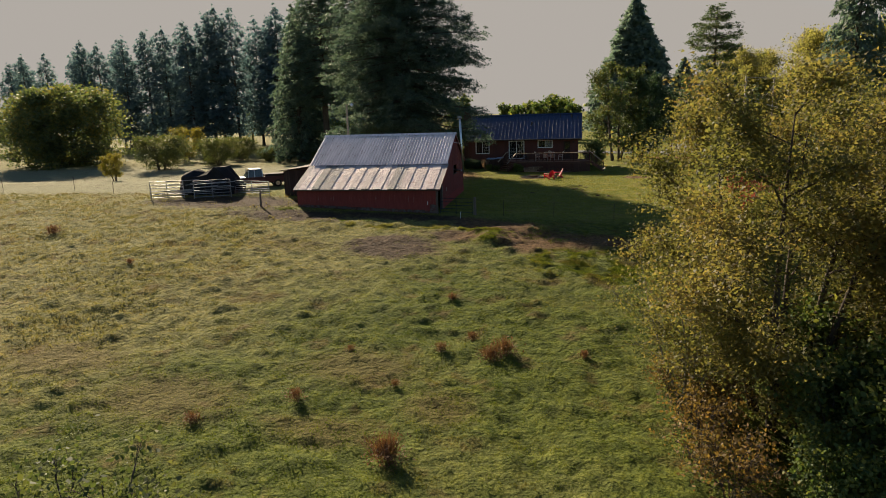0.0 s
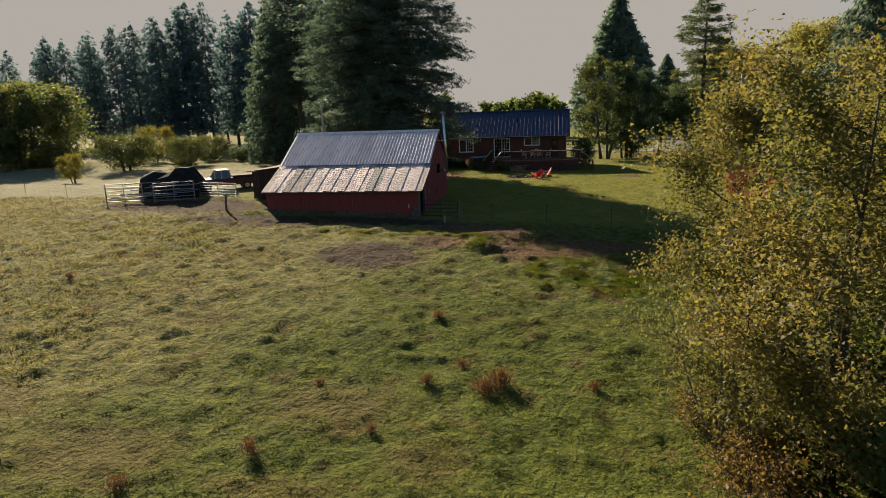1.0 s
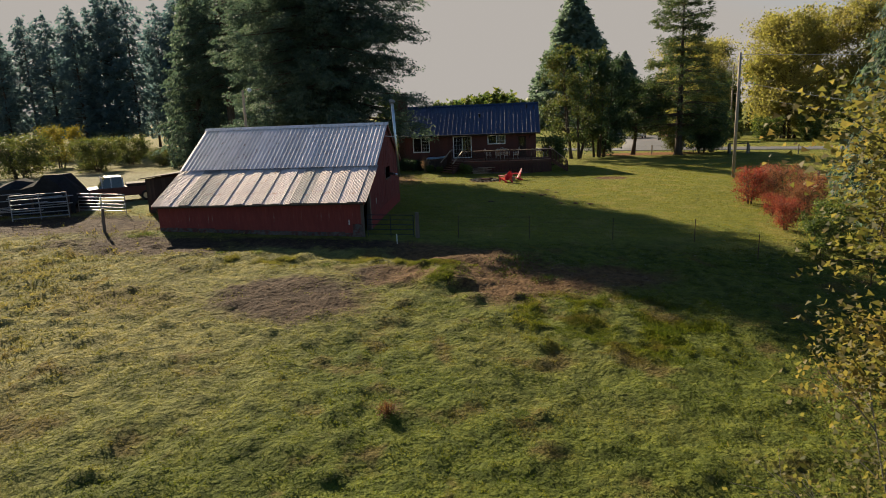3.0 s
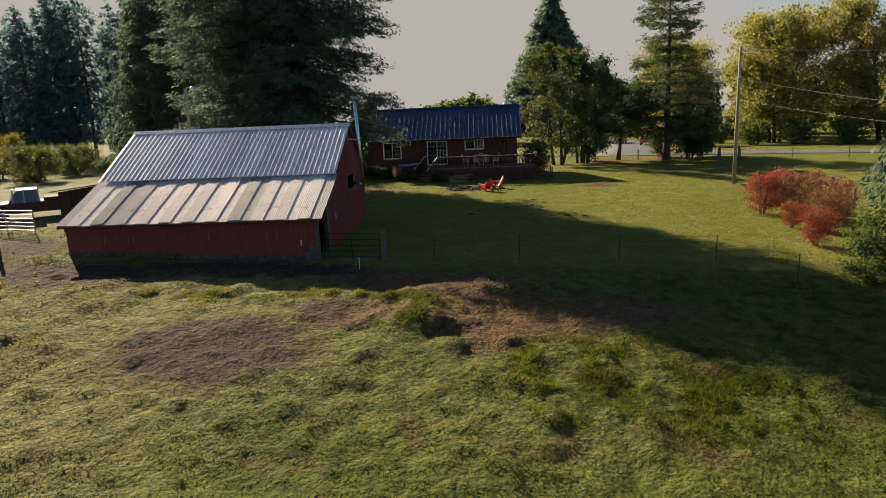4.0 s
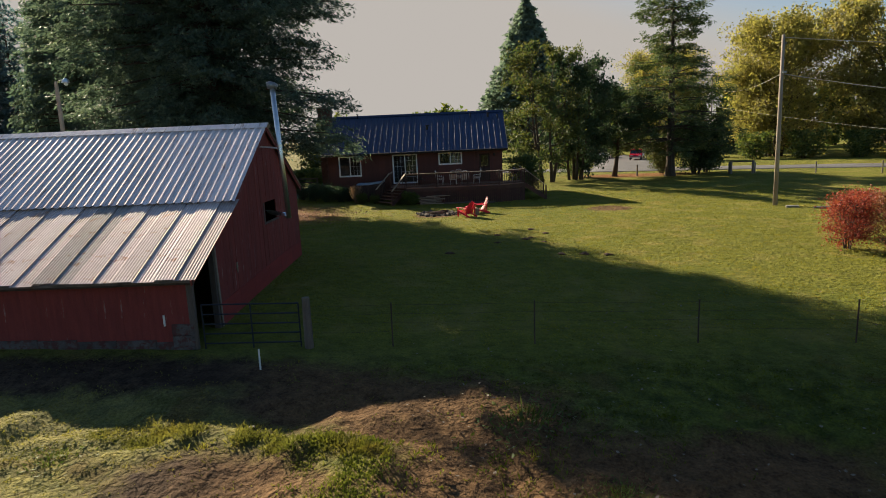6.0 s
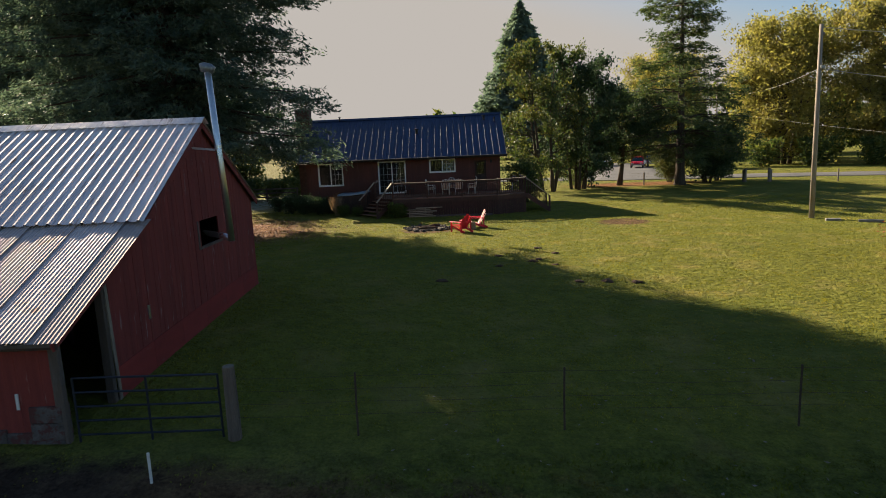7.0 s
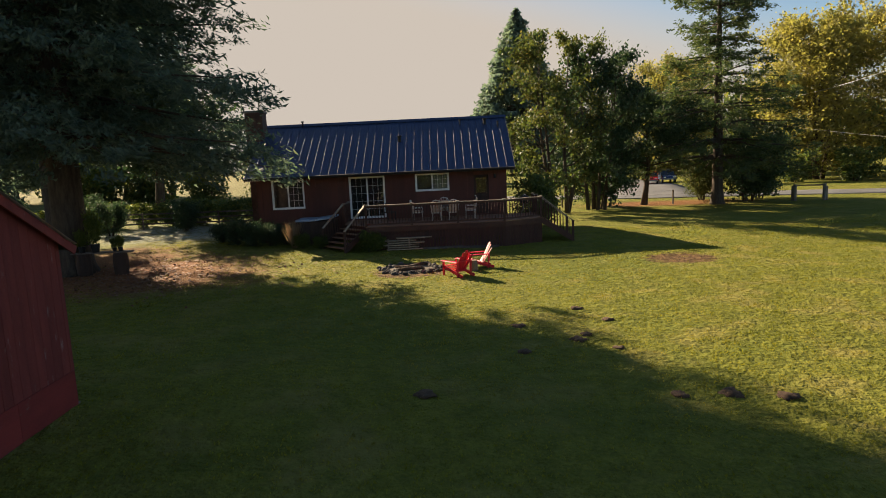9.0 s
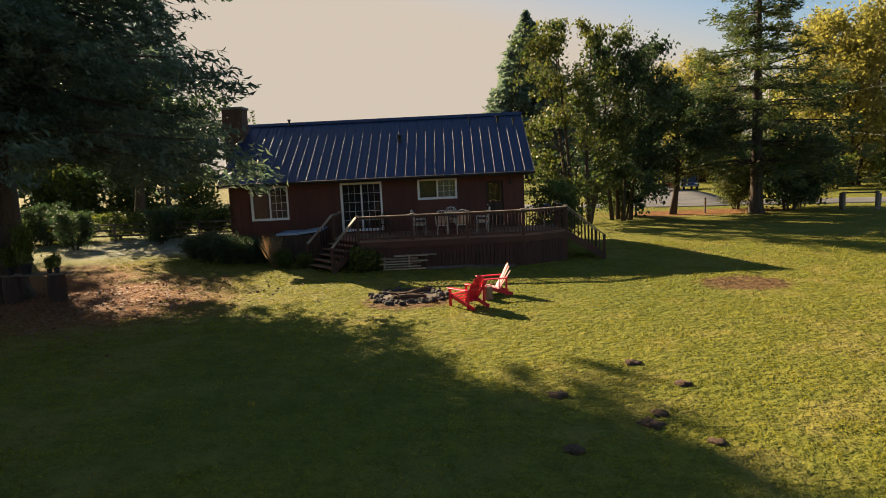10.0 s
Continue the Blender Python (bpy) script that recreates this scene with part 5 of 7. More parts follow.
def house():
    h = thing("house", "single-storey red-brown house with a dark blue metal roof", "house", (0, 0, 0))
    holes = [(-11.66, -10.0, 2.17, 3.68), (-7.52, -5.68, 1.5, 3.66), (-3.98, -2.24, 2.8, 3.68), (-0.9, -0.1, 1.45, 3.5)]
    for g in wall_with_holes(HX0, HX1, 0.0, 3.95, HY0, HY0 + 0.16, holes):
        part("wall_panel", g, "siding", h)
    part("back_wall", Geo().box(HX0, HY1 - 0.16, 0.0, HX1, HY1, 3.95), "siding", h)
    for x in (HX0, HX1 - 0.16):
        g = Geo().box(x, HY0 + 0.16, 0.0, x + 0.16, HY1 - 0.16, 3.95)
        g.add([(x + o, y, z) for o in (0, 0.16) for y, z in ((HY0 + 0.05, 3.95), (HY1 - 0.05, 3.95), (84.0, 6.55))], [(0, 2, 1), (3, 4, 5), (0, 1, 4, 3), (1, 2, 5, 4), (2, 0, 3, 5)])
        part("end_wall", g, "siding", h)
    # thin battens of the siding
    x = HX0 + 0.3
    bat = Geo().box(-0.02, -0.014, 0, 0.02, 0, 1).mesh("batten", M["siding"])
    while x < HX1:
        if not any(a - 0.1 < x < b + 0.1 for a, b, _, _ in holes):
            o = part("batten", bat, None, h)
            o.matrix_basis = Matrix.Translation((x, HY0 - 0.001, 0.3)) @ Matrix.Diagonal((1, 1, 3.5, 1))
        x += 0.406
    part("floor_slab", Geo().box(HX0 + 0.16, HY0 + 0.16, FLOOR - 0.2, HX1 - 0.16, HY1 - 0.16, FLOOR), "dark_board", h)
    part("inner_ceiling", Geo().box(HX0 + 0.16, HY0 + 0.16, 3.85, HX1 - 0.16, HY1 - 0.16, 3.94), "room", h)
    for x in (-8.6, -4.6, -1.5):
        part("partition", Geo().box(x, HY0 + 0.17, FLOOR, x + 0.1, HY1 - 0.17, 3.85), "room", h)
    part("partition", Geo().box(HX0 + 0.17, 83.4, FLOOR, HX1 - 0.17, 83.5, 3.85), "room", h)
    slider(h, "window", *holes[0], HY0, (False, True), 3, 4)
    slider(h, "sliding_door", *holes[1], HY0, (True, True), 3, 5)
    slider(h, "window", *holes[2], HY0, (False, True), 3, 3)
    # one added sheet per opening, so that the unlit rooms look dark
    for hole in holes[:3]:
        part("blind", Geo().box(hole[0] - 0.1, HY0 + 0.175, hole[2] - 0.1, hole[1] + 0.1, HY0 + 0.19, hole[3] + 0.1), "blind", h, "dark sheet added for the unlit room")
    for x0, x1, z0, z1, y in ((-3.15, -2.3, 2.8, 3.7, 80.13),):
        g = Geo()
        n = 12
        vs = [(x0 + (x1 - x0) * k / n, y + 0.03 * (k % 2), z) for k in range(n + 1) for z in (z0, z1)]
        g.add(vs, [(2 * k, 2 * k + 2, 2 * k + 3, 2 * k + 1) for k in range(n)])
        part("curtain", g, "curtain", h, "drawn curtain")
    x0, x1, z0, z1 = holes[3]
    d = part("door", Geo().box(x0, HY0 + 0.05, z0, x1, HY0 + 0.1, 2.55).box(x0, HY0 + 0.05, 2.55, x0 + 0.12, HY0 + 0.1, z1).box(x1 - 0.12, HY0 + 0.05, 2.55, x1, HY0 + 0.1, z1).box(x0 + 0.12, HY0 + 0.05, z1 - 0.12, x1 - 0.12, HY0 + 0.1, z1), "dark_board", h, "dark door with a nine-light window")
    p = part("pane", Geo().box(x0 + 0.12, HY0 + 0.07, 2.55, x1 - 0.12, HY0 + 0.08, z1 - 0.12), "glass", d)
    p.visible_shadow = False
    g = Geo()
    for i in (1, 2):
        x = x0 + 0.12 + (x1 - x0 - 0.24) * i / 3
        g.box(x - 0.01, HY0 + 0.04, 2.55, x + 0.01, HY0 + 0.066, z1 - 0.12)
        z = 2.55 + (z1 - 0.67 - 2.0) * i / 3
        g.box(x0 + 0.12, HY0 + 0.042, z - 0.01, x1 - 0.12, HY0 + 0.064, z + 0.01)
    part("glazing_bar", g, "dark_board", d)
    part("door_handle", Geo().lump((x0 + 0.07, HY0 + 0.01, 2.4), 0.035, 1, 1.0, 0.0, 8, 5), "zinc", d)
    part("wall_lamp", Geo().box(0.18, HY0 - 0.1, 3.3, 0.3, HY0 - 0.005, 3.52, 0.02), "black", h)
    # roof: a deck and standing-seam panels on both slopes
    rx0, rx1 = -12.95, 1.28
    far = (88.65, 3.86)
    for lo, hi in ((HEAVE, HRIDGE), (far, HRIDGE)):
        part("roof_deck", Geo().add([(x, y, z - o) for x in (rx0 + 0.03, rx1 - 0.03) for (y, z) in (lo, hi) for o in (0.015, 0.12)],
                                    [(0, 1, 3, 2), (4, 6, 7, 5), (0, 4, 5, 1), (2, 3, 7, 6), (0, 2, 6, 4), (1, 5, 7, 3)]), "dark_board", h)
    n = 32
    w = (rx1 - rx0) / n
    prof = [(0.0, 0.0), (0.002, 0.020), (0.006, 0.028), (0.011, 0.030), (0.016, 0.028), (0.020, 0.020), (0.022, 0.0), (w * 0.36, 0.0), (w * 0.38, 0.004), (w * 0.66, 0.004), (w * 0.68, 0.0), (w, 0.0)]
    front = sheet_mesh("roof_panel", w, HEAVE, HRIDGE, prof, "seam", 4)
    rear = sheet_mesh("roof_panel", w, HRIDGE, far, prof, "seam", 4)
    for i in range(n):
        for me in (front, rear):
            o = part("roof_panel", me, None, h)
            o.location = (rx0 + i * w, 0, 0.0)
    cap = Geo()
    for s in (-1, 1):
        y1 = HRIDGE[0] + s * 0.2
        z1 = HRIDGE[1] - 0.2 * 0.6237 + 0.06
        cap.add([(x, y, z) for x in (rx0 - 0.02, rx1 + 0.02) for y, z in ((HRIDGE[0], HRIDGE[1] + 0.085), (y1, z1), (y1, z1 - 0.015), (HRIDGE[0], HRIDGE[1] + 0.07))],
                [(0, 1, 5, 4), (3, 7, 6, 2), (1, 2, 6, 5), (0, 3, 2, 1), (4, 5, 6, 7)])
    part("ridge_cap", cap, "seam", h)
    part("gutter", Geo().tube([(rx0, HEAVE[0] - 0.06, HEAVE[1] - 0.05), (rx1, HEAVE[0] - 0.06, HEAVE[1] - 0.05)], 0.06, 8), "black", h)
    for x in (rx0 + 0.02, rx1 - 0.02):
        # the front board at the east end takes the handrail's paler colour
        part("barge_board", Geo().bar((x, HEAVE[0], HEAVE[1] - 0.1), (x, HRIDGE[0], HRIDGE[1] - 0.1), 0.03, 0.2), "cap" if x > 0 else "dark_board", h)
        part("barge_board", Geo().bar((x, far[0], far[1] - 0.1), (x, HRIDGE[0], HRIDGE[1] - 0.1), 0.03, 0.2), "dark_board", h)
    part("soffit", Geo().box(rx0 + 0.05, HEAVE[0] + 0.03, HEAVE[1] - 0.16, rx1 - 0.05, HY0, HEAVE[1] - 0.13), "dark_board", h)
    # roof vents
    for x, y, r in ((-4.86, 82.0, 0.09), (0.02, 83.3, 0.08), (-1.4, 83.3, 0.035), (0.75, 83.0, 0.04), (-10.6, 83.85, 0.05)):
        z = HEAVE[1] + (y - HEAVE[0]) * 0.6237
        part("roof_vent", Geo().tube([(x, y, z - 0.1), (x, y, z + 0.26)], r, 10).tube([(x, y, z + 0.26), (x, y, z + 0.32)], r * 1.7, 10), "black", h)
    # chimney at the west end
    c = Geo().box(-13.6, 82.6, 0.2, -12.6, 83.5, 7.5, 0.02)
    ch = part("chimney", c, "brick_dark", h, "dark brick chimney")
    part("chimney_cap", Geo().box(-13.66, 82.54, 7.5, -12.54, 83.56, 7.62, 0.02), "concrete", ch)
    return h


house()


def baluster_run(parent, a, b, low, high, spacing=0.14):
    """Rails, posts and balusters between two deck points (x, y, z)."""
    a, b = Vector(a), Vector(b)
    L = (b - a).length
    n = max(2, int(L / spacing))
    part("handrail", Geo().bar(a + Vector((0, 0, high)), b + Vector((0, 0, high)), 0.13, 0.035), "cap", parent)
    part("top_rail", Geo().bar(a + Vector((0, 0, high - 0.06)), b + Vector((0, 0, high - 0.06)), 0.04, 0.08), "rail", parent)
    part("bottom_rail", Geo().bar(a + Vector((0, 0, low)), b + Vector((0, 0, low)), 0.04, 0.08), "rail", parent)
    me = Geo().box(-0.017, -0.017, low, 0.017, 0.017, high - 0.1).mesh("baluster", M["rail"])
    for i in range(1, n):
        o = part("baluster", me, None, parent)
        o.location = a.lerp(b, i / n)


def deck():
    d = thing("deck", "raised brown timber deck with balustrade and steps", "deck", (0, 0, 0))
    y0, y1, top = 76.1, 79.97, 1.37
    west = lambda y: float(np.interp(y, [y0, 76.5, 78.0], [-6.3, -6.35, -7.65]))
    east = lambda y: float(np.interp(y, [y0, 77.0], [0.35, 2.25]))
    n = 27
    w = (y1 - y0) / n
    for i in range(n):
        y = y0 + i * w
        part("deck_board", Geo().box(west(y + w / 2), y, top - 0.035, east(y + w / 2), y + w - 0.008, top, 0.004), "deck", d)
    rim = [(-6.3, y0), (0.35, y0), (2.25, 77.0), (2.25, y1)]
    for a, b in zip(rim, rim[1:]):
        part("fascia", Geo().bar((*a, top - 0.16), (*b, top - 0.16), 0.04, 0.24), "rail", d)
        L = math.dist(a, b)
        k = max(2, int(L / 0.15))
        ang = math.degrees(math.atan2(b[1] - a[1], b[0] - a[0]))
        skirt = Geo().box(0, 0.03, 0, L / k - 0.012, 0.05, 1.0, 0.003).mesh("skirt_board", M["skirt"])
        for i in range(k):
            x, y = a[0] + (b[0] - a[0]) * i / k, a[1] + (b[1] - a[1]) * i / k
            zb = ground_z(x, y) - 0.05
            o = part("skirt_board", skirt, None, d)
            o.matrix_basis = pose(x, y, zb, 0, 0, ang) @ Matrix.Diagonal((1, 1, top - 0.28 - zb, 1))
    for x in (-6.1, -3.5, -0.6, 1.6):
        for y in (77.3, 78.6):
            part("pier", Geo().box(x - 0.07, y - 0.07, ground_z(x, y) - 0.1, x + 0.07, y + 0.07, top - 0.04), "dark_board", d)
    posts = ((-6.28, y0 + 0.08), (-4.1, y0 + 0.06), (-1.9, y0 + 0.06), (0.32, y0 + 0.06), (2.19, 77.02), (2.19, 78.55), (2.19, 79.85), (-7.6, 78.0), (-7.6, 79.85))
    pm = Geo().box(-0.05, -0.05, -0.1, 0.05, 0.05, 1.03, 0.006).mesh("post", M["rail"])
    pc = Geo().box(-0.075, -0.075, 1.03, 0.075, 0.075, 1.06, 0.006).mesh("post_cap", M["cap"])
    for x, y in posts:
        o = part("post", pm, None, d)
        o.location = (x, y, top)
        part("post_cap", pc, None, o)
    for i, j in ((0, 1), (1, 2), (2, 3), (3, 4), (5, 6), (7, 8)):
        baluster_run(d, (*posts[i], top), (*posts[j], top), 0.1, 1.0)
    # steps down to the lawn from the slanting corner
    down = Vector((-0.72, -0.69, 0)).normalized()
    a, b = Vector((-6.33, 76.5, 0)), Vector((-7.62, 78.02, 0))
    for k in range(5):
        z = top - 0.19 * (k + 1) + 0.02
        o = down * (0.26 * k)
        p, q = a + o + down * 0.15, b + o + down * 0.15
        part("tread", Geo().bar((p.x, p.y, z - 0.022), (q.x, q.y, z - 0.022), 0.29, 0.045), "deck", d)
    for p in (a, b):
        e = p + down * 1.3
        bot = ground_z(e.x, e.y)
        part("stringer", Geo().bar((p.x, p.y, top - 0.16), (e.x, e.y, bot + 0.08), 0.045, 0.26), "rail", d)
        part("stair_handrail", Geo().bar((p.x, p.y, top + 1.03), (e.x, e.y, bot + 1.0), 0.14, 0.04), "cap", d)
        part("newel", Geo().box(e.x - 0.05, e.y - 0.05, bot - 0.05, e.x + 0.05, e.y + 0.05, bot + 1.0, 0.006), "rail", d)
        for k in range(1, 9):
            f = k / 9
            c = p.lerp(e, f)
            zz = top + (bot - top) * f
            part("baluster", Geo().box(c.x - 0.017, c.y - 0.017, zz + 0.05, c.x + 0.017, c.y + 0.017, zz + 0.97), "rail", d)
    # east steps
    for k in range(5):
        z = top - 0.19 * (k + 1) + 0.02
        x = 2.25 + 0.28 * k
        part("tread", Geo().box(x, 77.12, z - 0.045, x + 0.31, 78.5, z, 0.006), "deck", d)
    for y in (77.05, 78.55):
        bot = ground_z(3.9, y)
        part("stringer", Geo().bar((2.25, y, top - 0.15), (3.75, y, bot + 0.1), 0.045, 0.26), "rail", d)
        part("stair_handrail", Geo().bar((2.25, y, top + 1.0), (3.75, y, bot + 1.0), 0.1, 0.04), "cap", d)
        part("newel", Geo().box(3.7, y - 0.05, bot - 0.05, 3.8, y + 0.05, bot + 1.02, 0.006), "rail", d)
        for k in range(1, 10):
            f = k / 10
            xx = 2.25 + 1.45 * f
            zz = top + (bot - top) * f
            part("baluster", Geo().box(xx - 0.017, y - 0.017, zz + 0.05, xx + 0.017, y + 0.017, zz + 0.97), "rail", d)
    return d


deck()


def patio_chair(at, turn):
    c = thing("patio_chair", "pale high-backed patio chair with a patterned cushion on the deck", "chair", at, turn, "patio chairs")
    part("seat", Geo().box(-0.25, -0.25, 0.40, 0.25, 0.25, 0.45, 0.01), "wicker", c)
    part("cushion", Geo().box(-0.23, -0.23, 0.45, 0.23, 0.23, 0.52, 0.02), "cushion", c)
    g = Geo()
    pts = [(-0.24, 0.24, 0.45), (-0.26, 0.30, 0.85), (-0.16, 0.33, 1.02), (0.0, 0.34, 1.06), (0.16, 0.33, 1.02), (0.26, 0.30, 0.85), (0.24, 0.24, 0.45)]
    g.tube(pts, 0.022, 6)
    for x in (-0.12, 0.0, 0.12):
        g.tube([(x, 0.25, 0.46), (x, 0.33, 1.03)], 0.014, 5)
    part("backrest", g, "wicker", c)
    part("back_pad", Geo().box(-0.2, 0.20, 0.5, 0.2, 0.26, 0.92, 0.02), "cushion", c)
    for x in (-0.22, 0.22):
        for y in (-0.22, 0.22):
            part("leg", Geo().tube([(x, y, 0), (x * 0.95, y * 0.95, 0.42)], 0.018, 6), "wicker", c)
        part("arm", Geo().tube([(x * 1.15, 0.25, 0.66), (x * 1.2, -0.2, 0.66), (x * 1.05, -0.23, 0.42)], 0.018, 6), "wicker", c)
    return c


first = patio_chair((-2.9, 77.5, 1.37), 175)
for x, y, a in ((-2.1, 77.45, 185), (-3.9, 78.15, 80), (-1.2, 78.2, -85), (-2.5, 78.95, 5)):
    copy_thing(first, pose(x, y, 1.37, 0, 0, a))
tb = thing("patio_table", "dark oval patio table on the deck", "table", (-2.55, 78.2, 1.37))
part("tabletop", Geo().tube([(0, 0, 0.70), (0, 0, 0.73)], [0.62, 0.62], 20), "rail", tb)
for a in range(4):
    x, y = 0.42 * math.cos(a * 1.571 + 0.78), 0.42 * math.sin(a * 1.571 + 0.78)
    part("leg", Geo().tube([(x, y, 0), (x * 0.8, y * 0.8, 0.7)], 0.025, 6), "rail", tb)
sm = thing("patio_chair", "small dark slatted chair by the sliding door", "chair", (-5.4, 79.2, 1.37), 160)
part("seat", Geo().box(-0.25, -0.25, 0.4, 0.25, 0.25, 0.44, 0.01), "black", sm)
for k in range(5):
    part("slat", Geo().box(-0.22 + k * 0.1, 0.22, 0.44, -0.18 + k * 0.1, 0.25, 0.92), "black", sm)
for x in (-0.22, 0.22):
    for y in (-0.22, 0.22):
        part("leg", Geo().box(x - 0.02, y - 0.02, 0, x + 0.02, y + 0.02, 0.4), "black", sm)
bq = thing("barbecue", "black kettle barbecue on legs at the deck corner", "barbecue", (1.65, 78.9, 1.37))
part("bowl", Geo().lump((0, 0, 0.78), 0.3, 2, 0.75, 0.0, 16, 8), "black", bq, smooth=True)
part("lid_handle", Geo().tube([(-0.06, 0, 1.0), (0, 0, 1.05), (0.06, 0, 1.0)], 0.012, 5), "zinc", bq)
for a in range(3):
    part("leg", Geo().tube([(0.3 * math.cos(a * 2.09), 0.3 * math.sin(a * 2.09), 0), (0.12 * math.cos(a * 2.09), 0.12 * math.sin(a * 2.09), 0.62)], 0.014, 5), "steel", bq)


# ---------------------------------------------------------------- lawn things
def lounge_chair(at, turn, label, mat="red_plastic"):
    """A fan-backed slatted garden armchair, its front towards -y."""
    c = thing("garden_armchair", label, "chair", at, turn, "red garden chairs")
    for k in range(5):
        y = -0.36 + k * 0.135
        part("seat_slat", Geo().bar((-0.27, y, 0.36 - 0.045 * k), (0.27, y, 0.36 - 0.045 * k), 0.13, 0.025), mat, c)
    for k in range(5):
        x = -0.22 + k * 0.11
        top = 0.98 - 0.07 * abs(k - 2) ** 1.5
        part("back_slat", Geo().bar((x * 0.9, 0.18, 0.20), (x * 1.2, 0.55, top), 0.132, 0.025), mat, c)
    part("back_rail", Geo().bar((-0.28, 0.43, 0.58), (0.28, 0.43, 0.58), 0.05, 0.04), "red_plastic", c)
    for s in (-1, 1):
        part("arm", Geo().box(s * 0.36 - 0.075, -0.45, 0.545, s * 0.36 + 0.075, 0.42, 0.575, 0.01), "red_plastic", c)
        part("front_leg", Geo().box(s * 0.33 - 0.04, -0.42, 0, s * 0.33 + 0.04, -0.36, 0.545, 0.008), "red_plastic", c)
        part("side_rail", Geo().bar((s * 0.30, -0.40, 0.33), (s * 0.30, 0.60, 0.02), 0.035, 0.11), "red_plastic", c)
        part("back_leg", Geo().bar((s * 0.33, 0.36, 0.0), (s * 0.33, 0.40, 0.55), 0.05, 0.06), "red_plastic", c)
    return c


lounge_chair((-2.15, 69.55, ground_z(-2.15, 69.55)), 222, "red slatted garden armchair on the lawn")
lounge_chair((-1.3, 71.2, ground_z(-1.3, 71.2)), 280, "red garden armchair, its slats coloured pink as if sunlit", "pink_plastic")

pit = thing("fire_pit", "ring of sooty stones round a bed of ash", "fire pit", (-4.0, 71.2, ground_z(-4.0, 71.2)))
g = Geo()
rr = random.Random(17)
part("ash_bed", Geo().lump((0, 0, -0.03), 1.15, 5, 0.09, 0.2, 24, 8), "ash", pit)
for k in range(64):
    a = 2 * math.pi * k / 64 + rr.uniform(-0.06, 0.06)
    r = rr.uniform(0.8, 1.3)
    s = rr.uniform(0.06, 0.14)
    part("stone", Geo().lump((1.05 * r * math.cos(a), r * math.sin(a), s * 0.35), s, k, rr.uniform(0.6, 0.9), 0.5, 8, 5), "rock", pit)
for k in range(8):
    part("charred_log", Geo().tube([(rr.uniform(-0.7, 0.7), rr.uniform(-0.7, 0.7), 0.1), (rr.uniform(-0.7, 0.7), rr.uniform(-0.7, 0.7), 0.16)], rr.uniform(0.04, 0.07), 6), "mole", pit)
for x, y, r, hh in ((-1.5, 70.5, 0.17, 0.4),):
    z = ground_z(x, y)
    solid("log_stool", Geo().tube([(0, 0, -0.05), (0, 0, hh * 0.5), (0, 0, hh)], [r * 1.06, r, r * 0.98], 14), "stump", "sawn log round used as a stool by the fire pit", "log", (x, y, z))

# molehills on the lawn
heap = [Geo().lump((0, 0, 0), 0.24, 40 + k, 0.36, 0.8, 14, 8).mesh("molehill", M["mole"], True) for k in range(4)]
for i, (x, y, s) in enumerate(((-0.78, 61.99, 0.76), (1.08, 63.75, 0.68), (1.68, 62.5, 0.63), (0.49, 60.66, 0.79), (0.77, 61.08, 0.57), (1.27, 60.04, 0.51), (1.59, 57.27, 0.61), (2.56, 57.35, 0.85), (3.52, 57.16, 0.79), (-3.04, 57.33, 0.79), (-0.89, 59.76, 0.64))):
    o = solid("molehill", heap[i % 4], None, "small heap of dark crumbled earth on the lawn", "molehill", (x, y, ground_z(x, y)), 40 * i, "molehills")
    o.scale = (s, s, s)


# ---------------------------------------------------------------- yard beside the house
def tub():
    t = thing("hot_tub", "square garden tub with a pale blue folded cover", "tub", (-9.15, 78.9, ground_z(-9.15, 78.9)))
    g = Geo().box(-0.95, -0.75, 0, 0.95, 0.75, 1.22, 0.03)
    part("cabinet", g, "dark_board", t)
    part("cover", Geo().box(-1.0, -0.8, 1.23, -0.02, 0.8, 1.33, 0.03), "blue_tarp", t, "pale blue cover")
    part("cover", Geo().add([(x, y, z + o) for x, z in ((0.02, 1.25), (1.0, 1.36)) for y in (-0.8, 0.8) for o in (0, 0.09)],
                            [(0, 1, 3, 2), (4, 6, 7, 5), (0, 4, 5, 1), (2, 3, 7, 6), (0, 2, 6, 4), (1, 5, 7, 3)]), "blue_tarp", t, "pale blue cover")
    return t


tub()
# the dark leaf colour puts the yard's shade on these shrubs
border = broadleaf_parts(101, 8, 1.5, 1.1, 0.05, 6, 5, 5000, 0.10, "leaf_dark", "bark", 0.2, 0.4, 0.03)
for x, y, s in ((-12.6, 78.8, 0.72), (-11.6, 78.5, 0.66), (-13.6, 79.6, 0.75), (-10.9, 78.9, 0.6), (-14.8, 80.8, 0.6)):
    plant("border_shrub", border, "leafy shrub against the house wall, darkened for its shade", "bush", x, y, 70 * x, s, 1.0, "border shrubs", names=("stem", "foliage"))
pale = broadleaf_parts(102, 6, 0.8, 0.55, 0.05, 6, 5, 1800, 0.09, "weed_green", "bark", 0.12, 0.4, 0.02)
for x, y, s in ((-6.15, 75.75, 1.05), (-5.8, 75.95, 0.8), (-8.7, 77.0, 0.7), (-9.6, 77.2, 0.8)):
    plant("potted_plant", pale, "leafy green plant beside the deck steps", "plant", x, y, 50 * x, s, 1.0, "plants by the steps", names=("stem", "foliage"))


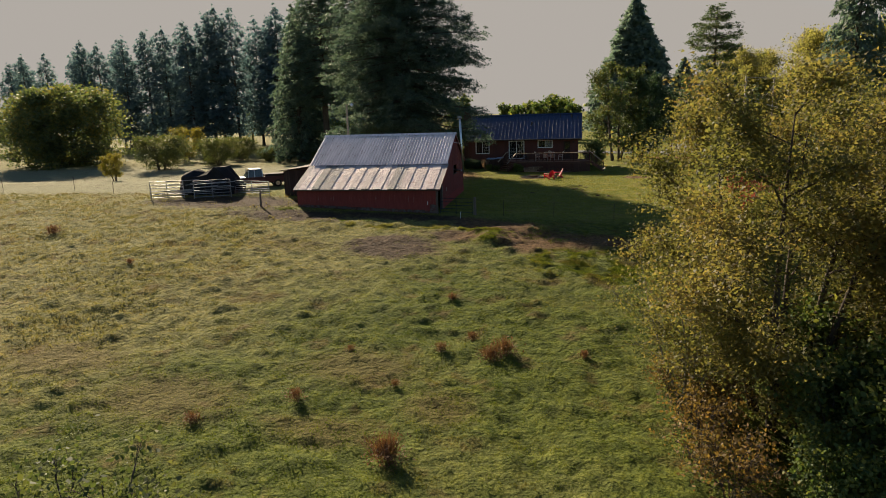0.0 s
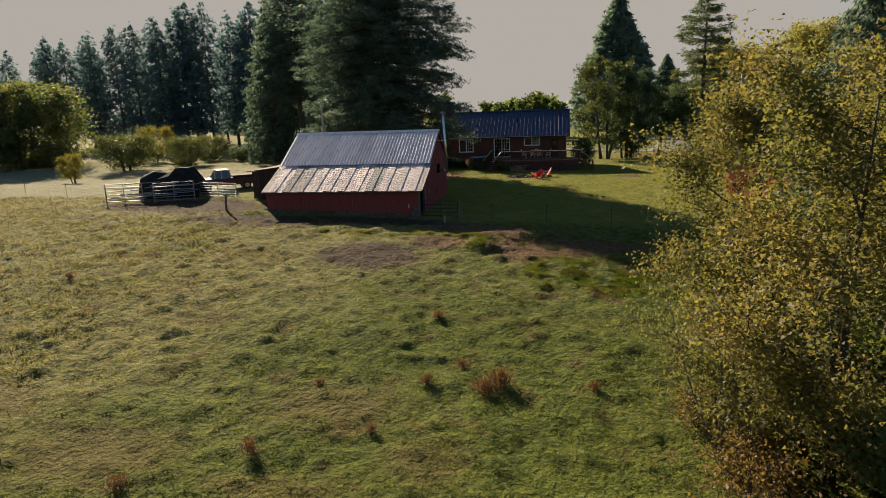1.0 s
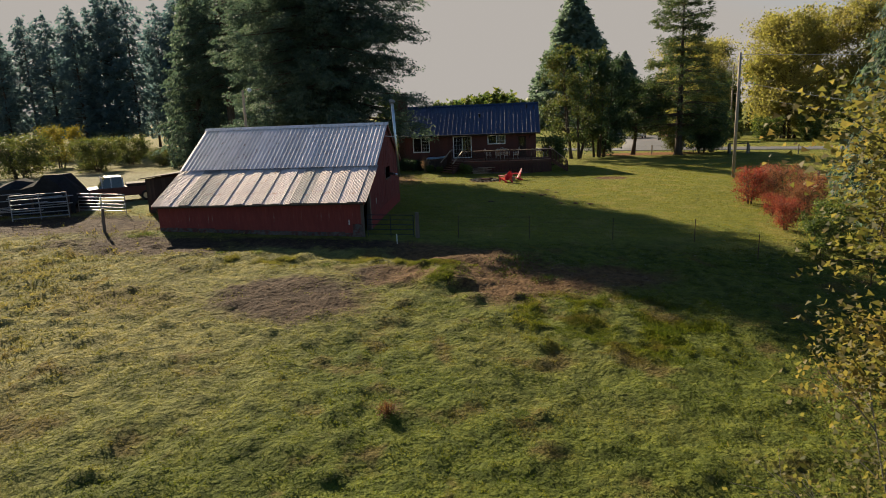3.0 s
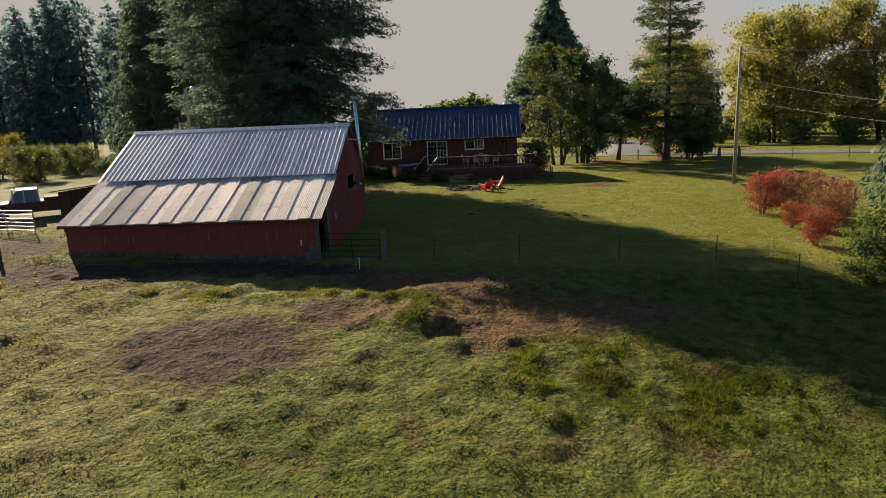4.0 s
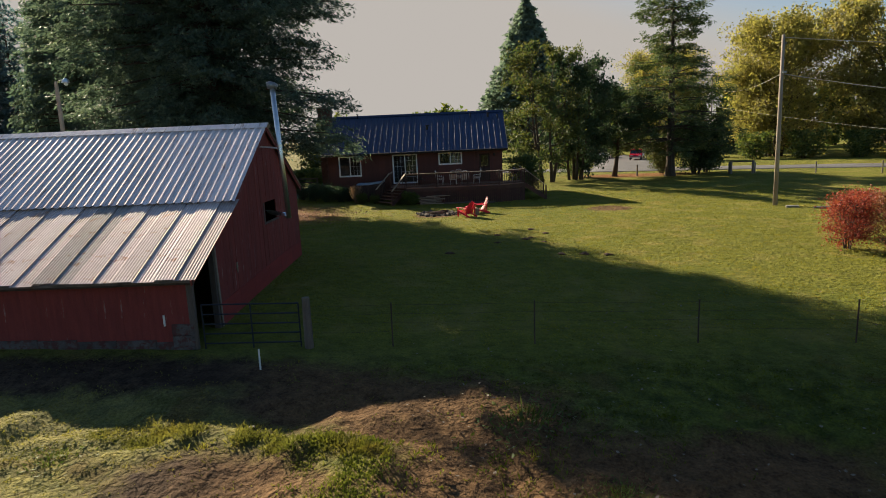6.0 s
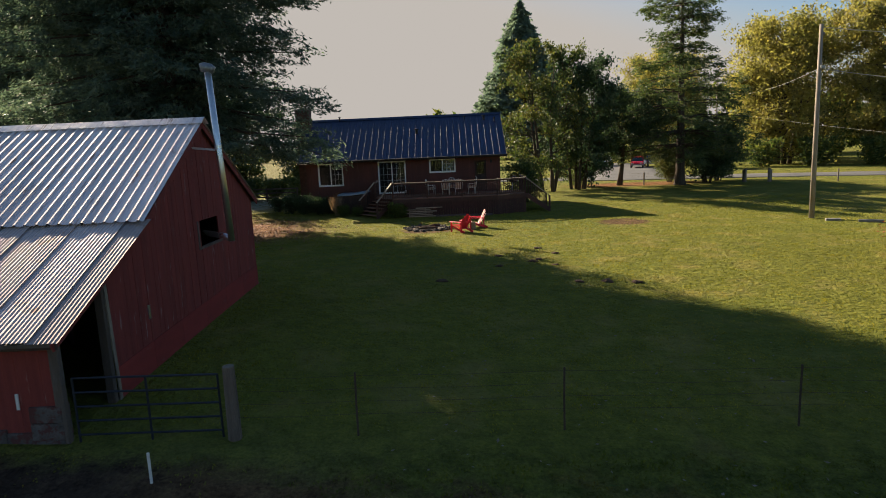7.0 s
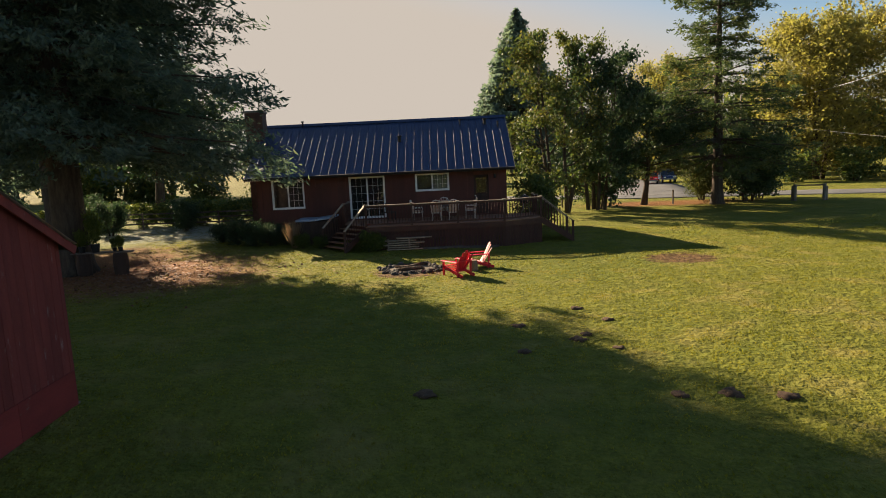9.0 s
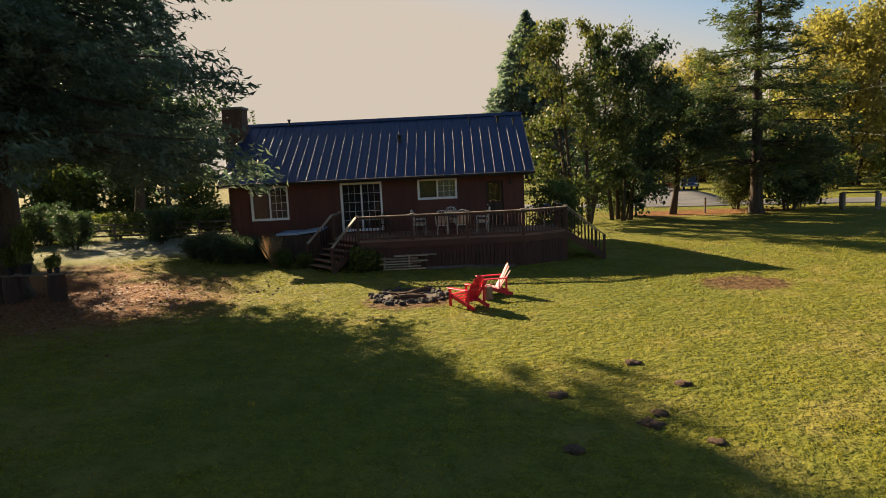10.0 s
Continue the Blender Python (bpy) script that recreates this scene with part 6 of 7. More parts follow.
def reed(seed, n, high, wide, material):
    rng = np.random.default_rng(seed)
    c = np.stack([rng.normal(0, wide, n), rng.normal(0, wide, n), rng.uniform(0.25, 0.55, n) * high], 1)
    al = np.stack([c[:, 0] * 2.0 + rng.normal(0, 0.14, n), c[:, 1] * 2.0 + rng.normal(0, 0.14, n), np.ones(n)], 1)
    return quads_mesh("blades", leaf_quads(c, al, rng.normal(0, 1, (n, 3)), high * rng.uniform(0.6, 1.1, n), rng.uniform(0.012, 0.035, n)), M[material])


solid("dry_grass_clump", reed(5, 300, 1.5, 0.11, "reed_tan"), None, "tall tan ornamental grass by the house", "plant", (-10.1, 77.5, ground_z(-10.1, 77.5)))
# lumber stacked under the deck front
rr = random.Random(23)
lb = [Geo().box(0, 0, 0, L, 0.14, 0.045, 0.004).mesh("board", M["lumber"]) for L in (1.7, 1.5, 1.35)]
st = thing("lumber_stack", "loose stack of pale boards under the deck edge", "lumber", (-5.5, 75.85, ground_z(-5.0, 75.9)))
for lay in range(6):
    for k in range(2):
        o = part("board", lb[(lay + k) % 3], None, st)
        o.matrix_basis = pose(rr.uniform(-0.05, 0.2) + 0.1 * lay * (lay % 2), 0.16 * k, 0.02 + 0.105 * lay, 0, 0, rr.uniform(-1.5, 1.5))
    if lay:
        for x in (0.2, 1.2):
            part("spacer", Geo().box(x, 0, 0.105 * lay - 0.04, x + 0.06, 0.32, 0.105 * lay + 0.02), "lumber", st)
for x, y, L, a in ((-3.6, 75.9, 1.9, 2), (-2.2, 75.95, 2.2, -2)):
    solid("timber_beam", Geo().box(0, 0, 0, L, 0.16, 0.12, 0.008), "grey_board", "weathered timber lying along the deck foot", "timber", (x, y, ground_z(x + L / 2, y) - 0.02), a)

# potting bench under the great fir
pb = thing("potting_bench", "plank bench on a barrel under the fir", "bench", (-16.6, 72.3, ground_z(-16.6, 72.3)))
part("plank", Geo().box(-1.5, -0.22, 0.92, 1.05, 0.0, 0.965, 0.006), "grey_board", pb)
part("plank", Geo().box(-1.45, 0.02, 0.92, 0.95, 0.24, 0.965, 0.006), "grey_board", pb)
part("barrel", Geo().tube([(0.45, 0, -0.05), (0.45, 0, 0.3), (0.45, 0, 0.62), (0.45, 0, 0.92)], [0.26, 0.3, 0.3, 0.26], 16), "dark_board", pb)
part("barrel", Geo().tube([(-1.1, 0, -0.05), (-1.1, 0, 0.45), (-1.1, 0, 0.92)], [0.27, 0.31, 0.27], 16), "dark_board", pb)
potg = Geo().tube([(0, 0, 0), (0, 0, 0.2), (0, 0, 0.26), (0, 0, 0.26)], [0.1, 0.14, 0.15, 0.12], 12)
for x, s in ((-0.55, 1.3), (0.25, 0.6), (0.5, 0.7), (-1.1, 1.0)):
    z = ground_z(-16.6, 72.3) + 0.965
    p = thing("flower_pot", "dark pot with a leafy plant on the bench", "plant pot", (-16.6 + x, 72.3, z), 0, "pots on the bench")
    p.scale = (s, s, s)
    part("pot", potg, "black", p)
    f = part("foliage", pale[1], None, p)
    f.matrix_basis = Matrix.Translation((0, 0, 0.2)) @ Matrix.Diagonal((0.55, 0.55, 0.8 if s < 1.2 else 1.2, 1))

# rail fence and low wall behind the yard
def rail_fence(name, pts, high, label, rails=3, mat="post", rail_mat=None, r=0.06):
    f = thing(name, label, "fence", (0, 0, 0))
    for x, y in pts:
        z = ground_z(x, y)
        part("post", Geo().tube([(x, y, z - 0.3), (x, y, z + high)], [r * 1.05, r], 8), mat, f)
    for a, b in zip(pts, pts[1:]):
        for k in range(rails):
            h = high * (0.93 - 0.3 * k)
            part("rail", Geo().bar((*a, ground_z(*a) + h), (*b, ground_z(*b) + h), 0.035, 0.1), rail_mat or mat, f)
    return f


def wire_fence(name, pts, high, label, wires=4, wood=False, r=0.02, mat="rusty"):
    f = thing(name, label, "fence", (0, 0, 0))
    for x, y in pts:
        z = ground_z(x, y)
        part("post", Geo().tube([(x, y, z - 0.3), (x, y, z + high * 0.5), (x + 0.01, y, z + high)], r, 8 if wood else 5), "post" if wood else mat, f)
    for a, b in zip(pts, pts[1:]):
        for k in range(wires):
            h = high * (0.95 - 0.8 * k / wires)
            m = ((a[0] + b[0]) / 2, (a[1] + b[1]) / 2)
            part("wire", Geo().tube([(*a, ground_z(*a) + h), (*m, (ground_z(*a) + ground_z(*b)) / 2 + h - 0.02), (*b, ground_z(*b) + h)], 0.003, 4, False), "rusty", f)
    return f


rail_fence("rail_fence", [(-34 + 2.6 * k, 89.5 + 0.15 * k) for k in range(8)], 1.15, "dark weathered rail fence behind the yard", 3, "grey_board")
wire_fence("roadside_fence", [(7.0, 97.0), (10.9, 97.0), (15.9, 97.0), (19.5, 97.0), (24.5, 95.2)], 1.15, "roadside fence of wooden posts and wire", 3, True, 0.075)
rail_fence("road_gateway", [(24.6, 95.0), (26.4, 94.2)], 1.25, "short timber gateway with pale weathered posts", 1, "post", "grey_board", 0.13)
wire_fence("roadside_fence", [(26.6, 94.2), (31.0, 91.5), (35.5, 89.0), (40.0, 86.5)], 1.1, "roadside fence of wooden posts and wire", 4, True, 0.06)
wire_fence("paddock_fence", [(20.9, 64.2), (19.8, 59.5), (18.6, 54.7)], 1.25, "paddock fence with stout wooden posts", 4, True, 0.1)
wire_fence("pasture_fence", [(-6.45, 46.45), (-4.4, 46.6), (-0.8, 46.8), (3.4, 47.0), (7.4, 47.0), (9.5, 44.4), (12.6, 41.0)], 1.15, "thin wire fence on steel posts between lawn and pasture", 4)
wire_fence("pasture_fence", [(-34.7, 48.4), (-41.0, 51.6), (-47.8, 54.5), (-54.7, 53.0), (-64.0, 51.0), (-75.0, 50.0)], 1.2, "thin wire fence along the pasture's west side", 4)


def tube_gate(name, a, b, high, label, rails, mat, r=0.022):
    """A tubular field gate or corral panel between two ground points."""
    g = thing(name, label, "gate", (0, 0, 0))
    za, zb = ground_z(*a), ground_z(*b)
    for k in range(rails):
        h = 0.15 + (high - 0.15) * k / (rails - 1)
        part("rail", Geo().tube([(*a, za + h), (*b, zb + h)], r, 8), mat, g)
    for f in (0.0, 0.5, 1.0):
        x, y, z = a[0] + (b[0] - a[0]) * f, a[1] + (b[1] - a[1]) * f, za + (zb - za) * f
        part("upright", Geo().tube([(x, y, z + 0.02), (x, y, z + high + 0.01)], r * 1.05, 8), mat, g)
    return g


tube_gate("field_gate", (-9.05, 46.3), (-6.7, 46.5), 1.15, "dark blue tubular gate beside the barn door", 5, "blue_pipe", 0.019)
gp = thing("gate_post", "round wooden gate post with a pale sawn top", "post", (-6.5, 46.5, ground_z(-6.5, 46.5)))
part("shaft", Geo().tube([(0, 0, -0.3), (0, 0, 0.6), (0, 0, 1.28)], [0.12, 0.11, 0.10], 12), "grey_board", gp)
part("sawn_top", Geo().tube([(0, 0, 1.28), (0, 0, 1.3)], [0.1, 0.095], 12), "post", gp, "pale sawn top")
solid("fence_post", Geo().tube([(0, 0, -0.3), (0, 0, 0.5), (0.06, 0, 1.25)], [0.085, 0.08, 0.075], 8), "grey_board", "leaning dark wooden post in the pasture", "post", (-23.3, 46.0, ground_z(-23.3, 46.0)))
solid("marker_stake", Geo().box(-0.02, -0.01, -0.1, 0.02, 0.01, 0.5, 0.004), "white", "short white marker stake", "stake", (-7.35, 45.2, ground_z(-7.35, 45.2)), 10)
solid("salt_block", Geo().box(-0.07, -0.04, 0, 0.07, 0.04, 0.05, 0.012), "concrete", "small white block on the ground", "block", (-6.75, 42.6, ground_z(-6.75, 42.6)), 30)
tube_gate("corral_panel", (-34.6, 48.2), (-31.9, 48.9), 1.5, "pale tubular corral panel", 6, "pipe", 0.028)
tube_gate("corral_panel", (-30.6, 48.4), (-27.9, 49.6), 1.5, "pale tubular corral panel leaning askew", 6, "pipe", 0.028)
tube_gate("corral_panel", (-28.4, 51.2), (-24.8, 50.4), 1.15, "low tubular corral panel beside the lean-to", 6, "pipe", 0.028)
rr = random.Random(31)
for k in range(16):
    x, y = -31.0 + rr.uniform(-2.4, 2.6), 49.3 + rr.uniform(-0.8, 0.5)
    a, L = rr.uniform(-0.35, 0.35), rr.uniform(2.0, 3.4)
    z = ground_z(x, y) + 0.25 + 0.075 * k
    solid("pipe_rail", Geo().tube([(-L / 2 * math.cos(a), -L / 2 * math.sin(a), -0.08), (L / 2 * math.cos(a), L / 2 * math.sin(a), 0.1)], 0.03, 6), "pipe",
          "loose pale pipe in a leaning pile by the corral", "pipe", (x, y, z), 0, "pipes by the corral")


def tarp_stack():
    t = thing("covered_stack", "firewood stack under a black tarpaulin", "stack", (-30.9, 51.4, ground_z(-30.9, 51.4)), 8)
    t.scale = (1.15, 1.0, 1.2)
    g = Geo()
    prof = [(-2.0, 0.7), (-1.75, 1.6), (-1.1, 1.75), (-0.5, 1.45), (0.2, 1.75), (0.8, 2.15), (1.4, 1.85), (1.9, 1.2), (2.2, 0.6)]
    vs = []
    for j, y in enumerate((-1.1, -0.4, 0.5, 1.2)):
        for x, z in prof:
            vs.append((x + 0.05 * j, y, z + 0.4 * noise.noise((x * 1.7, y * 1.3, 0)) - (0.25 if j in (0, 3) else 0)))
    n = len(prof)
    g.add(vs, [(j * n + k, j * n + k + 1, (j + 1) * n + k + 1, (j + 1) * n + k) for j in range(3) for k in range(n - 1)])
    g.add([(x, -1.1, 0.0) for x, z in prof] + [(x, -1.1, z - 0.25 + 0.4 * noise.noise((x * 1.7, -1.43, 0))) for x, z in prof], [(k, k + 1, n + k + 1, n + k) for k in range(n - 1)])
    g.add([(x + 0.15, 1.2, 0.0) for x, z in prof] + [(x + 0.15, 1.2, z - 0.25 + 0.4 * noise.noise((x * 1.7, 1.56, 0))) for x, z in prof], [(k, n + k, n + k + 1, k + 1) for k in range(n - 1)])
    part("tarpaulin", g, "tarp", t)
    part("pallet", Geo().box(-1.9, -1.0, -0.05, 2.0, 1.1, 0.12), "grey_board", t)
    for x in (-1.8, 0.0, 1.9):
        part("post", Geo().box(x - 0.06, -1.16, 0, x + 0.06, -1.04, 1.0), "dark_board", t)
    return t


tarp_stack()


def wheel(parent, x, y, r=0.34, w=0.22):
    t = part("wheel", Geo().tube([(x, y - w / 2, r), (x, y + w / 2, r)], r, 18), "black", parent, "black tyre")
    part("rim", Geo().tube([(x, y - w / 2 - 0.01, r), (x, y + w / 2 + 0.01, r)], r * 0.58, 14), "zinc", t, "silver rim")


def car(name, label, at, turn, paint, length=4.5, width=1.8, hood=1.0, roof=1.65, cab0=0.28, cab1=0.98, bed=False, paint2=None):
    """A parked vehicle along x, its nose towards +x."""
    c = thing(name, label, "truck" if bed else "car", at, turn)
    L, W = length / 2, width / 2
    side = [(-L, 0.42), (-L, hood * 0.98), (-L * 0.2 if bed else -L * 0.96, hood), (L * 0.35, hood), (L * 0.92, hood * 0.88), (L, hood * 0.66), (L, 0.42)]
    n = len(side)
    g = Geo().add([(x, s * W * (1.0 if z < 0.8 else 0.96), z) for s in (-1, 1) for x, z in side],
                  [tuple(range(n)), tuple(range(2 * n - 1, n - 1, -1))] + [(k, n + k, n + (k + 1) % n, (k + 1) % n) for k in range(n)])
    part("body", g, paint, c)
    if bed:
        x0, x1, x2, x3 = -0.35, -0.2, 0.75, 1.25
    else:
        x0, x1, x2, x3 = -L * 0.94, -L * 0.8, L * 0.18, L * 0.48
    m = 0.84
    g = Geo().add([(x0, -W * 0.95, hood), (x3, -W * 0.95, hood), (x3, W * 0.95, hood), (x0, W * 0.95, hood), (x1, -W * m, roof - 0.06), (x2, -W * m, roof - 0.06), (x2, W * m, roof - 0.06), (x1, W * m, roof - 0.06)],
                  [(0, 3, 2, 1), (4, 5, 6, 7), (0, 1, 5, 4), (1, 2, 6, 5), (2, 3, 7, 6), (3, 0, 4, 7)])
    part("window_band", g, "car_glass", c, "dark windows")
    part("roof", Geo().box(x1 - 0.04, -W * m - 0.02, roof - 0.08, x2 + 0.04, W * m + 0.02, roof, 0.03), paint2 or paint, c)
    for x in ((x0 + x1) / 2, (x0 + x3) / 2, (x2 + x3) / 2):
        for s in (-1, 1):
            part("pillar", Geo().bar((x, s * W * 0.96, hood), (x * 0.96, s * W * (m + 0.02), roof - 0.04), 0.06, 0.06), paint2 or paint, c)
    for x in (-L * 0.62, L * 0.62):
        for s in (-1, 1):
            wheel(c, x, s * (W - 0.1))
    for s in (-1, 1):
        part("headlight", Geo().box(L - 0.03, s * W * 0.68 - 0.16, hood * 0.68, L + 0.015, s * W * 0.68 + 0.16, hood * 0.82, 0.01), "zinc", c)
        part("tail_light", Geo().box(-L - 0.015, s * W * 0.8 - 0.09, hood * 0.72, -L + 0.03, s * W * 0.8 + 0.09, hood * 0.9, 0.01), "car_red", c)
    for x in (-L - 0.04, L - 0.03):
        part("bumper", Geo().box(x, -W * 0.95, 0.42, x + 0.07, W * 0.95, 0.58, 0.02), "steel", c)
    return c


pickup = car("pickup_truck", "old dark red pickup with pale hood in the yard", (-28.4, 55.4, ground_z(-28.4, 55.4)), 217, "siding", 5.2, 1.9, 1.0, 1.72, bed=True, paint2="truck_grey")
part("hood", Geo().add([(x, y, z + o) for x, z in ((0.95, 1.0), (2.36, 0.885)) for y in (-0.88, 0.88) for o in (0.002, 0.05)], [(0, 1, 3, 2), (4, 6, 7, 5), (0, 4, 5, 1), (2, 3, 7, 6), (0, 2, 6, 4), (1, 5, 7, 3)]), "car_white", pickup, "pale faded hood")
part("bed_load", Geo().box(-2.4, -0.8, 1.0, -0.5, 0.8, 1.2, 0.04), "dark_board", pickup, "dark boards in the truck bed")
car("parked_car", "bright red estate car parked on the driveway", (25.3, 131.0, ground_z(25.3, 131.0)), 252, "car_red", 4.4, 1.8, 0.98, 1.6)
car("parked_car", "dark blue car parked beside the red one", (28.0, 132.8, ground_z(28, 132.8)), 262, "car_blue", 4.4, 1.8, 1.0, 1.7)
car("parked_car", "white pickup parked at the end of the driveway", (22.6, 139.5, ground_z(22.6, 139.5)), 250, "car_white", 5.2, 1.9, 1.05, 1.8, bed=True)
car("parked_car", "dark blue van parked at the end of the driveway", (19.2, 141.5, ground_z(19.2, 141.5)), 250, "car_blue", 4.8, 1.9, 1.05, 1.9)

# ---------------------------------------------------------------- poles and wires
def utility_pole(at, high, label, arm=0.0):
    p = thing("utility_pole", label, "pole", at)
    part("shaft", Geo().tube([(0, 0, -0.5), (0, 0, high * 0.5), (0, 0, high)], [0.14, 0.12, 0.095], 14), "pole", p, smooth=True)
    if arm:
        part("crossarm", Geo().box(-arm, -0.05, high - 0.7, arm, 0.05, high - 0.58, 0.01), "pole", p)
    for x in (-0.9 * arm, 0.9 * arm) if arm else (0.15,):
        part("insulator", Geo().tube([(x, 0, high - 0.57), (x, 0, high - 0.42)], 0.05, 8), "concrete", p)
    part("bracket", Geo().box(-0.02, -0.2, high - 2.25, 0.2, -0.1, high - 2.1, 0.01), "steel", p)
    return p


PX, PY = 17.1, 70.9
PZ = ground_z(PX, PY)
utility_pole((PX, PY, PZ), 10.0 - PZ, "tall weathered utility pole on the lawn")
utility_pole((34.3, 124.9, ground_z(34.3, 124.9)), 12.2, "utility pole with a crossarm across the road", 0.9)


def wire(a, b, sag, r=0.02):
    a, b = Vector(a), Vector(b)
    pts = [a.lerp(b, k / 14) - Vector((0, 0, 4 * sag * (k / 14) * (1 - k / 14))) for k in range(15)]
    solid("overhead_wire", Geo().tube(pts, r, 5), "cable", "pale grey overhead wire slung from pole to pole", "wire", (0, 0, 0), 0, "overhead wires")


wire((PX, PY, 9.85), (62.0, 94.0, 11.2), 0.5)
wire((PX, PY, 7.75), (36.0, 50.0, 3.9), 0.9)
wire((PX, PY, 7.75), (34.3, 124.9, 10.5), 1.0, 0.012)
wire((34.3, 124.9, 7.5), (52.0, 84.0, 1.4), 0.5, 0.014)
for x, y, a, L in ((17.5, 69.6, -20, 0.7), (18.9, 68.7, -35, 1.1)):
    solid("concrete_block", Geo().box(-L / 2, -0.13, 0, L / 2, 0.13, 0.14, 0.02), "concrete", "pale concrete slab lying near the pole", "block", (x, y, ground_z(x, y) - 0.02), a, "slabs near the pole")
lamp = thing("yard_lamp", "yard lamp on a tall pole behind the barn", "lamp", (-21.9, 62.5, ground_z(-21.9, 62.5)))
part("pole", Geo().tube([(0, 0, -0.4), (0, 0, 4), (0, 0, 7.7)], [0.13, 0.11, 0.09], 10), "pole", lamp)
part("arm", Geo().tube([(0, 0, 7.5), (0.2, -0.1, 7.72), (0.55, -0.2, 7.76)], 0.025, 6), "zinc", lamp)
part("shade", Geo().tube([(0.62, -0.22, 7.6), (0.62, -0.22, 7.74), (0.62, -0.22, 7.82)], [0.19, 0.15, 0.05], 12), "zinc", lamp)
part("bulb", Geo().lump((0.62, -0.22, 7.55), 0.1, 3, 1.0, 0, 10, 6), "white", lamp)

# ---------------------------------------------------------------- road and driveway
ob = tagged(new("road", strip_mesh([(-20, 118), (8, 110), (26, 104.5), (46, 96.0), (75, 84.0), (140, 58.0)], 3.2, 0.03, "asphalt").mesh("road", M["asphalt"], True)), "grey asphalt lane beyond the fence", "road", kind="structure")
ob = tagged(new("driveway", strip_mesh([(16.5, 104.5), (19.5, 113.0), (22.0, 124.0), (23.5, 136.0), (24.0, 150.0)], 4.6, 0.034, "asphalt").mesh("driveway", M["asphalt"], True)), "grey asphalt driveway leading to parked cars", "road", kind="structure")
for k in range(5):
    plant("cypress", road_shrub, "small clipped dark cypress beside the driveway", "bush", 31.0 + 1.3 * k, 131.0 - 1.2 * k, 40 * k, 0.24, 2.2, "cypresses by the driveway")


# ---------------------------------------------------------------- weeds, grass and leaves
def weed(seed, n, high, wide, material):
    """A clump of coarse leaves and stems."""
    rng = np.random.default_rng(seed)
    m = n // 2
    c = np.stack([rng.normal(0, wide, n), rng.normal(0, wide, n), rng.uniform(0.08, 0.8, n) ** 1.3 * high], 1)
    al = rng.normal(0, 0.7, (n, 3)) + np.array([0, 0, 0.5])
    a = leaf_quads(c, al, rng.normal(0, 0.6, (n, 3)) + np.array([0, 0, 1]), rng.uniform(0.06, 0.15, n), rng.uniform(0.02, 0.045, n))
    c = np.stack([rng.normal(0, wide * 0.6, m), rng.normal(0, wide * 0.6, m), np.full(m, high * 0.45)], 1)
    al = np.stack([c[:, 0] * 0.9, c[:, 1] * 0.9, np.ones(m)], 1) + rng.normal(0, 0.12, (m, 3))
    b = leaf_quads(c, al, rng.normal(0, 1, (m, 3)), high * rng.uniform(0.7, 1.15, m), rng.uniform(0.01, 0.025, m))
    return quads_mesh("foliage", np.concatenate([a, b]), M[material])


brown = [weed(200 + k, 240, 0.75, 0.22, "weed_brown") for k in range(3)]
rust = weed(210, 420, 0.95, 0.24, "weed_brown")
green = [weed(220 + k, 210, 0.34, 0.36, "weed_green") for k in range(3)]
spots = [(-4.4, 16.9, 1.35, rust), (-8.5, 19.8, 0.9, brown[0]), (-1.9, 24.8, 1.45, brown[1]), (-2.4, 24.4, 1.2, brown[2]), (-3.4, 26.1, 0.7, brown[0]), (0.0, 34.6, 0.75, green[0]), (-1.5, 30.3, 0.8, green[1]),
         (-5.0, 30.0, 0.75, brown[1]), (-5.7, 25.9, 0.7, green[2]), (-8.0, 23.9, 0.6, brown[2]), (1.2, 25.2, 0.7, brown[0]), (-5.5, 21.6, 0.5, brown[1]), (-4.4, 24.6, 0.8, brown[2]),
         (-1.8, 22.1, 0.8, green[0]), (-0.1, 21.1, 0.6, green[1]), (-1.7, 19.2, 0.7, green[2]), (-23.8, 31.4, 0.7, brown[1]), (-34.3, 37.3, 1.5, brown[0]), (-11.1, 17.7, 0.8, brown[2]),
         (-14.6, 16.5, 1.0, green[0]), (-6.2, 26.2, 0.7, green[1]), (-5.4, 26.5, 0.7, green[2]), (3.1, 27.3, 0.8, green[0]), (1.0, 29.1, 0.7, green[1]), (3.5, 33.7, 0.8, green[2]),
         (-10.0, 41.6, 1.0, green[1]), (-1.4, 42.9, 1.9, green[0]), (-0.2, 40.6, 1.0, green[2]), (-20.6, 45.6, 1.3, green[2]), (-21.2, 45.2, 1.0, green[0]), (-15.5, 43.0, 0.7, green[1]), (-13.6, 42.9, 0.8, green[2])]
for i, (x, y, s, me) in enumerate(spots):
    kind = "rusty dried dock weed" if me in brown or me is rust else "coarse green weed"
    o = thing("weed_clump", f"{kind} clump in the rough pasture", "weed", (x, y, ground_z(x, y) - 0.02), 77 * i, "weeds in the pasture")
    part("foliage", me, None, o)
    o.scale = (0.9 * s, 0.9 * s, (0.72 if "dock" in kind else 0.48) * s)


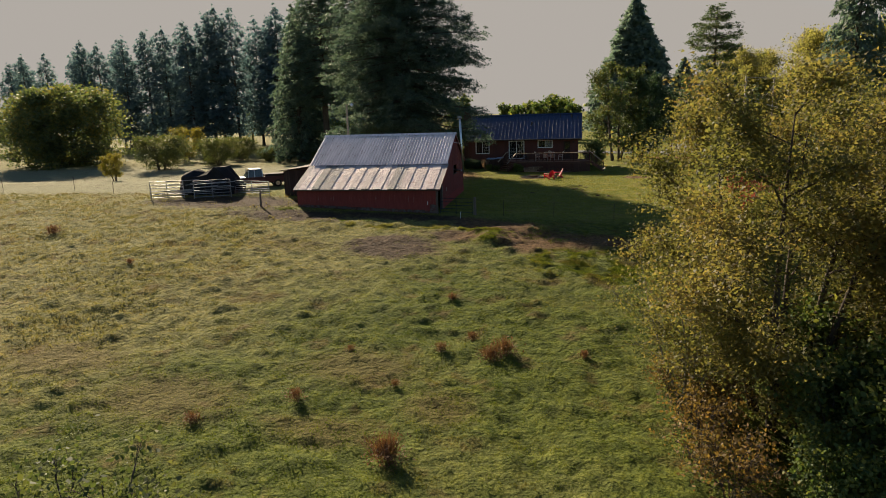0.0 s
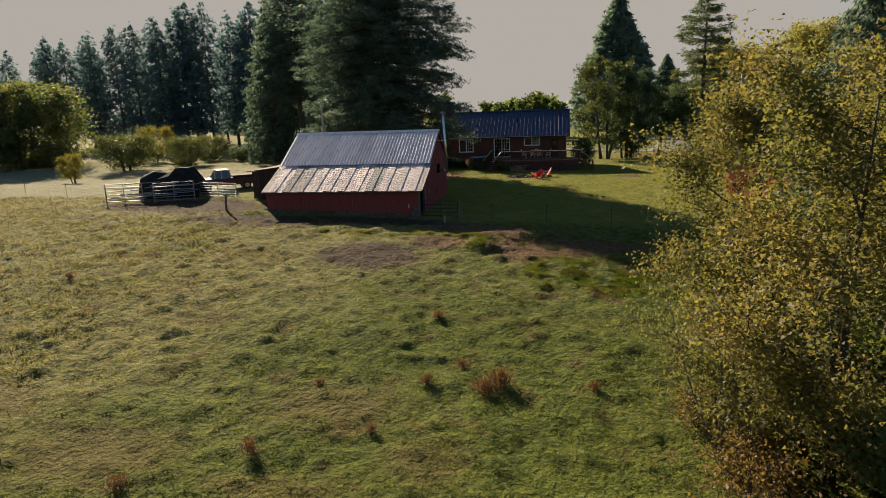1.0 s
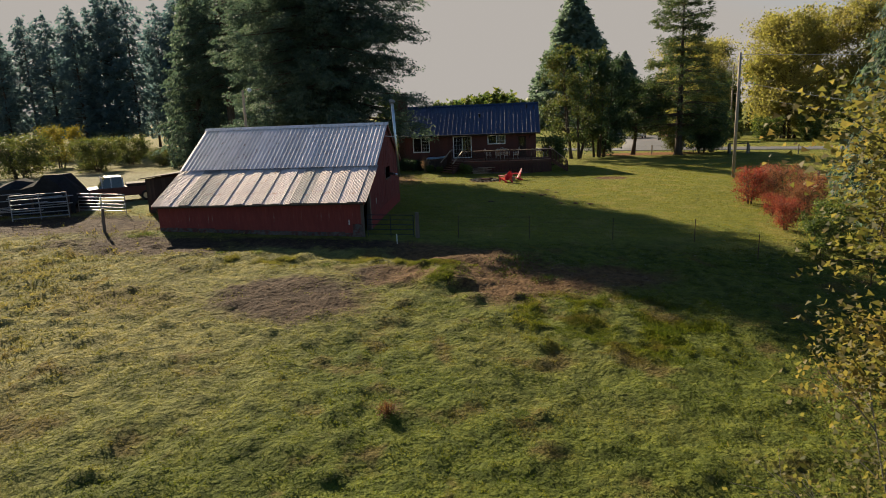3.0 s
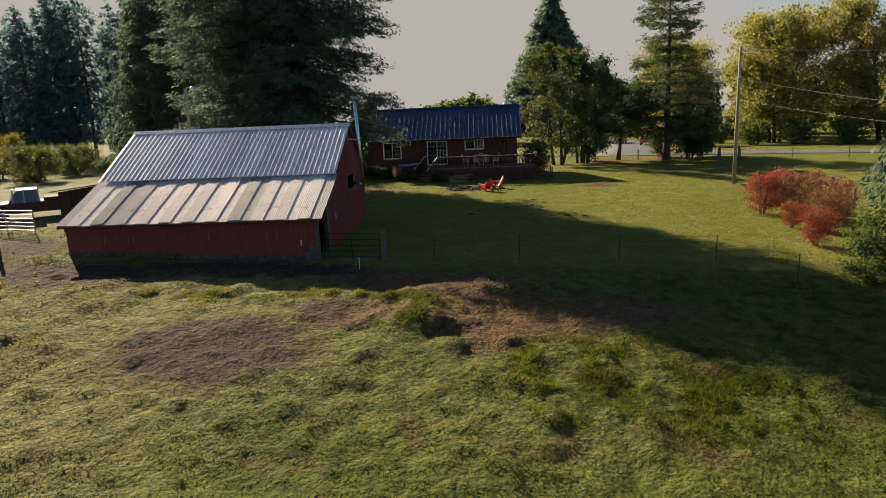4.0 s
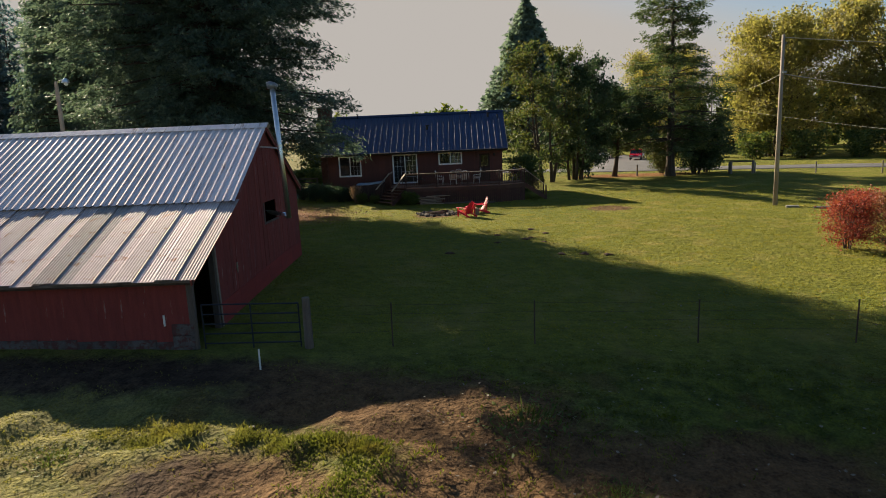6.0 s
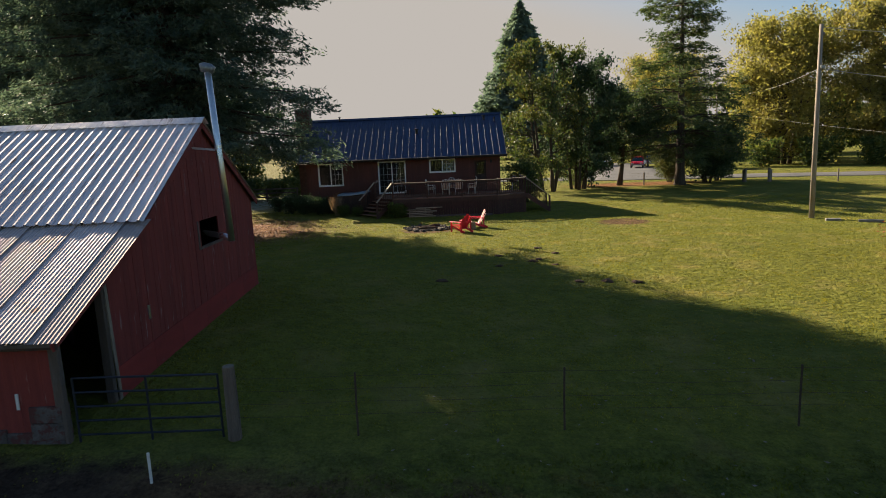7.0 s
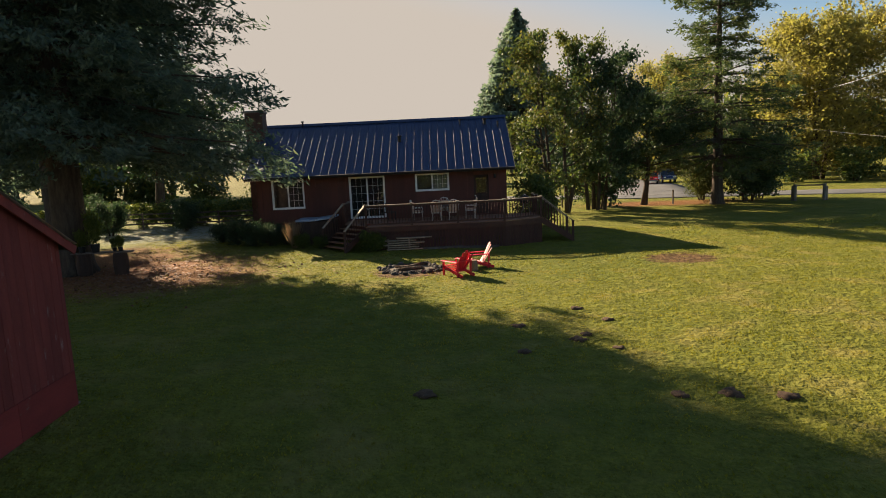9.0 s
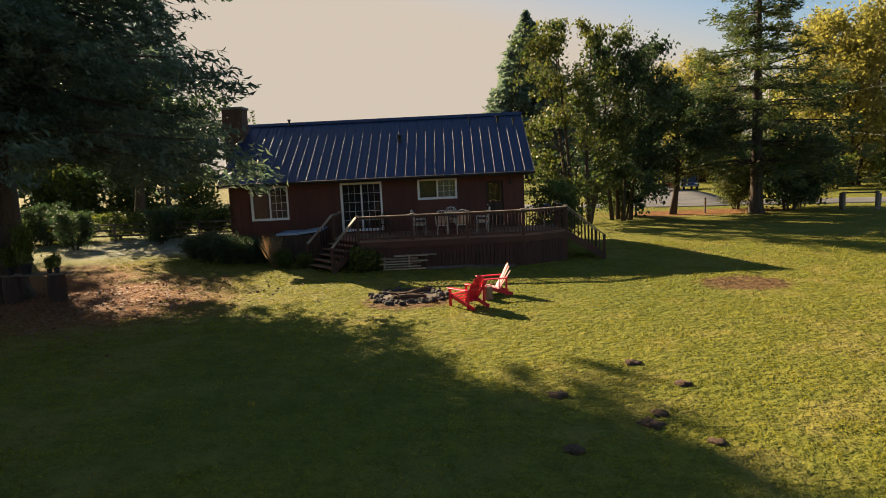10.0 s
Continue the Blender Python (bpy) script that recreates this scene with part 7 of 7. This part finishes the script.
def bare(x, y):
    """How far the turf is worn away, 0 to 1."""
    out = np.zeros_like(x)
    for cx, cy, rx, ry in ((-10.2, 37.6, 3.0, 2.2), (0.0, 40.6, 3.2, 1.7), (-2.0, 40.6, 2.2, 2.6), (-6.9, 40.6, 2.0, 1.3), (-3.2, 42.4, 2.2, 0.7), (-19.5, 43.8, 5.0, 1.6), (-11.5, 44.9, 7.0, 0.9), (-4.5, 43.8, 3.6, 1.2), (2.6, 41.4, 2.4, 1.2), (-27.0, 47.5, 7.0, 2.6), (7.1, 71.8, 1.5, 1.15), (-4.0, 71.0, 1.4, 1.5),
                           (-13.0, 19.0, 1.8, 1.1), (-7.1, 22.6, 1.5, 0.9), (-19.0, 21.0, 1.8, 1.0), (-14.5, 71.5, 4.0, 4.5), (-19.0, 74.0, 5.0, 5.0)):
        d = np.hypot((x - cx) / rx, (y - cy) / ry) + 0.35 * value_noise(x, y, 0.8, 9) + 0.25 * value_noise(x, y, 0.35, 12)
        out = np.maximum(out, 1 - smooth01((d - 0.75) / 0.5))
    inside = ((x > -20.4) & (x < -9.1) & (y > 46.2) & (y < 57.1)) | ((x > -13) & (x < 2.3) & (y > 76.2)) | ((x > -24.7) & (x < -20.4) & (y > 50.5) & (y < 56.8))
    return np.where(inside, 1.0, out)


def grass_patch(name, label, seed, count, x0, x1, y0, y1, per, low, high, width, spread, material, clump=0.0, fade=3.0, lean_by=0.8, ragged=0.1, tuft=None):
    rng = np.random.default_rng(seed)
    x, y = rng.uniform(x0, x1, count), rng.uniform(y0, y1, count)
    thin = smooth01((x - x0) / fade) * smooth01((x1 - x) / fade) * smooth01((y - y0) / fade) * smooth01((y1 - y) / (fade * ragged + 0.01))
    keep = rng.random(count) < thin
    x, y = x[keep], y[keep]
    keep = rng.random(len(x)) > bare(x, y) * 0.93
    x, y = x[keep], y[keep]
    if tuft is not None:
        keep = value_noise(x, y, 0.9, 21) + 0.5 * value_noise(x, y, 0.35, 22) > tuft
        x, y = x[keep], y[keep]
    tall = 1 + clump * value_noise(x, y, 1.3, 6) + 0.6 * clump * value_noise(x, y, 0.45, 8)
    n = len(x)
    xx, yy = np.repeat(x, per) + rng.normal(0, spread, n * per), np.repeat(y, per) + rng.normal(0, spread, n * per)
    hh = np.repeat(np.maximum(0.35, tall), per) * rng.uniform(low, high, n * per)
    lean = rng.normal(0, lean_by, (n * per, 2))
    al = np.stack([lean[:, 0], lean[:, 1], np.ones(n * per)], 1)
    u = unit(al)
    c = np.stack([xx, yy, land(xx, yy) + bumps(xx, yy)], 1) + u * (hh * 0.45)[:, None]
    me = quads_mesh(name, leaf_quads(c, al, rng.normal(0, 1, (n * per, 3)), hh, width * rng.uniform(0.6, 1.4, n * per)), M[material])
    tagged(new(name, me), label, "grass", kind="stuff")


grass_patch("pasture_grass", "rough tufted pasture grass, green and straw-coloured", 301, 58000, -27, 15, 5, 46.2, 4, 0.03, 0.075, 0.026, 0.09, "grass", 0.5, 5.0)
grass_patch("far_pasture_grass", "thin straw-pale west pasture grass, dew sheen in its colour", 303, 24000, -72, -14, 16, 52, 4, 0.08, 0.17, 0.045, 0.12, "grass_dew_pale", 0.7, 9.0)
grass_patch("lawn_grass", "short sunlit lawn grass", 302, 52000, -20, 23, 46.3, 82, 3, 0.03, 0.06, 0.026, 0.06, "lawn", 0.35, 1.5)
grass_patch("verge_grass", "ragged green grass along the edge of the bare earth", 305, 7000, -15.0, -5.2, 41.2, 43.0, 5, 0.05, 0.13, 0.024, 0.08, "grass", 0.6, 0.7, 0.8, 1.0, -0.05)
grass_patch("verge_grass", "ragged green grass beside the bare earth", 306, 4200, -3.0, 1.6, 39.8, 43.6, 5, 0.05, 0.14, 0.024, 0.08, "grass", 0.6, 0.7, 0.8, 1.0, 0.25)
grass_patch("verge_grass", "lush uneven grass at the pasture's shaded side", 307, 11000, -2.0, 6.0, 33.0, 39.4, 5, 0.05, 0.13, 0.024, 0.09, "grass", 0.6, 1.5, 0.8, 1.0, -0.05)
grass_patch("mound_turf", "thick green turf on the low mound", 304, 2600, -5.9, -2.9, 39.2, 42.3, 5, 0.04, 0.08, 0.026, 0.06, "grass", 0.6, 0.5, 0.8, 1.0)


def litter():
    rng = np.random.default_rng(77)
    n = 520
    x, y = rng.uniform(-4, 13, n), rng.uniform(37.5, 52.0, n)
    c = np.stack([x, y, land(x, y) + bumps(x, y) + 0.05], 1)
    me = quads_mesh("fallen_leaves", leaf_quads(c, rng.normal(0, 1, (n, 3)) * np.array([1, 1, 0.2]), rng.normal(0, 0.3, (n, 3)) + np.array([0, 0, 1]), rng.uniform(0.05, 0.1, n), rng.uniform(0.03, 0.07, n)), M["post"])
    n = 1500
    x, y = rng.normal(-14.5, 2.6, n), rng.normal(71.5, 2.4, n)
    c = np.stack([x, y, land(x, y) + bumps(x, y) + 0.03], 1)
    brown = quads_mesh("leaf_litter", leaf_quads(c, rng.normal(0, 1, (n, 3)) * np.array([1, 1, 0.2]), rng.normal(0, 0.35, (n, 3)) + np.array([0, 0, 1]), rng.uniform(0.08, 0.17, n), rng.uniform(0.06, 0.12, n)), M["deck"])
    tagged(new("leaf_litter", brown), "red-brown leaf litter under the huge fir", "leaves", kind="stuff")
    tagged(new("fallen_leaves", me), "pale fallen leaves scattered on shaded ground", "leaves", kind="stuff")


litter()
